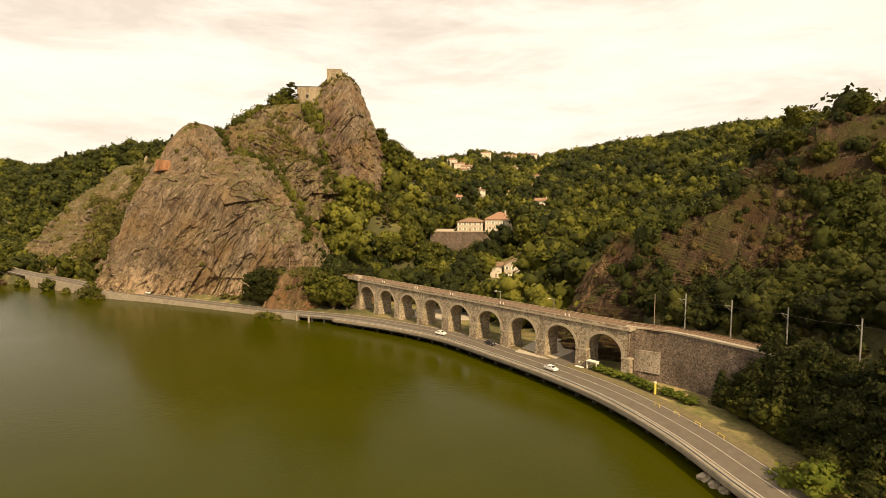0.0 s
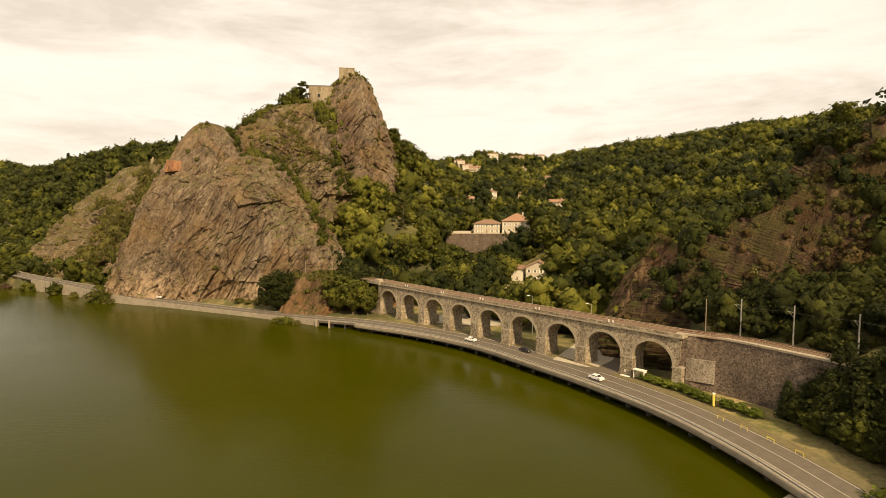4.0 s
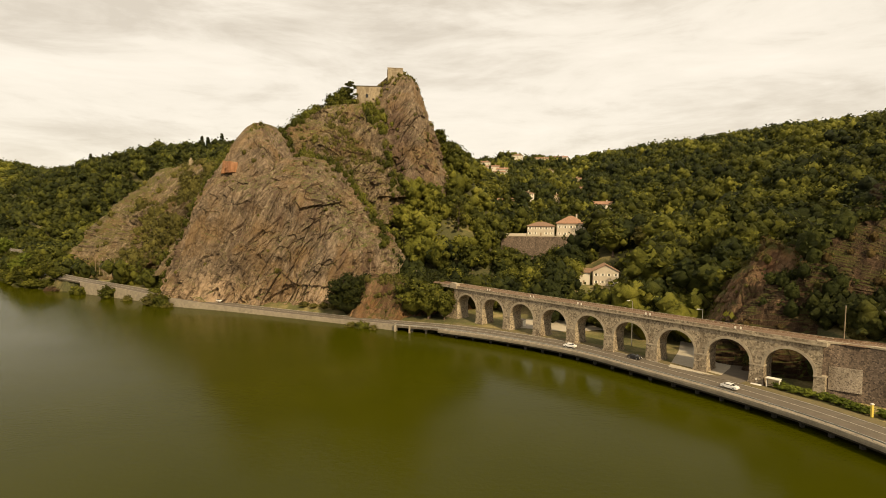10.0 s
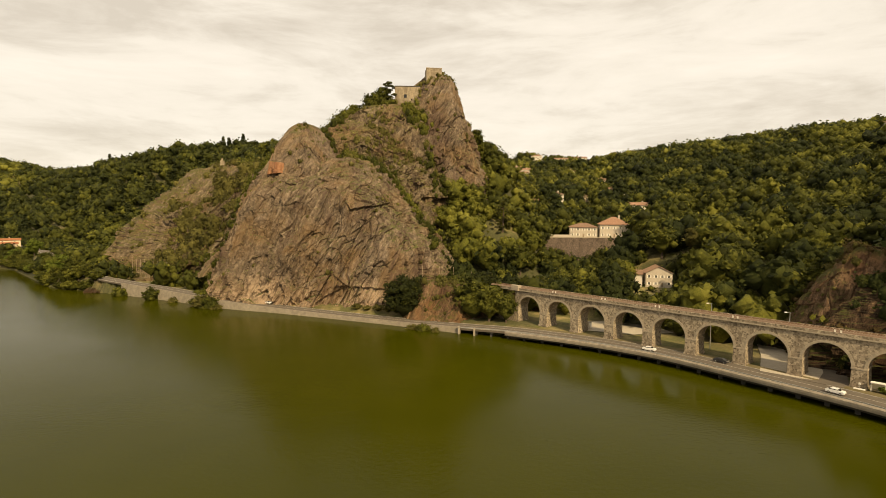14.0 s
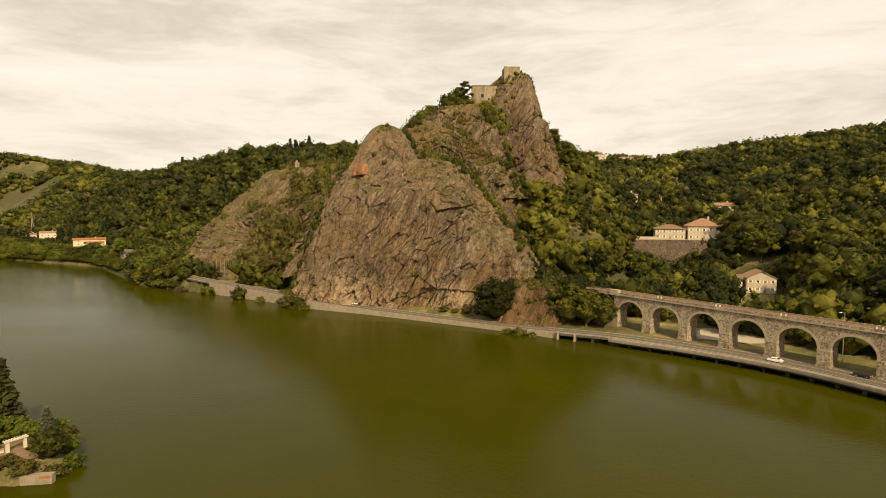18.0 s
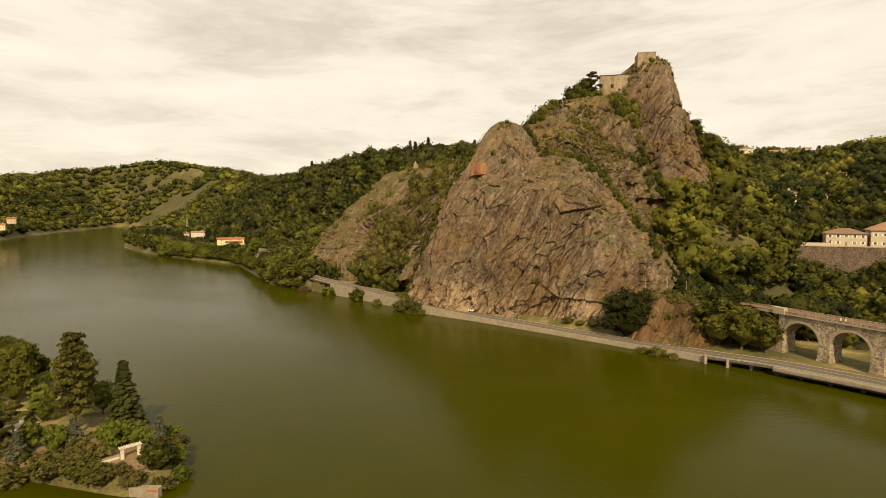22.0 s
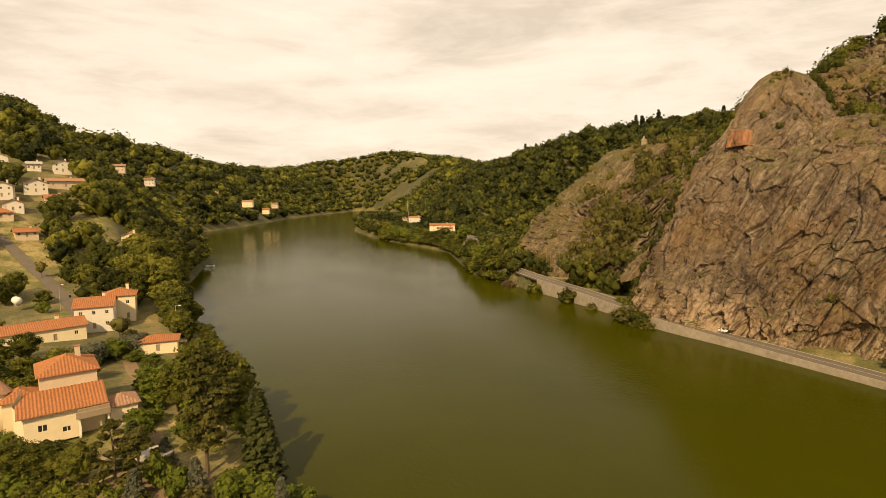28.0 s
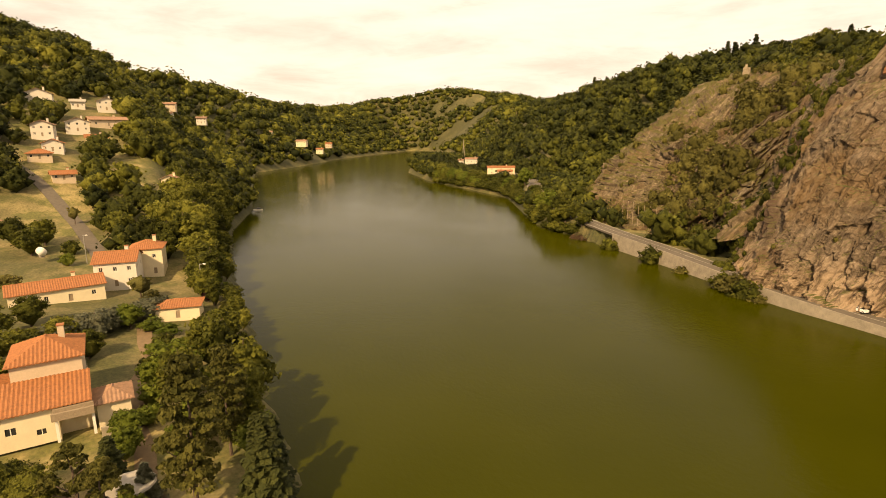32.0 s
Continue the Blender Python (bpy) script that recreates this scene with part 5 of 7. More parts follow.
for i, (p, n) in enumerate(zip(south, offsets(south))):
    o = rng.uniform(-1.6, -0.4)
    plant(("scrub", "shrub", "bush")[i % 3], p[0] + n[0] * o, p[1] + n[1] * o, rng.uniform(2.2, 4.2), 0.3, 1.15)
# trees along the west shore
rng = random.Random(11)
west = smooth_line([(x, y, 0) for x, y in SHORE_WEST[5:13]][::-1], 4.6)
for i, (p, n) in enumerate(zip(west, offsets(west))):
    if p[0] < -330:
        break
    if p[0] > -168:
        continue
    for row in range(2 if p[0] > -250 else 4):
        o = 1.8 + row * 4.6 + rng.uniform(-1.0, 1.0)
        x, y = p[0] + n[0] * o + rng.uniform(-1, 1), p[1] + n[1] * o + rng.uniform(-1, 1)
        if inside(LAKE, np.array([x]), np.array([y]))[0]:
            x, y = p[0] - n[0] * o, p[1] - n[1] * o
        if -232 < x < -195 and y < 112 and row > 0:
            continue
        kind = rng.choice(["pale", "tall", "pale", "light", "oak", "pine" if rng.random() < 0.15 else "pale"])
        plant(kind, x, y, rng.uniform(6.5, 12.5) * (0.6 if kind == "light" else 1) * (0.6 if row == 0 else 1) * (0.82 if p[0] > -250 else 1), None, rng.uniform(0.85, 1.1))
# trees overhanging the water along the eastern shore, past the end of the quay
rng = random.Random(17)
east = smooth_line([(x, y, 0) for x, y in SHORE_EAST], 5.0)
for i, (p, n) in enumerate(zip(east, offsets(east))):
    if not (-420 < p[0] < -196):
        continue
    for row in range(3):
        o = (0.15, 2.6, 6.0)[row] + rng.uniform(-0.3, 0.6)
        x, y = p[0] + n[0] * o, p[1] + n[1] * o
        if inside(LAKE, np.array([x]), np.array([y]))[0]:
            x, y = p[0] - n[0] * o, p[1] - n[1] * o
        if float(line_dist(np.array([x]), np.array([y]), ROAD)[0][0]) < 3.9:
            continue
        plant("bush" if row == 0 else rng.choice(["oak", "oak", "light", "tall"]), x, y, (rng.uniform(3.2, 5.0), rng.uniform(5.5, 8.0), rng.uniform(8.0, 11.0))[row], max(float(land(x, y)), 0.2) - 0.2, 1.35 if row == 0 else 1.1)
# hedge trees and shrubs between the gardens
for i in range(9):
    plant("hedge", -203.5 - i * 0.9 + rng.uniform(-0.4, 0.4), 84.5 + i * 2.4, rng.uniform(3.6, 5.0), None, 1.3, "blue-grey conifer in a garden hedge", "hedge conifers")
for k, x, y, h, w_ in (("light", -206, 97, 5.0, 1.2), ("shrub", -203, 99.5, 2.6, 1.5), ("shrub", -199, 101, 2.4, 1.6), ("bush", -194, 99, 2.6, 1.4), ("shrub", -190, 101, 2.6, 1.6), ("dead", -222, 103.5, 6.0, 1.3), ("scrub", -219, 104.5, 3.0, 1.2),
                      ("oak", -262, 117, 9.0, 1.1), ("oak", -273, 113, 8.5, 1.0), ("bush", -266, 100, 4.0, 1.1), ("oak", -277, 96, 8.0, 1.0), ("oak", -281, 90, 8.5, 1.0), ("oak", -271, 92, 8.0, 1.1), ("shrub", -256, 97, 3.4, 1.0), ("scrub", -244, 84, 3.2, 1.4),
                      ("dead", -292, 106, 6.0, 0.9), ("oak", -250, 118, 7.5, 1.0), ("purple", -212.5, 113.5, 3.4, 1.2), ("bush", -240, 70, 5.0, 1.2), ("oak", -226, 66, 8.0, 1.1), ("oak", -216, 70, 7.0, 1.0), ("oak", -246, 62, 9.0, 1.1)):
    plant(k, x, y, h, None, w_)
# trees between the castle rock and the viaduct, and round the two houses in the valley
for k, x, y, h, w_ in (
        ("oak", -62.5, 187.5, 11.5, 1.15), ("oak", -56.5, 196.0, 11.0, 1.1), ("bush", -66.5, 191.0, 3.0, 1.2), ("scrub", -81.0, 197.6, 2.2, 1.5), ("scrub", -77.0, 195.8, 1.8, 1.6), ("scrub", -73.2, 194.2, 2.4, 1.5), ("scrub", -69.6, 192.6, 2.0, 1.5), ("oak", -36.0, 178.0, 11.5, 1.15), ("oak", -31.5, 174.5, 9.5, 1.0), ("oak", -40.5, 184.5, 11.0, 1.1), ("oak", -33.0, 186.0, 11.0, 1.1),
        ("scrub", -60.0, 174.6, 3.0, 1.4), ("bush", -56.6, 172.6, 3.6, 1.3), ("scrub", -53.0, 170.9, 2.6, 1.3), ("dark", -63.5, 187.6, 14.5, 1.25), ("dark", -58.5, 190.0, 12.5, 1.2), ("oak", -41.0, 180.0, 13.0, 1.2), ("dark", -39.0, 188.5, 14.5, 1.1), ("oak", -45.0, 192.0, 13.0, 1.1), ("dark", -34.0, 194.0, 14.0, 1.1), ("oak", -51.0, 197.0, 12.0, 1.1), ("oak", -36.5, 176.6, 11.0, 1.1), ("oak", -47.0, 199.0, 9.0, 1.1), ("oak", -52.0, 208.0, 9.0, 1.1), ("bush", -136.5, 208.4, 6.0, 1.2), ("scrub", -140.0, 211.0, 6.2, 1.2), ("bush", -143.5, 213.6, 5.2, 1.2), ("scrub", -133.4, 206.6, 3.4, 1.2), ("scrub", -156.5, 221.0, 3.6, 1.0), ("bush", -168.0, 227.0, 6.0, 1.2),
        ("bush", -186.0, 236.0, 5.0, 1.2), ("willow", 45.5, 214.0, 10.5, 1.15), ("purple", 10.5, 207.0, 6.5, 1.1), ("spruce", 4.0, 216.0, 12.0, 0.9), ("spruce", 7.5, 219.0, 10.5, 0.9), ("oak", -6.0, 212.0, 11.0, 1.2), ("oak", -14.0, 206.0, 11.0, 1.1),
        ("oak", 36.0, 222.0, 13.0, 1.2), ("oak", 44.0, 232.0, 13.5, 1.2), ("oak", 38.0, 238.0, 12.0, 1.1), ("oak", 52.0, 226.0, 13.0, 1.2), ("light", 15.0, 217.0, 6.0, 1.2), ("light", 22.0, 220.0, 5.5, 1.1), ("oak", -20.0, 222.0, 12.0, 1.1), ("oak", -14.0, 232.0, 12.0, 1.1),
        ("oak", -27.0, 214.0, 10.5, 1.1), ("oak", -24.0, 200.0, 10.0, 1.1), ("oak", -34.0, 206.0, 10.0, 1.1), ("cedar", -25.0, 240.0, 13.0, 0.8),
        ("bush", 16.0, 202.0, 3.0, 1.3), ("bush", 23.5, 200.0, 2.0, 1.3), ("bush", 31.5, 199.0, 2.4, 1.3), ("bush", 38.0, 199.0, 4.5, 1.3), ("bush", 11.0, 199.0, 4.5, 1.3)):
    plant(k, x, y, h, None, w_)
# row of trees behind the railway on the far side of the yard
rng = random.Random(5)
for i in range(26):
    s = i / 25
    x, y = 50 - 66 * s + rng.uniform(-2, 2), 150 + 38 * s + rng.uniform(-3, 3) + 10 * math.sin(s * 3)
    low = 4 < x < 34
    plant("bush" if low or i % 3 == 0 else "oak", x, y, rng.uniform(2.5, 3.6) if low else rng.uniform(5.5, 8.5) if i % 3 else 4.5, None, 1.3 if low else 1.15)
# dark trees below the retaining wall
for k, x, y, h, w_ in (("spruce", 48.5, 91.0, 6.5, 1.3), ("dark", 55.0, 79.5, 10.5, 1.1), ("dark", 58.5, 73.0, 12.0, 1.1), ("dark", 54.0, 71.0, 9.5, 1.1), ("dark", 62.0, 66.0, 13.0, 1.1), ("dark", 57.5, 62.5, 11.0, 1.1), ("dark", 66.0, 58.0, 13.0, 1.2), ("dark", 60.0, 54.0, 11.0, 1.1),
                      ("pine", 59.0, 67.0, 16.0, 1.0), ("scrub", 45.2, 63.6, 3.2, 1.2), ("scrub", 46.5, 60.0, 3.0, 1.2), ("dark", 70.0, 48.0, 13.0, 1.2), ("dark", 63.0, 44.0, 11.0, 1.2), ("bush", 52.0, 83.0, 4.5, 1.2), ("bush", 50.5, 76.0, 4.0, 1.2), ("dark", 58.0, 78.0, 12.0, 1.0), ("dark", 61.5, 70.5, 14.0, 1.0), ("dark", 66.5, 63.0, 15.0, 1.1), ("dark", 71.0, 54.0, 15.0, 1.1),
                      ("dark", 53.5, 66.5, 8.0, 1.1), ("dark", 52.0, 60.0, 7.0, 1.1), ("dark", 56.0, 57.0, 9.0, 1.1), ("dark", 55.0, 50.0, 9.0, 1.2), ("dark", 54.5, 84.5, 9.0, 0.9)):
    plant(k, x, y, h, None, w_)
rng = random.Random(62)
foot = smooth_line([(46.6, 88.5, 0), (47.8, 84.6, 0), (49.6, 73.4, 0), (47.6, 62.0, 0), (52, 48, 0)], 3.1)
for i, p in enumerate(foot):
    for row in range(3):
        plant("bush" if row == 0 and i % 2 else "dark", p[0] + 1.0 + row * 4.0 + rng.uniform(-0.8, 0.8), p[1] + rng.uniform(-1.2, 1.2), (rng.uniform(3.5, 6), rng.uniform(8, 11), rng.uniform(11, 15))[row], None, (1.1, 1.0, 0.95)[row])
for x, y, h in ((43.6, 64.2, 5.0), (42.9, 67.2, 3.6), (44.6, 61.0, 4.6)):
    plant("shrub", x, y, h, None, 1.1, "pale green bush on the lake bank")
# conifers among the houses on the skyline
rng = random.Random(8)
for x, y in ((30, 534), (35, 531), (52, 533), (56, 541), (78, 536), (82, 545), (86, 541), (98, 556), (102, 552), (18, 500), (-2, 506), (2, 496), (22, 482), (5, 480), (26, 455), (8, 451), (62, 545), (48, 545), (108, 560), (114, 565)):
    plant("spruce" if rng.random() < 0.6 else "oak", x, y, rng.uniform(8, 14), None, 1.1)
# trees by the castle
for k, x, y, z, h, w_ in (("cedar", -77.0, 278, 85.5, 13.0, 1.1), ("oak", -80.5, 278, 84.5, 11.5, 1.1), ("oak", -85.5, 279, 83, 10.0, 1.15), ("oak", -93.0, 280, 81, 7.5, 1.2), ("bush", -98.0, 278, 79, 5.0, 1.2), ("cedar", -99.5, 271, 73, 6.0, 0.8), ("cedar", -104.0, 262, 70, 5.0, 0.8),
                         ("oak", -34.0, 296, 62, 10.0, 1.0), ("oak", -30.0, 290, 56, 11.0, 1.0), ("oak", -27.0, 296, 55, 12.0, 1.0), ("oak", -40.0, 292, 68, 9.0, 1.0)):
    plant(k, x, y, h, z, w_)


# ---- woods ----
SLOPE_HOUSES = [(4.2, 480, 12), (20.6, 473, -8), (63.7, 491, 5), (65.0, 382.5, -10), (23.6, 359.5, 15), (7.1, 338.7, 0), (45.9, 381, -5), (56.1, 302.4, -12)]
CLEAR = [q for x, y, r in SLOPE_HOUSES for q in ((x, y, 7.5), (x * 0.975, y - 9, 6.0))] + [(-418, 121, 9), (-407, 146, 8), (-410, 135, 7), (-371, 114, 8), (-380, 127, 8), (-388, 141, 11), (-356, 114, 8), (-347, 108, 8), (-366, 131, 8), (-328, 111, 8), (-297, 84, 10), (-322, 144, 6),
         (-360, 122, 5), (-395, 131, 5), (-337, 104, 6), (-400, 122, 5), (-310, 105, 7), (26, 199, 8), (25, 191, 5), (-179, 79, 13), (-230, 92, 13), (-236, 104, 10), (-208, 105, 6), (20, 254, 17), (29, 210, 9), (25, 182, 7), (22, 173, 7), (25, 195, 9), (20, 188, 9), (17, 180, 8), (16, 196, 7), (16, 238, 7), (10, 240, 7), (22, 238, 6), (42, 527, 9), (66, 527, 9), (16, 444, 8), (13, 475, 8), (8, 494, 8), (90, 550, 9), (61, 336, 8), (74, 429, 8), (51, 428, 8), (-5, 460, 8), (-178, 418, 6), (-344, 373, 14), (61, 346, 10), (74, 439, 9), (51.5, 438, 8), (16, 454, 9), (17, 526, 10), (41, 537, 10), (66, 537, 10), (13, 484, 9), (-16, 367, 9)]
ROCKS = [np.array(p, float) for p in (
    [(-139, 200), (-58, 190), (-50, 215), (-60, 235), (-95, 252), (-100, 264), (-128, 252), (-136, 225)],
    [(-108, 250), (-60, 244), (-36, 262), (-36, 286), (-60, 292), (-104, 290)],
    [(-226, 300), (-192, 250), (-150, 238), (-132, 255), (-160, 302), (-195, 324)],
    [(36, 144), (46, 122), (60, 104), (70, 88), (96, 62), (112, 70), (95, 98), (75, 115), (57, 140), (45, 148)])]
MEADOW = [np.array(p, float) for p in (
    [(-300, 80), (-235, 70), (-222, 95), (-240, 108), (-300, 112), (-330, 105)],
    [(-215, 70), (-150, 74), (-125, 80), (-145, 92), (-190, 102), (-215, 100)],
    [(-12, 163), (14, 130), (33, 115), (34, 122), (21, 138), (4, 158), (-8, 170)],
    [(140, 300), (160, 296), (215, 312), (220, 322), (190, 322)],
    [(-345, 128), (-300, 128), (-300, 140), (-345, 150)],
    [(-1040, 960), (-900, 940), (-860, 1000), (-930, 1040), (-1030, 1010)],
    [(-1100, 1060), (-980, 1080), (-1000, 1110), (-1090, 1100)])]


def free_of(x, y, rocks=True, rail=5.5):
    ok = ~inside(LAKE, x, y)
    d, _ = line_dist(x, y, LAKE, True)
    ok &= d > 2.0
    for line, w_ in ((ROAD, 7.0), (RAIL, rail), ([tuple(VIA_A)[:2], tuple(VIA_B)[:2]], 17.0 if rocks else 7.5), ([(-241, 103), (-275, 105.5), (-301, 106), (-332, 107), (-360, 100)], 4.0)):
        ok &= line_dist(x, y, line)[0] > w_
    for poly in (ROCKS if rocks else []) + MEADOW:
        ok &= ~inside(poly, x, y)
    for cx, cy, r in CLEAR:
        ok &= np.hypot(x - cx, y - cy) > (r * 1.2 if cx < -300 else r)
    return ok


def scatter(x0, x1, y0, y1, step, seed):
    rng = np.random.default_rng(seed)
    x, y = np.meshgrid(np.arange(x0, x1, step), np.arange(y0, y1, step))
    x, y = x.ravel() + rng.uniform(-0.6, 0.6, x.size) * step, y.ravel() + rng.uniform(-0.6, 0.6, x.size) * step
    return x, y, rng


def wood(name, areas, templates, mat, height, seed, label, keep=None, wide=1.0, rocks=True, rail=5.5, pale=0.45, deep=-0.4):
    """Many trees joined into one object."""
    vs, fs, ix, k = [], [], [], 0
    for n, (x0, x1, y0, y1, step) in enumerate(areas):
        x, y, rng = scatter(x0, x1, y0, y1, step, seed + n)
        ok = free_of(x, y, rocks, rail)
        if keep is not None:
            ok &= keep(x, y)
        for px, py, pr in PLANTED:
            ok &= np.hypot(x - px, y - py) > pr * 0.8 + 1.0
        x, y = x[ok], y[ok]
        z = land(x, y)
        which = rng.integers(0, len(templates), len(x))
        turn, s = rng.uniform(0, math.tau, len(x)), height[0] + (height[1] - height[0]) * rng.uniform(0, 1, len(x)) ** 1.4
        shade = (vnoise(np.stack([x / 26, y / 26, 0 * x + 8.8], 1), seed + 50) + rng.normal(0, 0.55, len(x)))
        sort = np.where(shade > pale, 1, np.where(shade < deep, 2, 0))
        for t, (tv, tf) in enumerate(templates):
            m = which == t
            if not m.any():
                continue
            c, sn, q = np.cos(turn[m])[:, None], np.sin(turn[m])[:, None], s[m][:, None]
            wd = wide * rng.uniform(0.9, 1.2, (m.sum(), 1))
            v = np.stack([(tv[:, 0] * c - tv[:, 1] * sn) * q * wd + x[m][:, None], (tv[:, 0] * sn + tv[:, 1] * c) * q * wd + y[m][:, None], tv[:, 2] * q + z[m][:, None] - 0.4], -1)
            vs.append(v.reshape(-1, 3))
            fs.append((tf[None] + (np.arange(m.sum()) * len(tv))[:, None, None]).reshape(-1, 4) + k)
            ix.append(np.repeat(sort[m], len(tf)))
            k += vs[-1].shape[0]
    if not vs:
        return
    me = mesh_of(name, np.concatenate(vs), np.concatenate(fs), mat, smooth=True, index=np.concatenate(ix) if isinstance(mat, tuple) else None)
    tagged(new(name, me), label, "forest", kind="stuff")


MID = [round_crown(s, 170, 0.044, 9, 0.0, 0.54, (4, 3)) for s in range(100, 108)]
FAR = [round_crown(s, 66, 0.064, 6, 0.0, 0.56, (4, 3)) for s in range(120, 126)]
VAST = [round_crown(s, 24, 0.095, 4, 0.0, 0.62) for s in range(140, 144)]
CON = [spruce_crown(s, 300, 0.06, 0.24, 0.03, 12) for s in (150, 151)]


def ridge_band(x, y):
    return vnoise(np.stack([x / 38, y / 38, 0 * x + 3.3], 1), 77) > 0.25


wood("valley_woods", [(-60, 60, 125, 300, 6.4), (60, 180, 110, 300, 7.0), (-60, 260, 300, 440, 7.6)], MID, (M_LEAF, M_LEAF_PALE, M_LEAF_DEEP), (6.0, 14.5), 1, "dense mixed broadleaf woods on the valley side", pale=0.7, deep=-0.15)
wood("hill_woods", [(-60, 300, 440, 640, 7.8), (180, 340, 60, 440, 8.6), (-150, -60, 290, 500, 7.0)], FAR, (M_LEAF_FAR, M_LEAF_PALE, M_LEAF_DEEP), (7.0, 14.0), 2, "broadleaf woods on the hill above the village")
wood("ridge_woods", [(-330, -140, 240, 520, 6.3), (-640, -330, 330, 680, 8.4)], FAR, (M_RIDGE, M_LEAF_FAR, M_LEAF_DEEP), (6.5, 13.0), 3, "dark woods on the ridge along the lake")
wood("ridge_conifers", [(-480, -150, 400, 560, 9.0), (-150, -20, 400, 500, 8.0), (60, 140, 540, 600, 10.0), (-60, 20, 440, 560, 12.0)], CON, M_SPRUCE, (11.0, 18.0), 4, "dark conifers along the skyline", ridge_band)
wood("village_woods", [(-430, -235, 20, 260, 8.0), (-400, -300, 150, 215, 6.4)], MID, (M_LEAF_FAR, M_LEAF_PALE, M_LEAF_DEEP), (5.5, 12.0), 15, "broadleaf trees round the hillside village",
     lambda x, y: vnoise(np.stack([x / 30, y / 30, 0 * x + 1.7], 1), 5) > -0.35)
wood("west_woods", [(-560, -430, 20, 330, 8.2), (-720, -560, 20, 420, 9.4)], FAR, (M_LEAF_FAR, M_LEAF_PALE, M_LEAF_DEEP), (6.0, 12.5), 5, "broadleaf woods on the western hillside",
     lambda x, y: (vnoise(np.stack([x / 30, y / 30, 0 * x + 1.7], 1), 5) > -0.35) | (x < -430))
wood("shore_scrub", [(-420, -150, 205, 420, 4.2), (-580, -420, 370, 520, 5.5)], FAR, (M_LEAF, M_LEAF_PALE, M_LEAF_DEEP), (5.0, 10.0), 9, "bushy trees along the eastern shore", lambda x, y: (line_dist(x, y, SHORE_EAST)[0] < 34) & (line_dist(x, y, ROCKS[2][:3])[0] > 6))
wood("distant_woods", [(-1300, -720, 250, 860, 11.0), (-1500, -520, 860, 1300, 12.5)], VAST, (M_LEAF_FAR, M_LEAF_PALE, M_LEAF_DEEP), (9.0, 15.0), 6, "woods on the distant hills", lambda x, y: vnoise(np.stack([x / 60, y / 60, 0 * x + 0.7], 1), 15) > -0.75, 1.25)
wood("cliff_woods", [(36, 150, 60, 160, 5.5)], MID, M_LEAF, (6.0, 10.0), 7, "dark woods on top of the cliff", lambda x, y: land(x, y) > 30)
# these leaves too are coloured darker for the shade below the cliff
wood("trackside_trees", [(40, 120, 20, 140, 3.3)], MID, M_SHADELEAF, (4.5, 8.5), 8, "dark trees along the foot of the cliff beside the railway", lambda x, y: (line_dist(x, y, RAIL[:8])[0] < 25) & (land(x, y) > 9.5), 1.0, False, 3.0)
wood("trackside_scrub", [(40, 120, 20, 140, 3.0)], MID, M_DRYBUSH, (1.2, 2.6), 18, "scrub along the foot of the cliff beside the railway", lambda x, y: (line_dist(x, y, RAIL[:8])[0] < 10) & (land(x, y) > 9.5), 1.0, False, 3.6)


def scrub_on(crag, count, sizes, seed, label, up=0.45, mat=None, zmin=3.0):
    """Bushes rooted on the level places of a crag."""
    me = crag.data
    co, no = np.empty(len(me.vertices) * 3, np.float32), np.empty(len(me.vertices) * 3, np.float32)
    me.vertices.foreach_get("co", co)
    me.vertex_normals.foreach_get("vector", no)
    co, no = co.reshape(-1, 3), no.reshape(-1, 3)
    rng = np.random.default_rng(seed)
    patch = vnoise(co / 9.0, seed)
    good = np.flatnonzero((no[:, 2] > up) & (co[:, 2] > zmin) & (patch > -0.05) & (co[:, 2] > land(co[:, 0], co[:, 1]) - 0.5))
    if not len(good):
        return
    pick = rng.choice(good, min(count, len(good)), replace=False)
    vs, fs, k = [], [], 0
    tm = [round_crown(s, 56, 0.085, 5, -0.1, 0.6) for s in (201, 202, 203)]
    for i in pick:
        tv, tf = tm[rng.integers(3)]
        q, a = rng.uniform(*sizes), rng.uniform(0, 6.28)
        if rng.random() < 0.12:
            q *= 1.9
        c, s = math.cos(a), math.sin(a)
        vs.append(np.stack([tv[:, 0] * c - tv[:, 1] * s, tv[:, 0] * s + tv[:, 1] * c, tv[:, 2]], 1) * q + co[i] - (0, 0, 0.15 * q))
        fs.append(tf + k)
        k += len(tv)
    ob = tagged(new("scrub", mesh_of("scrub", np.concatenate(vs), np.concatenate(fs), mat or M_DRYBUSH, smooth=True)), label, kind="stuff")
    ob.parent = crag


CRAGS = [o for o in scene.objects if o.name.startswith(("crag", "outcrop"))]
for ob, count, sizes, seed, up in zip(CRAGS, (60, 30, 260, 110, 110, 800, 60, 620, 40), ((0.7, 1.7), (0.6, 1.4), (0.9, 2.4), (0.8, 2.2), (0.8, 2.2), (1.2, 4.2), (0.6, 1.8), (0.8, 1.9), (0.6, 1.6)), range(31, 40), (0.4, 0.5, 0.38, 0.4, 0.3, 0.3, 0.4, 0.35, 0.4)):
    scrub_on(ob, count, sizes, seed, "low scrub growing on the ledges of the crag", up)


# ---- growth in the gullies of the crag ----
from mathutils.bvhtree import BVHTree
_v, _f = gather(CRAG_MESHES[:6])
CRAG_TREE = BVHTree.FromPolygons([tuple(a) for a in _v.tolist()], [tuple(a) for a in _f.tolist()])


def top_of(x, y):
    hit = CRAG_TREE.ray_cast(Vector((x, y, 200)), Vector((0, 0, -1)))
    return max(hit[0].z if hit[0] else -5.0, float(land(x, y)))


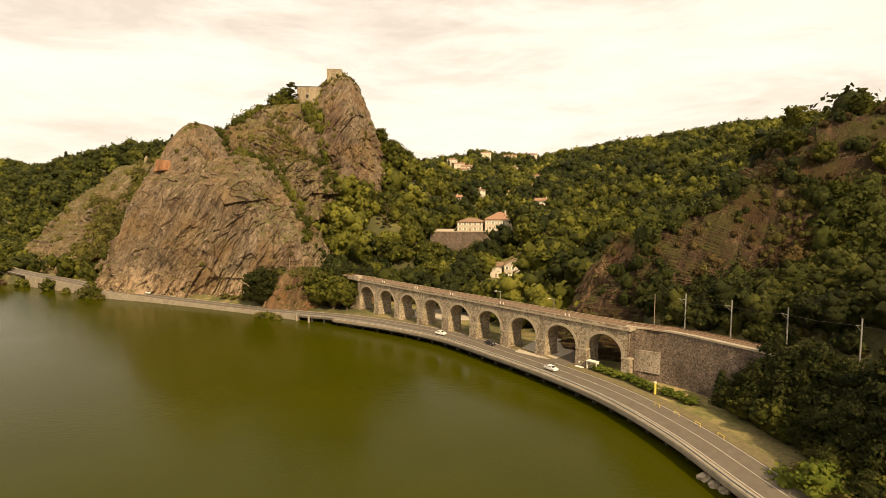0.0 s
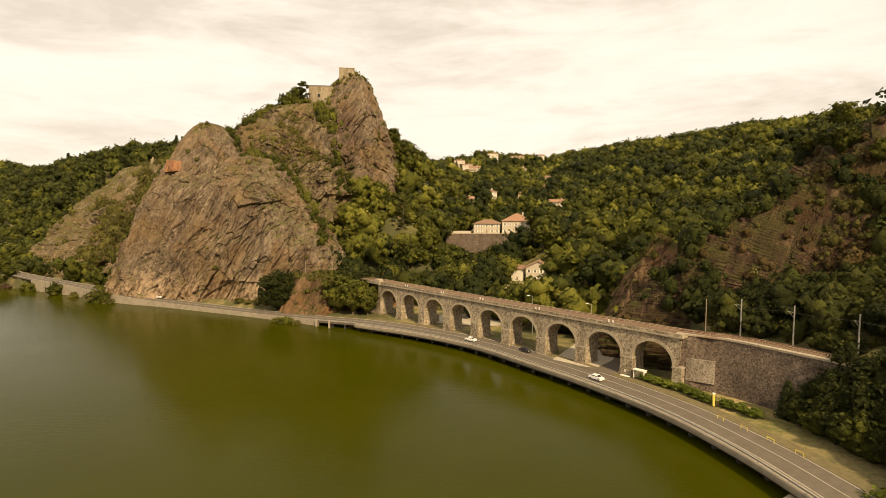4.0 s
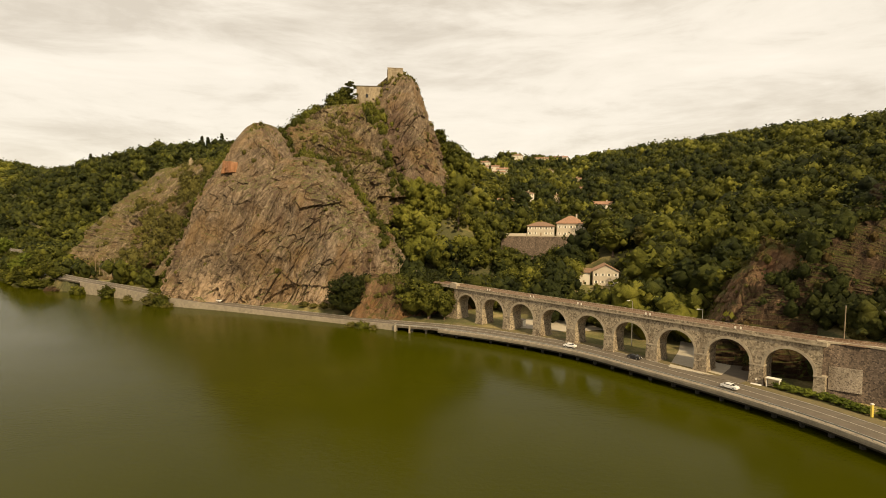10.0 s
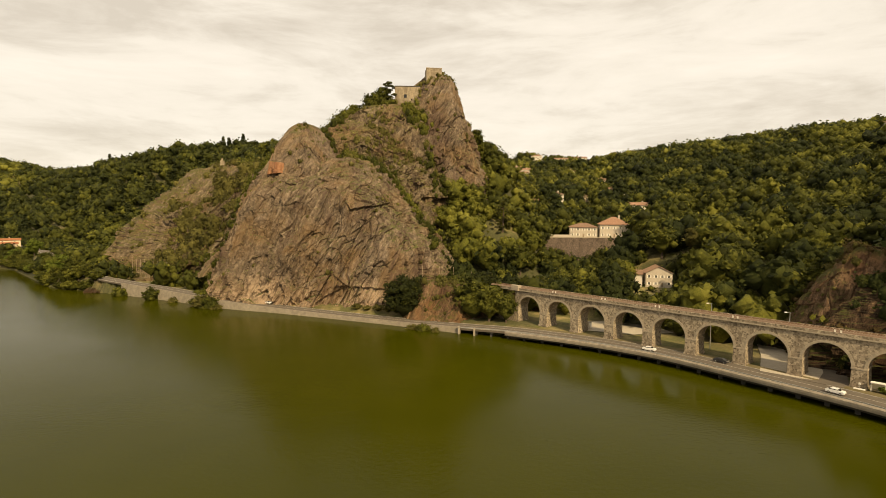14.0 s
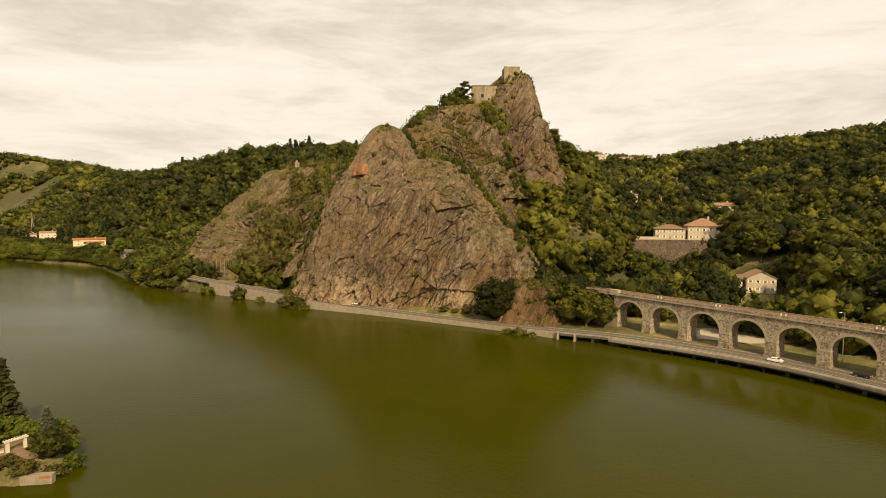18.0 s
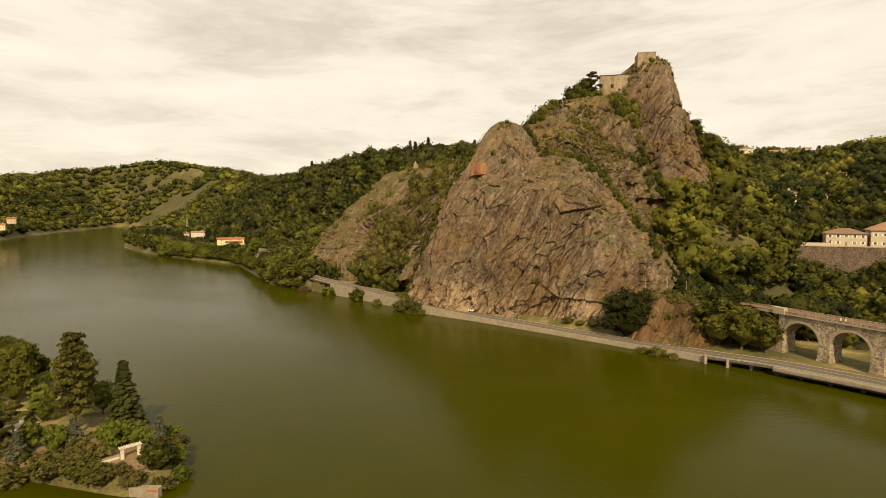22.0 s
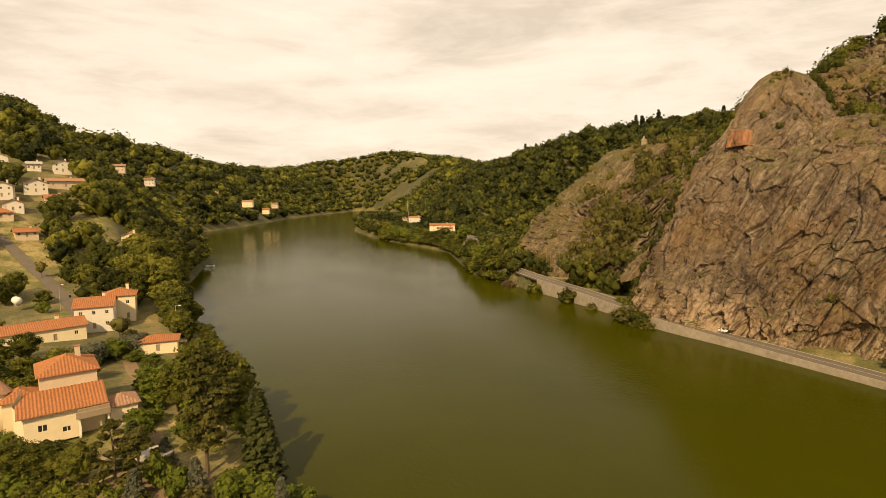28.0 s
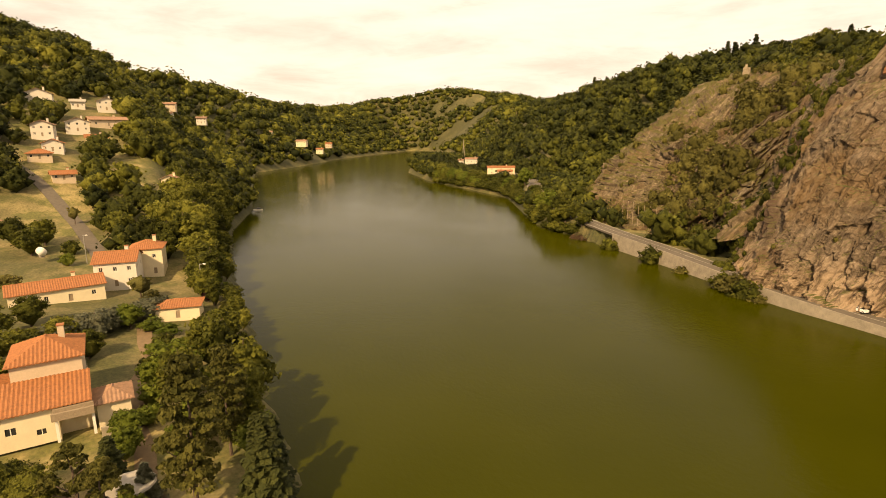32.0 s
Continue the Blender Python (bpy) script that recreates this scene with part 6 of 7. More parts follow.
def gully(name, pts, width, sizes, per, seed, mat, label):
    rng = np.random.default_rng(seed)
    line = smooth_line([(x, y, 0) for x, y in pts], 1.0)
    nrm = offsets(line)
    tm = [round_crown(s, 72, 0.07, 6, -0.1, 0.55) for s in (211, 212, 213)]
    pieces = []
    for p, n in zip(line, nrm):
        for _ in range(per):
            o = rng.normal(0, width * 0.5)
            x, y = p[0] + n[0] * o + rng.uniform(-0.7, 0.7), p[1] + n[1] * o + rng.uniform(-0.7, 0.7)
            tv, tf = tm[rng.integers(3)]
            q, a = rng.uniform(*sizes) * (1.6 if rng.random() < 0.12 else 1), rng.uniform(0, 6.28)
            c, s = math.cos(a), math.sin(a)
            pieces.append((np.stack([tv[:, 0] * c - tv[:, 1] * s, tv[:, 0] * s + tv[:, 1] * c, tv[:, 2]], 1) * q + (x, y, top_of(x, y) - 0.2 * q), tf))
    tagged(new(name, mesh_of(name, *gather(pieces), mat, smooth=True)), label, "scrub", kind="stuff")


gully("gully_scrub", [(-103, 248), (-93, 243), (-82, 240), (-72, 236), (-63, 230), (-56, 221), (-53, 212)], 4.0, (1.2, 2.8), 3, 1, M_LEAF, "green scrub in the gully behind the rock face")
gully("gully_scrub", [(-68, 271), (-63, 265), (-57, 257), (-51, 250), (-45, 244), (-40, 238)], 4.5, (1.3, 3.2), 4, 2, M_LEAF, "green scrub in the gully below the pinnacle")
gully("gully_scrub", [(-120, 238), (-130, 236), (-138, 230), (-143, 223), (-146, 219)], 5.0, (1.2, 3.2), 4, 3, M_LEAF, "green scrub in the gully beside the rock face")
gully("gully_trees", [(-122, 246), (-128, 262), (-140, 285), (-155, 310), (-172, 330)], 11.0, (2.6, 5.5), 1, 4, M_LEAF, "low trees along the shoulder of the crag")
gully("gully_scrub", [(-110, 256), (-102, 270), (-94, 281), (-84, 280), (-76, 274)], 4.5, (1.6, 3.6), 4, 5, M_LEAF, "scrub along the top of the ridge")
gully("gully_scrub", [(-64, 280), (-58, 274), (-53, 277), (-47, 282), (-42, 287)], 2.5, (0.8, 1.8), 3, 6, M_DRYBUSH, "dry scrub on top of the pinnacle")
gully("gully_scrub", [(-84, 268), (-76, 262), (-70, 256), (-64, 250)], 5.0, (0.9, 2.2), 3, 7, M_DRYBUSH, "dry scrub on the ledges of the ridge")
gully("gully_scrub", [(-178, 252), (-168, 250), (-158, 246), (-150, 240)], 5.0, (1.6, 3.6), 4, 8, M_LEAF, "bushes at the foot of the spur")

# tall trees on the top of the cliff
_v, _f = gather(CRAG_MESHES)
CRAG_TREE = BVHTree.FromPolygons([tuple(a) for a in _v.tolist()], [tuple(a) for a in _f.tolist()])
rng = random.Random(61)
for i in range(46):
    x, y = rng.uniform(76, 118), rng.uniform(84, 160)
    plant("oak" if i % 4 else "pine", x, y, rng.uniform(5.5, 9), top_of(x, y) - 0.5, 1.0)
for k, x, y, h in (("oak", -33.5, 290, 10.0), ("oak", -31.0, 287, 10.0), ("oak", -28.0, 291, 11.0), ("oak", -24.5, 292, 10.5), ("tall", -21.0, 293, 11.0), ("oak", -17.0, 296, 11.0), ("spruce", -31.5, 293, 13.0)):
    plant(k, x, y, h, top_of(x, y) - 0.5, 1.0)
scrub_on(CRAGS[7], 520, (1.6, 4.4), 79, "low trees growing on the ledges of the cliff", 0.12, M_LEAF_DEEP)
scrub_on(CRAGS[7], 300, (0.8, 2.4), 77, "rusty brown scrub on the ledges of the cliff", 0.3, M_RUST)
scrub_on(CRAGS[8], 60, (0.6, 1.8), 78, "rusty brown scrub on the knoll", 0.3, M_RUST)
# tall trees on the crest of the ridge
rng = random.Random(93)
for i in range(30):
    q = i / 29
    x, y = -140 - 48 * q + rng.uniform(-5, 5), 322 + 108 * q + rng.uniform(-5, 5)
    if math.hypot(x + 178, y - 424) < 7:
        continue
    plant("spruce" if i % 3 == 0 else "oak", x, y, rng.uniform(10, 15), None, 1.0)


# ---- castle ----
ca = thing("castle", pose(-67.8, 279.0, 0, 0, 0, 4), "ruined castle block of pale stone on the crag", "castle")
body = bmesh.new()
for m, length, holes in ((pose(-6, -3.4, 80), 12, [(4.3, 5.6, 10.5, 12.2), (7.6, 8.3, 9.3, 10.2)]), (pose(6, -3.4, 80, 0, 0, 90), 7, []), (pose(6, 3.6, 80, 0, 0, 180), 12, []), (pose(-6, 3.6, 80, 0, 0, 270), 7, [(3, 4, 10.4, 11.8)])):
    wall_sheet(body, m, length, 16.0, holes, 0.7)
box(body, -5.9, 5.9, -3.3, 3.5, 95.2, 95.6)
part("wall", body, M_CASTLE, ca)
part("roof_edge", boxed(-6.2, 6.0, -3.6, 3.8, 95.95, 96.2), M_DARK, ca, "dark flat roof edge")
part("window", boxed(-1.7, -0.4, -2.9, -2.75, 90.5, 92.2), M_GLASS, ca)
to = thing("castle_tower", pose(-55.2, 278.6, 0, 0, 0, 8), "stump of a square ruined tower on the pinnacle", "tower")
tb = bmesh.new()
for a, b, c, d, z in ((-3.7, 3.7, -3.4, -2.5, 104.5), (-3.7, 3.7, 2.5, 3.4, 104.2), (-3.7, -2.8, -2.5, 2.5, 104.4), (2.8, 3.7, -2.5, 2.5, 104.0)):
    box(tb, a, b, c, d, 98.0, z)
part("wall", tb, M_CASTLE, to)
part("coping", boxed(-3.8, 3.8, -3.5, -2.4, 104.5, 104.75), M_RING, to)
# orange scar and old wall on the face
sc = rock("orange_scar", (-116.2, 227.0, 52.2), [(240, 4, (-117.2, 222.3, 52.2)), (160, 8, (-118.9, 225, 52.2)), (325, 8, (-115.0, 222, 52.2)), (60, 5, (-115.4, 231, 51)), (0, 84, (-116.2, 226, 55.2)), (0, -84, (-116.2, 226, 50.4))],
          "fresh orange rock scar high on the face", M_ORANGE, na=90, ne=60, amp=0.16, seed=20, low=-60)
lw = thing("ledge_wall", pose(-58.4, 209.0, 13.8, 0, 0, 8), "short pale stone wall on a rock ledge", "wall")
part("stones", boxed(-1.9, 1.9, -0.4, 0.4, -3.0, 0.5), M_CASTLE, lw)
part("coping", boxed(-2.0, 2.0, -0.5, 0.5, 0.5, 0.62), M_CONCRETE, lw)

# ---- villa and valley houses ----
house(13.6, 255.8, 24.6, -12, 12.0, 9.0, 4.6, "hip", 0.36, M_PALE, M_TILE_BROWN, 5, 2, "old villa wing with a low brown hipped roof", 2, False, True, 0.35, name="villa_wing")
house(26.8, 254.0, 24.6, -12, 12.5, 11.0, 6.0, "hip", 0.55, M_PALE, M_TILE_OLD, 5, 2, "old villa with a red tiled hipped roof", 3, True, True, 0.35, name="villa")
tw = thing("terrace_wall", pose(13.0, 243.6, 0, 0, 0, -6), "high rubble stone wall under the villa terrace", "wall")
part("stones", boxed(-19, 17, -0.8, 0.8, 14.5, 24.7, 0.25), M_DRYSTONE, tw)
part("coping", boxed(-19.2, 17.2, -0.75, 0.75, 24.7, 25.0), M_RING, tw)
part("parapet", boxed(-19.0, -8.0, -0.3, 0.3, 25.0, 26.0), M_PALE, tw, "faded parapet")
st = thing("outside_stair", pose(6.5, 247.6, 24.6, 0, 0, -12), "dark outside stair to the villa's upper floor", "stair")
for i in range(8):
    part("step", boxed(-2.4 + i * 0.33, -2.05 + i * 0.33, -0.6, 0.6, i * 0.3, i * 0.3 + 0.3), M_CONCRETE, st)
house(29.0, 209.0, 8.8, -12, 9.2, 8.0, 5.2, "gable", 0.5, M_PALE, M_TILE_BROWN, 4, 2, "small stone house with a brown gabled roof", 2, False, True, 0.35, axis_y=True)
house(21.5, 211.2, 8.7, -12, 4.5, 6.5, 4.6, "gable", 0.35, M_WHITE, M_TILE_BROWN, 1, 1, "white lean-to beside the stone house", 1, False, False, 0.35, name="annex")
for x, y, z, rot, w_, d, h, kind, wall, tile, text in (
        (60.8, 346, 40.2, -8, 15, 9, 5.5, "gable", M_WHITE, M_TILE_OLD, "long house with an orange roof among trees"),
        (74.2, 438.9, 55.0, -8, 14, 9, 6.5, "gable", M_PINKWALL, M_TILE_OLD, "two-storey house with red roof on the slope"),
        (51.5, 438, 51.3, 0, 13, 9, 5.0, "hip", M_PINKWALL, M_TILE_OLD, "low house with a faded roof on the slope"),
        (38.0, 430, 50.5, 20, 10, 8, 5.0, "gable", M_PINKWALL, M_TILE_OLD, "ochre house half hidden by trees"),
        (16.3, 453.5, 61.5, -10, 12, 9, 6.0, "gable", M_WHITE, M_TILE_OLD, "white two-storey house on the hillside"),
        (13.4, 484.5, 67.5, -10, 16, 10, 7.0, "gable", M_WHITE, M_TILE_OLD, "white hillside house with terraces"),
        (8.0, 503, 72.0, -5, 14, 10, 8.0, "hip", M_WHITE, M_TILE_OLD, "white hillside house near the skyline"),
        (42.0, 537, 82.5, 0, 14, 10, 7.0, "hip", M_WHITE, M_TILE_OLD, "pale house on the skyline"),
        (66.3, 537, 80.5, -5, 17, 10, 6.0, "gable", M_CREAM, M_TILE_OLD, "cream house on the skyline"),
        (90.0, 560, 84.0, -5, 18, 10, 6.0, "gable", M_WHITE, M_TILE_OLD, "white house among conifers on the skyline"),
        (-15.9, 367, 46.5, 15, 13, 9, 4.0, "gable", M_WHITE, M_DARK, "white house with a dark roof among trees"),
        (-5.0, 470, 66.5, 10, 12, 9, 6.0, "gable", M_CREAM, M_TILE, "cream hillside house with a brown roof"),
        (218, 336, 84.0, 10, 14, 9, 6.5, "gable", M_WHITE, M_TILE_OLD, "white house on the hilltop"),
        (-178, 428, 80.5, 20, 9, 8, 7.0, "hip", M_CREAM, M_TILE_BROWN, "small cream house on the wooded ridge"),
        (-346, 374, 10.5, 40, 26, 9, 5.5, "gable", M_CREAM, M_TILE, "long lakeside building with orange roofs"),
        (-336, 366, 9.5, 40, 14, 8, 4.5, "gable", M_PINKWALL, M_TILE, "lakeside workshop with an orange roof"),
        (-420, 425, 10.5, 35, 16, 10, 8.0, "gable", M_WHITE, M_TILE_OLD, "white house among trees on the point"),
        (-440, 430, 9.5, 50, 9, 8, 7.0, "gable", M_WHITE, M_TILE_OLD, "white house with a steep roof on the point"),
        (-533, 470, 3.0, 60, 11, 9, 7.0, "gable", M_WHITE, M_TILE_OLD, "white house at the tip of the point")):
    house(x, y, z + (0.5 if y > 430 and z > 40 else 0), rot, w_ * 0.74, d * 0.72, h * 0.85, kind, 0.3, wall, tile, 3, 2 if h > 4.5 else 1, text, 2, True, False, 0.6)
for i, (x, y, rot) in enumerate(SLOPE_HOUSES):
    house(x, y, float(land(x, y)) + 2.2, rot, 9.5 if i % 2 else 7.5, 6.5, 4.6 if i % 3 else 3.4, "gable" if i % 2 else "hip", 0.42, M_WHITE if i % 3 else M_PINKWALL, M_TILE_OLD if i % 2 else M_TILE_BROWN,
          3, 2 if i % 3 else 1, "pale hillside house with a tiled roof among trees", 2, True, False, 0.6, sink=4.0)
# ---- western village ----
for x, y, z, rot, w_, d, h, kind, wall, tile, text, ay in (
        (-418.7, 121.3, 49.5, 75, 18, 10, 5.0, "gable", M_WHITE, M_TILE_OLD, "white house high on the hillside", True),
        (-407.6, 146, 46.0, 80, 12, 10, 6.0, "gable", M_WHITE, M_TILE_BROWN, "white gabled hillside house", True),
        (-410.0, 135, 46.0, 75, 9, 7, 4.0, "gable", M_WHITE, M_GREYROOF, "white garage with a grey roof", False),
        (-371.0, 114.0, 31.8, 72, 12, 11, 6.6, "gable", M_WHITE, M_TILE_BROWN, "large white two-storey house with brown roof", True),
        (-380.0, 127.5, 35.3, 80, 14, 10, 5.6, "gable", M_WHITE, M_TILE_BROWN, "white gabled house on the hillside", True),
        (-388.0, 141.0, 38.3, 88, 24, 8, 4.2, "gable", M_PINKWALL, M_TILE_OLD, "long unfinished ochre house", False),
        (-356.0, 114.0, 28.0, 75, 11, 9, 4.4, "gable", M_WHITE, M_TILE, "white house with an orange roof", True),
        (-347.0, 108.0, 25.6, 80, 12, 9, 3.2, "hip", M_PINKWALL, M_TILE, "low house with a deep red roof", False),
        (-366.0, 131.0, 30.6, 80, 12, 8, 4.0, "gable", M_PINKWALL, M_TILE, "small hillside house with an orange roof", False),
        (-328.0, 111.0, 19.6, 85, 11, 7, 3.0, "gable", M_PINKWALL, M_TILE, "open carport with an orange roof", False),
        (-297.0, 84.0, 11.4, 60, 13, 10, 3.6, "gable", M_PINKWALL, M_TILE_OLD, "timber barn with an orange roof", True),
        (-322.0, 144.0, 16.5, 60, 9, 7, 5.5, "gable", M_CREAM, M_TILE_OLD, "old stone cottage among trees", True),
        (-500, 192, 52.0, 60, 12, 9, 6.5, "hip", M_PINKWALL, M_TILE_BROWN, "brown-roofed villa in the woods", False),
        (-535, 218, 57.0, 60, 14, 9, 6.0, "gable", M_PINKWALL, M_TILE_OLD, "ochre house in the woods", False),
        (-512, 208, 50.0, 50, 12, 8, 5.0, "gable", M_WHITE, M_TILE_BROWN, "white house in the woods", False),
        (-560, 250, 48.0, 60, 12, 9, 6.0, "gable", M_WHITE, M_TILE_BROWN, "white-fronted house in the woods", False),
        (-751, 405, 35.0, 50, 18, 10, 9.0, "gable", M_WHITE, M_TILE_OLD, "white house above the far shore", False),
        (-730, 440, 25.0, 40, 22, 10, 9.0, "gable", M_CREAM, M_TILE_OLD, "cream house above the far shore", False),
        (-697, 352, 29.0, 50, 16, 9, 6.0, "gable", M_WHITE, M_TILE_OLD, "white house above the far bay", False),
        (-712, 455, 16.0, 45, 14, 9, 7.0, "gable", M_CREAM, M_TILE, "cream lakeside house on the far shore", False),
        (-760, 500, 22.0, 45, 14, 9, 7.0, "gable", M_PINKWALL, M_TILE, "ochre house on the far shore", False)):
    house(x, y, max(z, float(land(x, y)) + 0.3), rot, w_ * 0.62, d * 0.66, h * 0.72, kind, 0.42, wall, tile, 3, 2 if h > 5.5 else 1, text, 2, True, False, 0.5, axis_y=ay, over=0.7)

# ---- nearest house: a tall block, a broad lean-to, a turret and a porch ----
HA = pose(-176.6, 79.4, 2.9, 0, 0, 78)


def at_a(x, y, z=0.0):
    return HA @ Vector((x, y, z))


p = at_a(1.2, 5.6)
house(p.x, p.y, 2.9, 78, 7.2, 8.0, 8.6, "hip", 0.48, M_PINKWALL, M_TILE, 2, 2, "tall stone-fronted house block with an orange hipped roof", 2, True, False, 0.42, door=False)
lean = thing("house", HA, "cream house with a broad orange tiled lean-to roof", "house")
body = bmesh.new()
wall_sheet(body, pose(-4.6, -3.2, 0), 6.6, 4.5, [(1.6, 2.6, 1.9, 2.8), (4.4, 5.3, 1.2, 1.9)])
for a, b in (((2.0, -3.2), (2.0, -1.2)), ((2.0, -1.2), (5.2, -1.2)), ((5.2, -1.2), (5.2, 3.2)), ((-4.6, 3.2), (-5.7, -0.6)), ((-5.7, -0.6), (-4.6, -3.2))):
    z1 = [4.5 + (q[1] + 3.2) * 0.36 for q in (a, b)]
    body.faces.new([body.verts.new(v) for v in ((*a, -1), (*b, -1), (*b, z1[1]), (*a, z1[0]))])
box(body, -4.6, 5.2, -1.2, 3.0, -1.0, 0.0)
part("wall", body, M_CREAM, lean)
rf = bmesh.new()
roof_side(rf, pose(-5.4, -3.8, 4.4), 10.9, lambda u: 5.4 if u > 1.6 else 3.0 + u * 1.5, 0.36, 0.42)
part("roof", rf, M_TILE, lean)
part("porch_beam", boxed(1.6, 5.6, -4.0, -3.6, 3.6, 4.2), M_WOOD, lean, "weathered timber porch beam")
part("porch_screen", boxed(1.4, 5.6, -4.4, -4.05, 2.9, 3.8), M_WOOD, lean, "weathered board screen")
for x in (1.8, 5.4):
    part("porch_post", boxed(x - 0.15, x + 0.15, -3.9, -3.6, 0, 3.6), M_SHUTTER, lean)
part("porch_window", boxed(2.4, 4.8, -1.35, -1.22, 2.4, 3.6), M_GLASS, lean)
for u0, v0 in ((-3.0, 1.9), (-0.2, 1.2)):
    w_ = part("window", boxed(u0, u0 + 1.0, -3.1, -3.04, v0, v0 + 0.9), M_GLASS, lean)
    part("frame", boxed(u0 + 0.46, u0 + 0.54, -3.16, -3.11, v0, v0 + 0.9), M_SHUTTER, w_)
p = at_a(7.6, -0.4)
house(p.x, p.y, 2.9, 78, 3.6, 4.6, 3.4, "hip", 0.45, M_CREAM, M_TILE_OLD, 1, 1, "small cream annex with a faded orange roof", 1, False, False, 0.42, name="annex")
p = at_a(-4.8, 5.4)
house(p.x, p.y, 2.9, 78, 4.2, 5.0, 5.3, "hip", 0.5, M_CREAM, M_TILE, 1, 1, "small cream wing with an orange hipped roof", 1, False, False, 0.42, name="wing", door=False)
tu = thing("turret", HA @ pose(-7.4, 5.8, 0), "round cream turret with a conical tiled roof", "turret")
part("wall", tube(bmesh.new(), (0, 0, -1), (0, 0, 6.2), 1.5, n=20), M_CREAM, tu, smooth=True)
part("roof", tube(bmesh.new(), (0, 0, 6.1), (0, 0, 8.4), 1.95, 0.05, n=14), M_TILE_OLD, tu)
part("finial", tube(bmesh.new(), (0, 0, 8.3), (0, 0, 9.2), 0.08, 0.03), M_RING, tu)
lw = thing("garden_wall", HA @ pose(7.4, -4.6, 0), "low pale garden wall in front of the porch", "wall")
part("stones", boxed(-1.4, 2.4, -0.2, 0.2, -0.6, 0.9), M_RING, lw)
part("pier", boxed(2.3, 2.8, -0.3, 0.3, -0.6, 1.3), M_RING, lw)
# second house group further up the shore
house(-237.0, 103.5, 5.3, 66, 8.2, 8.5, 5.6, "gable", 0.4, M_WHITE, M_TILE, 3, 2, "white two-storey house with an orange roof", 2, True, False, 0.42)
house(-243.0, 111.5, 5.4, 66, 7.0, 7.5, 6.4, "hip", 0.42, M_CREAM, M_TILE, 2, 2, "cream house block with an orange hipped roof", 2, True, False, 0.42)
house(-231.5, 90.6, 5.3, 84, 16.0, 7.2, 2.9, "gable", 0.36, M_CREAM, M_TILE, 4, 1, "long low cream house with an orange roof", 1, True, False, 0.42)
house(-207.5, 106.2, 4.0, 62, 7.6, 5.2, 2.3, "hip", 0.3, M_CREAM, M_TILE, 1, 1, "low garage with an orange roof near the shore", 1, False, False, 0.42, name="garage")

# small ruin on the skyline of the spur
ru = thing("stone_ruin", pose(-176, 322, 60.5, 0, 0, 20), "small crumbling stone ruin on the spur", "ruin")
part("wall", boxed(-1.6, 1.6, -1.0, 1.0, -4, 3.6, 0.3), M_CASTLE, ru)
part("stump", boxed(-0.9, 0.4, -0.7, 0.7, 3.6, 5.0, 0.3), M_CASTLE, ru)


# ---- yard behind the viaduct ----
def slab(name, outline, z, mat, label, category, thick=0.12):
    bm = bmesh.new()
    top = [bm.verts.new((x, y, z)) for x, y in outline]
    low = [bm.verts.new((x, y, z - thick)) for x, y in outline]
    bm.faces.new(top)
    for i in range(len(top)):
        j = (i + 1) % len(top)
        bm.faces.new((top[i], low[i], low[j], top[j]))
    return tagged(part(name, bm, mat), label, category, kind="structure")


slab("parking", [(-10, 163), (2, 158), (14, 160), (12, 168), (0, 176), (-8, 174)], 2.34, M_GRAVEL, "pale gravel car park behind the arches", "parking")
slab("parking", [(17, 124), (24, 117.5), (30, 121), (37, 131), (36, 144), (30, 147), (25, 137)], 2.34, M_GRAVEL, "pale gravel yard seen through the arches", "parking")
slab("side_road", [(20.5, 119), (26.5, 113.0), (29, 114.5), (33.5, 121), (40, 133), (37, 135), (30, 123), (25, 117.5)], 2.4, M_ASPHALT, "asphalt side road running under the viaduct", "side road", 0.2)


def lane(name, pts, half, mat, label, lift=0.12):
    line = smooth_line([(x, y, 0) for x, y in pts], 2.5)
    n = offsets(line)
    zc = land(line[:, 0], line[:, 1])
    k = np.ones(5) / 5
    zs = np.convolve(np.pad(zc, 2, mode="edge"), k, "valid")
    rows = [np.c_[line[:, :2] + n * s, np.maximum(zs, np.maximum(land(*(line[:, :2] + n * s).T), zc)) + lift + dz] for s, dz in ((half, -0.6), (half, 0), (0, 0.03), (-half, 0), (-half, -0.6))]
    v = np.stack(rows, 1).reshape(-1, 3)
    i, j = np.meshgrid(np.arange(len(line) - 1), np.arange(4), indexing="ij")
    f = np.stack([i * 5 + j, (i + 1) * 5 + j, (i + 1) * 5 + j + 1, i * 5 + j + 1], -1).reshape(-1, 4)
    tagged(part(name, mesh_of(name, v, f, mat, smooth=False), None), label, "lane", kind="structure")


lane("village_lane", [(-238, 101.5), (-252, 104), (-275, 106), (-300, 106.5), (-325, 104), (-345, 99), (-365, 97), (-390, 104)], 1.9, M_ASPHALT, "narrow grey asphalt village lane")
lane("garden_earth", [(-158, 80.5), (-151, 82), (-143, 83), (-136, 83)], 4.6, M_EARTH, "bare dry earth under the garden trees", 0.05)
lane("garden_path", [(-184, 92), (-178, 90), (-171, 88), (-164, 87), (-157, 85)], 1.1, M_EARTH, "dry earth garden path", 0.06)
lane("garden_path", [(-207, 99.5), (-198, 97), (-190, 95.5), (-184, 92)], 1.2, M_EARTH, "dry earth garden drive", 0.06)

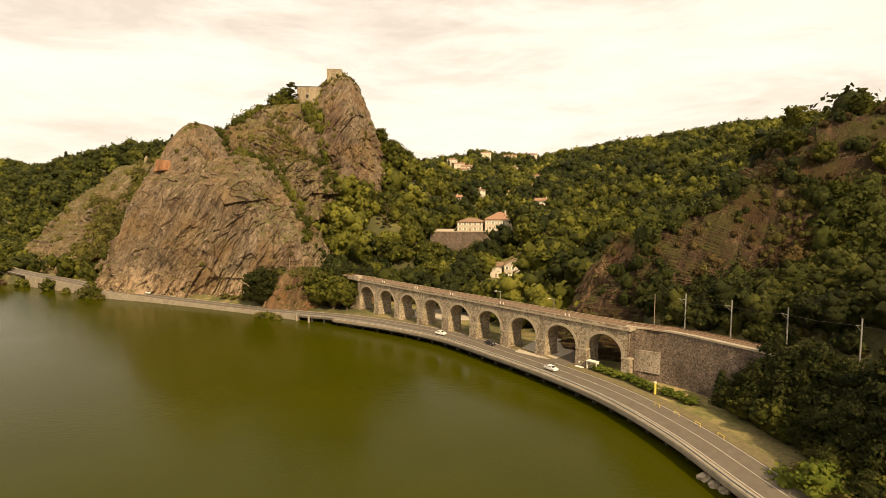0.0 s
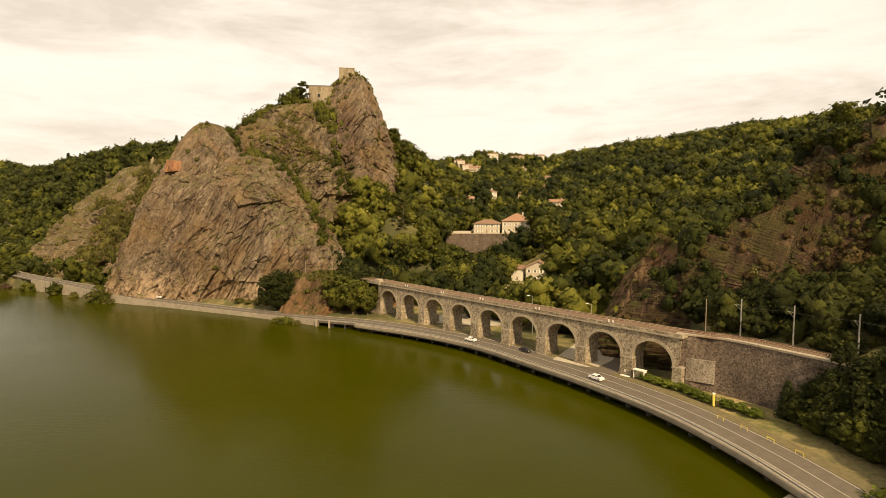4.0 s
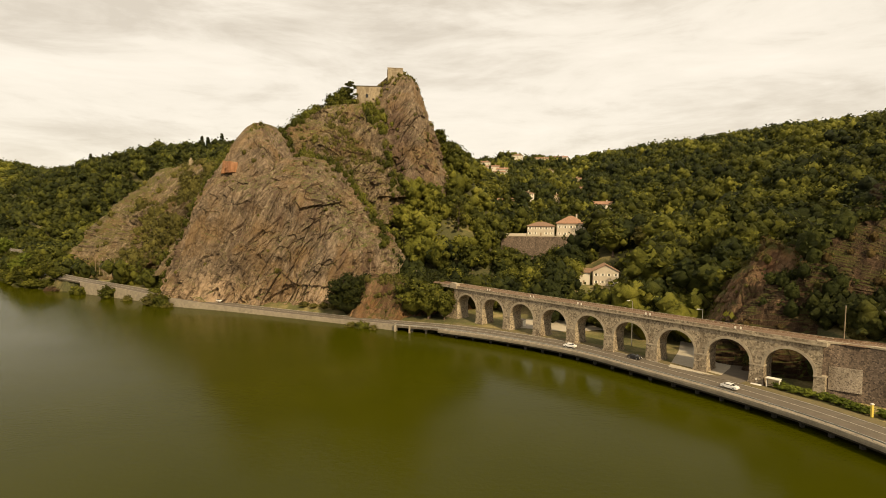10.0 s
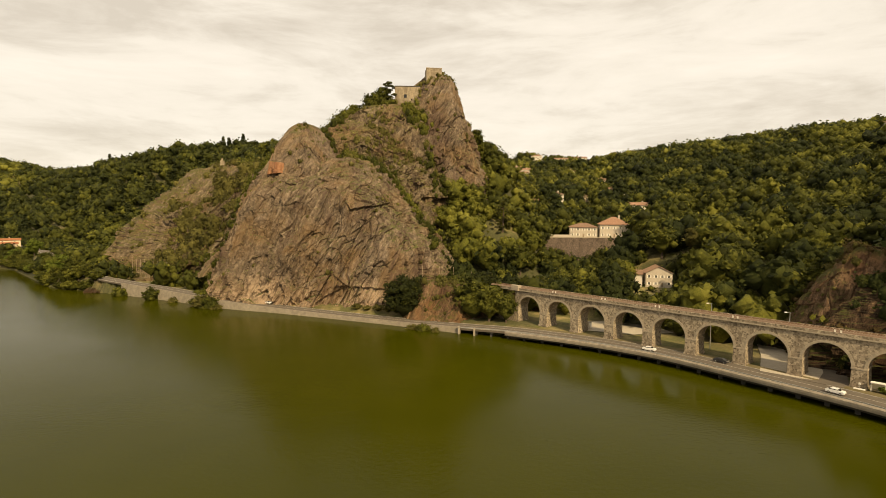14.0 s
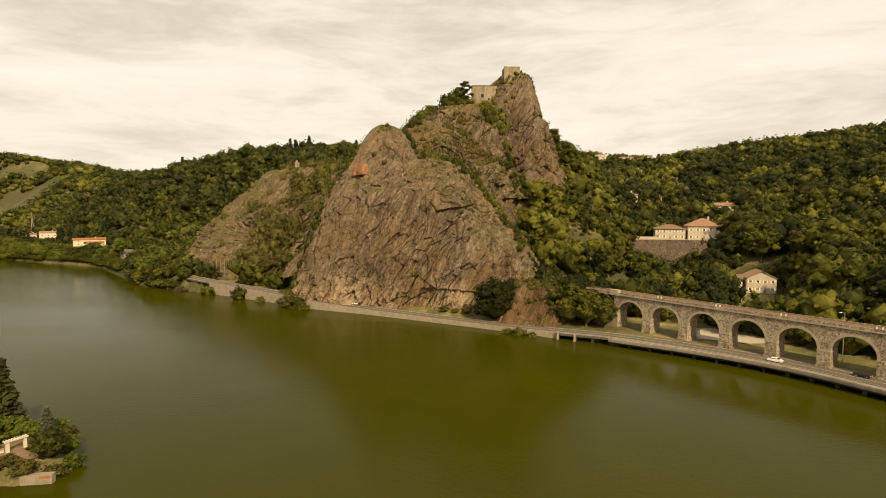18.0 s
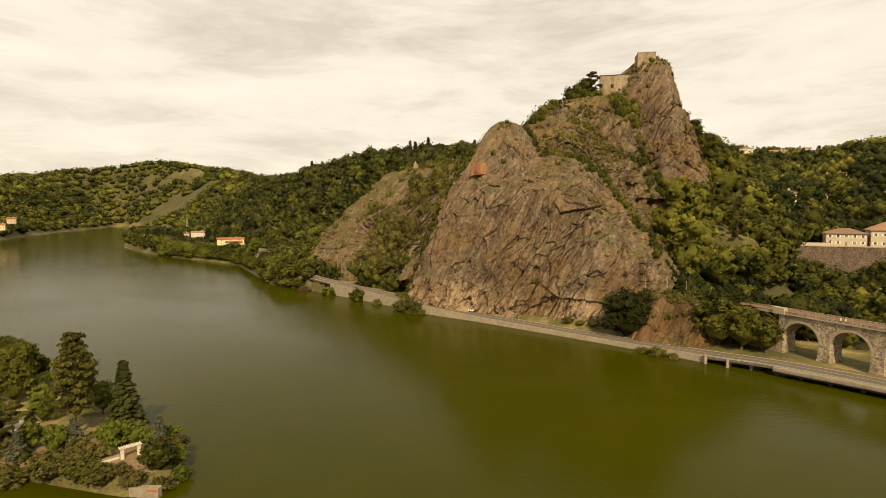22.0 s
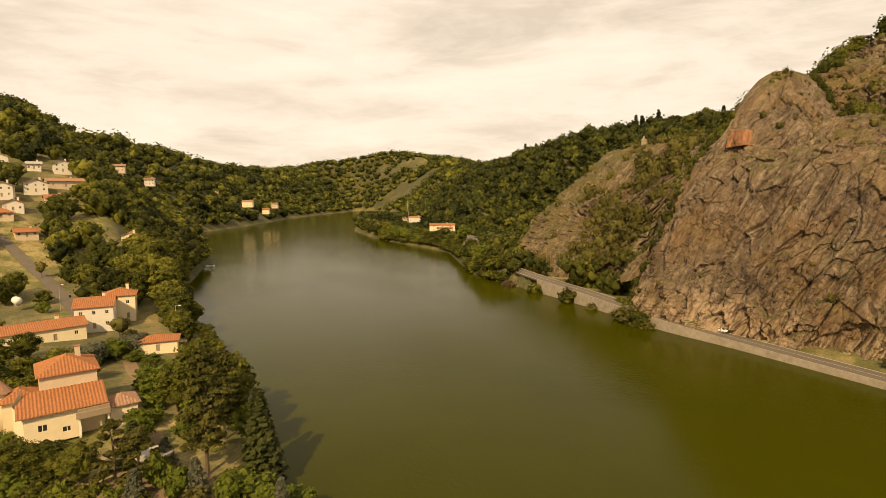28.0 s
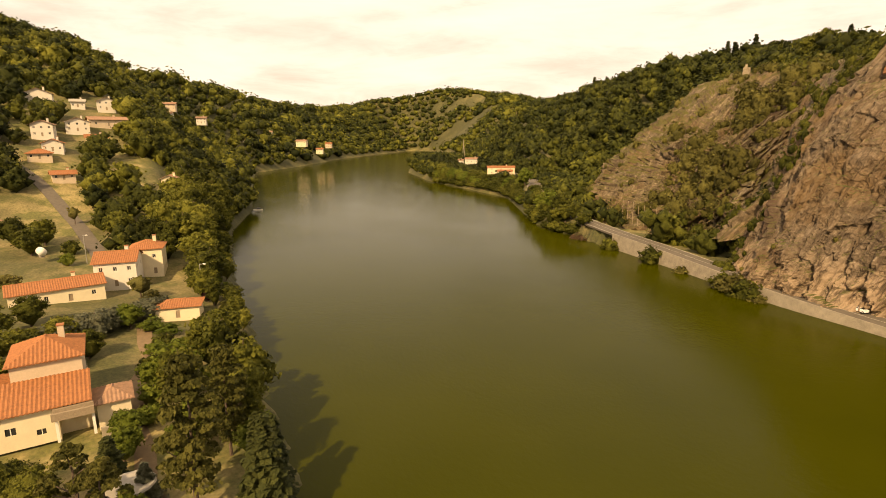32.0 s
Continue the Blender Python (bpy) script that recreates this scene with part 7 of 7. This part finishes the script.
# bus shelter, posts and barriers beside the road
sh = thing("bus_shelter", pose(31.6, 110.6, 2.3, 0, 0, V_ANG), "small cream concrete bus shelter by the road", "bus shelter", true=True)
part("roof", boxed(-1.7, 1.7, -0.9, 0.9, 2.35, 2.55), M_SHUTTER, sh)
part("back_wall", boxed(-1.6, 1.6, -0.85, -0.7, 0, 2.35), M_CREAM, sh)
for x in (-1.6, 1.45):
    part("side_wall", boxed(x, x + 0.15, -0.7, 0.7, 0, 2.35), M_SHUTTER, sh)
part("bench", boxed(-1.3, 1.3, -0.65, -0.25, 0.42, 0.5), M_WOOD, sh)
part("notice", boxed(-1.64, -1.605, -0.25, 0.35, 1.2, 1.9), M_DARK, sh, "dark round-cornered notice")
kb = thing("kiosk", pose(-8.6, 165.4, 2.3, 0, 0, V_ANG), "white transformer kiosk with a low wall behind the arches", "kiosk", true=True)
part("body", boxed(-1.1, 1.1, -0.9, 0.9, 0, 2.6), M_SHUTTER, kb)
part("roof", boxed(-1.3, 1.3, -1.1, 1.1, 2.6, 2.75, 0.05), M_CONCRETE, kb)
part("door", boxed(-0.45, 0.45, 0.9, 0.95, 0.05, 2.0), M_GREYROOF, kb)
part("low_wall", boxed(1.3, 4.2, -0.2, 0.2, 0, 1.7), M_CONCRETE, kb)
yp = thing("marker_post", pose(39.0, 96.0, 2.2), "tall yellow post beside the road", "post")
part("shaft", boxed(-0.16, 0.16, -0.16, 0.16, 0, 2.1), M_YELLOW, yp)
part("cap", boxed(-0.2, 0.2, -0.2, 0.2, 2.1, 2.3), M_SHUTTER, yp)
for x, y in ((36.9, 89.6), (38.5, 85.7), (40.0, 81.5), (41.4, 77.2)):
    b = thing("barrier", pose(x, y, 2.25, 0, 0, 105), "short orange-yellow roadside barrier", "barrier", "barriers along the verge", true=True)
    part("bar", boxed(-0.9, 0.9, -0.04, 0.04, 0.75, 0.9), M_YELLOW, b)
    for s in (-0.85, 0.85):
        part("post", boxed(s - 0.05, s + 0.05, -0.05, 0.05, 0, 0.75), M_YELLOW, b)
for x, y in ((29.2, 112.2), (22.4, 121.4)):
    b = thing("kerb_island", pose(x, y, 2.3, 0, 0, V_ANG), "low white kerb island with a small sign", "traffic island", true=True)
    part("kerb", boxed(-1.3, 1.3, -0.5, 0.5, 0, 0.22, 0.06), M_SHUTTER, b)
    part("pole", tube(bmesh.new(), (0, 0, 0.2), (0, 0, 1.5), 0.05), M_STEEL, b)
    part("sign", boxed(-0.25, 0.25, -0.03, 0.03, 1.3, 1.9), M_SHUTTER, b)
# clipped hedge under the retaining wall
hl = [(32.6, 109.8), (33.8, 108.0), (35.2, 106.0), (36.6, 104.0), (37.6, 102.0), (38.3, 99.8), (38.9, 97.8), (41.0, 95.6), (42.2, 93.6), (43.2, 91.2)]
for x, y in hl:
    plant("shrub", x, y, 1.5, 2.1, 1.9, "low clipped green hedge bush below the wall", "hedge below the wall")


def lamp_post(x, y, z, h, rot, label="grey steel street lamp"):
    b = thing("street_lamp", pose(x, y, z, 0, 0, rot), label + " on a slim pole", "street lamp")
    part("pole", tube(bmesh.new(), (0, 0, -0.5), (0, 0, h), 0.11, 0.07), M_STEEL, b)
    part("arm", tube(bmesh.new(), (0, 0, h - 0.1), (1.3, 0, h + 0.15), 0.05, 0.04), M_STEEL, b)
    part("head", boxed(1.0, 1.7, -0.13, 0.13, h + 0.08, h + 0.22), M_SHUTTER, b)


for x, y in ((15.5, 142.5), (27.5, 131.0)):
    lamp_post(x, y, 2.2, 11.5, 200)
lamp_post(-214.0, 113.0, 3.2, 8.5, 20)
lamp_post(-256.0, 101.0, 7.0, 7.0, 20)
# catenary masts along the railway
masts = []
for i, (x, y) in enumerate(((47.8, 104.3), (53.2, 97.5), (58.8, 90.1), (64.6, 81.4), (71.5, 71.0))):
    b = thing("catenary_mast", pose(x, y, 12.05, 0, 0, 215), "grey steel railway mast with a bracket arm", "mast", "masts along the railway")
    part("pole", tube(bmesh.new(), (0, 0, -0.5), (0, 0, 7.4), 0.14, 0.11), M_STEEL, b)
    part("bracket", tube(bmesh.new(), (0, 0, 6.2), (2.6, 0, 6.7), 0.045), M_STEEL, b)
    part("strut", tube(bmesh.new(), (0, 0, 5.2), (2.2, 0, 6.6), 0.035), M_STEEL, b)
    masts.append(b.matrix_basis @ Vector((2.5, 0, 6.65)))
wi = bmesh.new()
for a, b in zip(masts, masts[1:]):
    tube(wi, a, (a + b) / 2 - Vector((0, 0, 0.25)), 0.02, n=4)
    tube(wi, (a + b) / 2 - Vector((0, 0, 0.25)), b, 0.02, n=4)
tagged(part("overhead_wire", wi, M_DARK), "thin dark overhead wire along the railway", "wire")
for x, y, z in ((43.6, 109.0, 11.0), (-58, 202, 9), (-52, 199, 9), (-47, 197, 9), (-41, 193, 8)):
    b = thing("wooden_pole", pose(x, y, z), "slim weathered wooden pole on the slope", "pole", "poles on the slope")
    part("shaft", tube(bmesh.new(), (0, 0, -1), (0, 0, 7.5), 0.11, 0.08), M_WOOD, b)
    part("cap", tube(bmesh.new(), (0, 0, 7.5), (0, 0, 7.6), 0.1), M_STEEL, b)
for i in range(9):
    b = thing("wooden_pole", pose(-172 - i * 3.2, 247.5 + i * 2.3, 5), "slim pale pole beside the shore road", "pole", "poles along the spur")
    part("shaft", tube(bmesh.new(), (0, 0, 0), (0, 0, 8.0), 0.1, 0.08), M_WOOD, b)
    part("cap", tube(bmesh.new(), (0, 0, 8.0), (0, 0, 8.1), 0.1), M_STEEL, b)


# ---- cars ----
def car(x, y, z, rot, paint, label):
    c = thing("car", pose(x, y, z, 0, 0, rot), label, "car", true=True)
    bm = bmesh.new()
    prof = [(-2.1, 0.35), (-2.15, 0.75), (-1.95, 0.98), (-1.2, 1.05), (-0.6, 1.45), (0.9, 1.48), (1.75, 1.02), (2.1, 0.95), (2.12, 0.4)]
    cols = []
    for yy, inset in ((-0.86, 0.0), (0.86, 0.0)):
        cols.append([bm.verts.new((px, yy * (0.86 if pz > 1.2 else 1.0), pz)) for px, pz in prof])
    n = len(prof)
    for i in range(n - 1):
        bm.faces.new((cols[0][i], cols[0][i + 1], cols[1][i + 1], cols[1][i]))
    bm.faces.new(cols[0])
    bm.faces.new(cols[1][::-1])
    bm.faces.new((cols[0][0], cols[1][0], cols[1][-1], cols[0][-1]))
    body = part("body", bm, paint, c)
    for yy in (-0.83, 0.80):
        part("side_window", boxed(-0.95, 1.25, yy, yy + 0.03, 1.08, 1.36), M_GLASS, body)
    for a, b, z0, z1 in ((-1.19, -0.64, 1.08, 1.43), (0.95, 1.7, 1.07, 1.45)):
        w2 = bmesh.new()
        lo, hi = (a, b) if a < 0 else (b, a)
        w2.faces.new([w2.verts.new(p) for p in ((lo - (0.03 if a < 0 else -0.05), -0.7, z0), (lo - (0.03 if a < 0 else -0.05), 0.7, z0), (hi - (0.03 if a < 0 else -0.05), 0.64, z1), (hi - (0.03 if a < 0 else -0.05), -0.64, z1))])
        part("windscreen", w2, M_GLASS, body)
    for px in (-1.3, 1.3):
        for yy in (-0.85, 0.85):
            wh = part("wheel", tube(bmesh.new(), (px, yy - 0.1, 0.32), (px, yy + 0.1, 0.32), 0.32, n=14), M_RUBBER, c)
            part("rim", tube(bmesh.new(), (px, yy - 0.115, 0.32), (px, yy + 0.115, 0.32), 0.19, n=10), M_STEEL, wh)
    for yy in (-0.62, 0.62):
        part("headlight", boxed(-2.17, -2.08, yy - 0.17, yy + 0.17, 0.68, 0.84), M_SHUTTER, body)
        part("tail_light", boxed(2.08, 2.15, yy - 0.14, yy + 0.14, 0.7, 0.88), M_TILE, body)
    return c


for s, side, paint, text in ((7.15, 1.6, M_CARWHITE, "white hatchback driving on the lakeside road"), (6.35, -1.5, M_CARDARK, "dark estate car driving on the lakeside road"), (5.1, 1.6, M_CARWHITE, "white compact car driving on the lakeside road"), (12.4, -1.5, M_CARWHITE, "white car on the road below the cliff")):
    i = int(s)
    a, b = Vector(ROAD[i]), Vector(ROAD[i + 1])
    p, d = a.lerp(b, s - i), (b - a).normalized()
    car(p.x - d.y * side, p.y + d.x * side, p.z + 0.06, math.degrees(math.atan2(d.y, d.x)), paint, text)
car(-216.5, 117.0, 3.4, 70, M_CARWHITE, "white car parked beside the shore trees")
car(-395.0, 131.0, 41.5, 80, M_CARWHITE, "white van-like car parked by a hillside house")

# ---- garden on the point ----
pg = thing("pergola", pose(-134.4, 83.8, 2.3, 0, 0, 62), "white pergola with slatted top on the point", "pergola")
for x in (-1.05, 1.05):
    part("pillar", boxed(x - 0.2, x + 0.2, -0.2, 0.2, -0.5, 1.7), M_WHITE, pg)
for y in (-0.3, 0.25):
    part("beam", boxed(-1.45, 1.45, y, y + 0.1, 1.7, 1.85), M_WHITE, pg)
for i in range(9):
    part("slat", boxed(-1.4 + i * 0.33, -1.31 + i * 0.33, -0.55, 0.55, 1.85, 1.94), M_WHITE, pg)
for m, l in ((pose(-136.4, 81.6, 2.2, 0, 0, 62), 1.6), (pose(-131.7, 86.0, 2.2, 0, 0, 62), 1.4)):
    b = thing("garden_wall", m, "low white garden wall beside the pergola", "wall")
    part("stones", boxed(-l, l, -0.25, 0.25, -0.6, 0.7), M_WHITE, b)
    part("coping", boxed(-l - 0.06, l + 0.06, -0.3, 0.3, 0.7, 0.8), M_CONCRETE, b)
b = thing("landing_wall", pose(-127.6, 79.6, 0, 0, 0, 12), "pale concrete landing wall with a red stripe", "landing")
part("face", boxed(-2.0, 2.0, -0.4, 0.5, -1.5, 1.3), M_CONCRETE, b)
part("stripe", boxed(0.4, 1.8, -0.43, -0.404, 0.8, 1.15), M_TILE, b, "red painted stripe")
slab("terrace", [(-137.0, 82.0), (-130.5, 80.8), (-128.6, 84.2), (-133.6, 87.0)], 2.5, M_EARTH, "reddish earth terrace round the pergola", "terrace")
pv = thing("pavilion", pose(-154.8, 83.3, 2.3), "round garden pavilion with a flat grey roof", "pavilion")
part("roof", tube(bmesh.new(), (0, 0, 2.5), (0, 0, 2.66), 2.3, 2.2, 12), M_GREYROOF, pv)
for k in range(6):
    a = k * math.tau / 6
    part("post", tube(bmesh.new(), (1.8 * math.cos(a), 1.8 * math.sin(a), -0.4), (1.8 * math.cos(a), 1.8 * math.sin(a), 2.5), 0.07), M_WOOD, pv)
part("table", tube(bmesh.new(), (0, 0, 0), (0, 0, 0.75), 0.5), M_WOOD, pv)
b = thing("water_tank", pose(-262.5, 93.0, 9.2), "white rounded water tank in the meadow", "tank")
part("shell", tube(bmesh.new(), (-1.2, 0, 1.0), (1.2, 0, 1.0), 1.0, 1.0, 16), M_SHUTTER, b, smooth=True)
part("stand", boxed(-1.0, 1.0, -0.5, 0.5, -0.4, 0.25), M_CONCRETE, b)
b = thing("swimming_pool", pose(-199.5, 92.8, 3.15, 0, 0, 20), "small pale garden pool with a light rim", "pool")
part("rim", boxed(-1.9, 1.9, -1.1, 1.1, -0.5, 0.15), M_SHUTTER, b)
part("water", boxed(-1.7, 1.7, -0.9, 0.9, 0.1, 0.156), plain("pool_water", (0.5, 0.6, 0.5), 0.1, 0.05), b)
bo = thing("boat", pose(-365, 199, 0.0, 0, 0, 60), "small moored boat with a pale hull", "boat")
part("hull", boxed(-2.2, 2.2, -0.8, 0.8, -0.2, 0.6, -0.12), M_SHUTTER, bo)
part("cabin", boxed(-0.4, 1.2, -0.55, 0.55, 0.6, 1.5, 0.08), M_DARK, bo)
# tall lattice mast on the far point
py = thing("chimney_mast", pose(-505, 505, float(land(-505, 505))), "tall pale mast with splayed legs on the far point", "mast")
for k in range(2):
    part("leg", tube(bmesh.new(), (-3 + 6 * k, 0, -1), (0, 0, 26), 0.5, 0.35), M_CONCRETE, py)
part("tip", tube(bmesh.new(), (0, 0, 25), (0, 0, 31), 0.35, 0.2), M_CONCRETE, py)
# boulders at the water's edge
for k, (x, y, r) in enumerate(((35.3, 69.2, 1.0), (36.9, 69.4, 1.1), (35.6, 67.4, 0.8), (36.2, 66.0, 0.8), (-204.5, 245.0, 2.6), (-201.5, 244.0, 1.6))):
    rg = np.random.default_rng(k)
    v, f = blob(rg, (0, 0, 0), (r, r * 0.8, r * 0.7), 9, 6, 0.25)
    ob = tagged(new("boulder", mesh_of("boulder", v, f, M_RING if k < 4 else M_ROCK_RED, smooth=False)), "pale angular boulder at the water's edge", "boulder", "boulders on the shore")
    ob.matrix_basis = pose(x, y, 0.25)


# ---- from plan units to metres ----
for ob in list(scene.objects):
    if ob.parent is None and ob.type in {"MESH", "EMPTY"}:
        ob.matrix_basis = Matrix.Scale(UNIT, 4) @ ob.matrix_basis
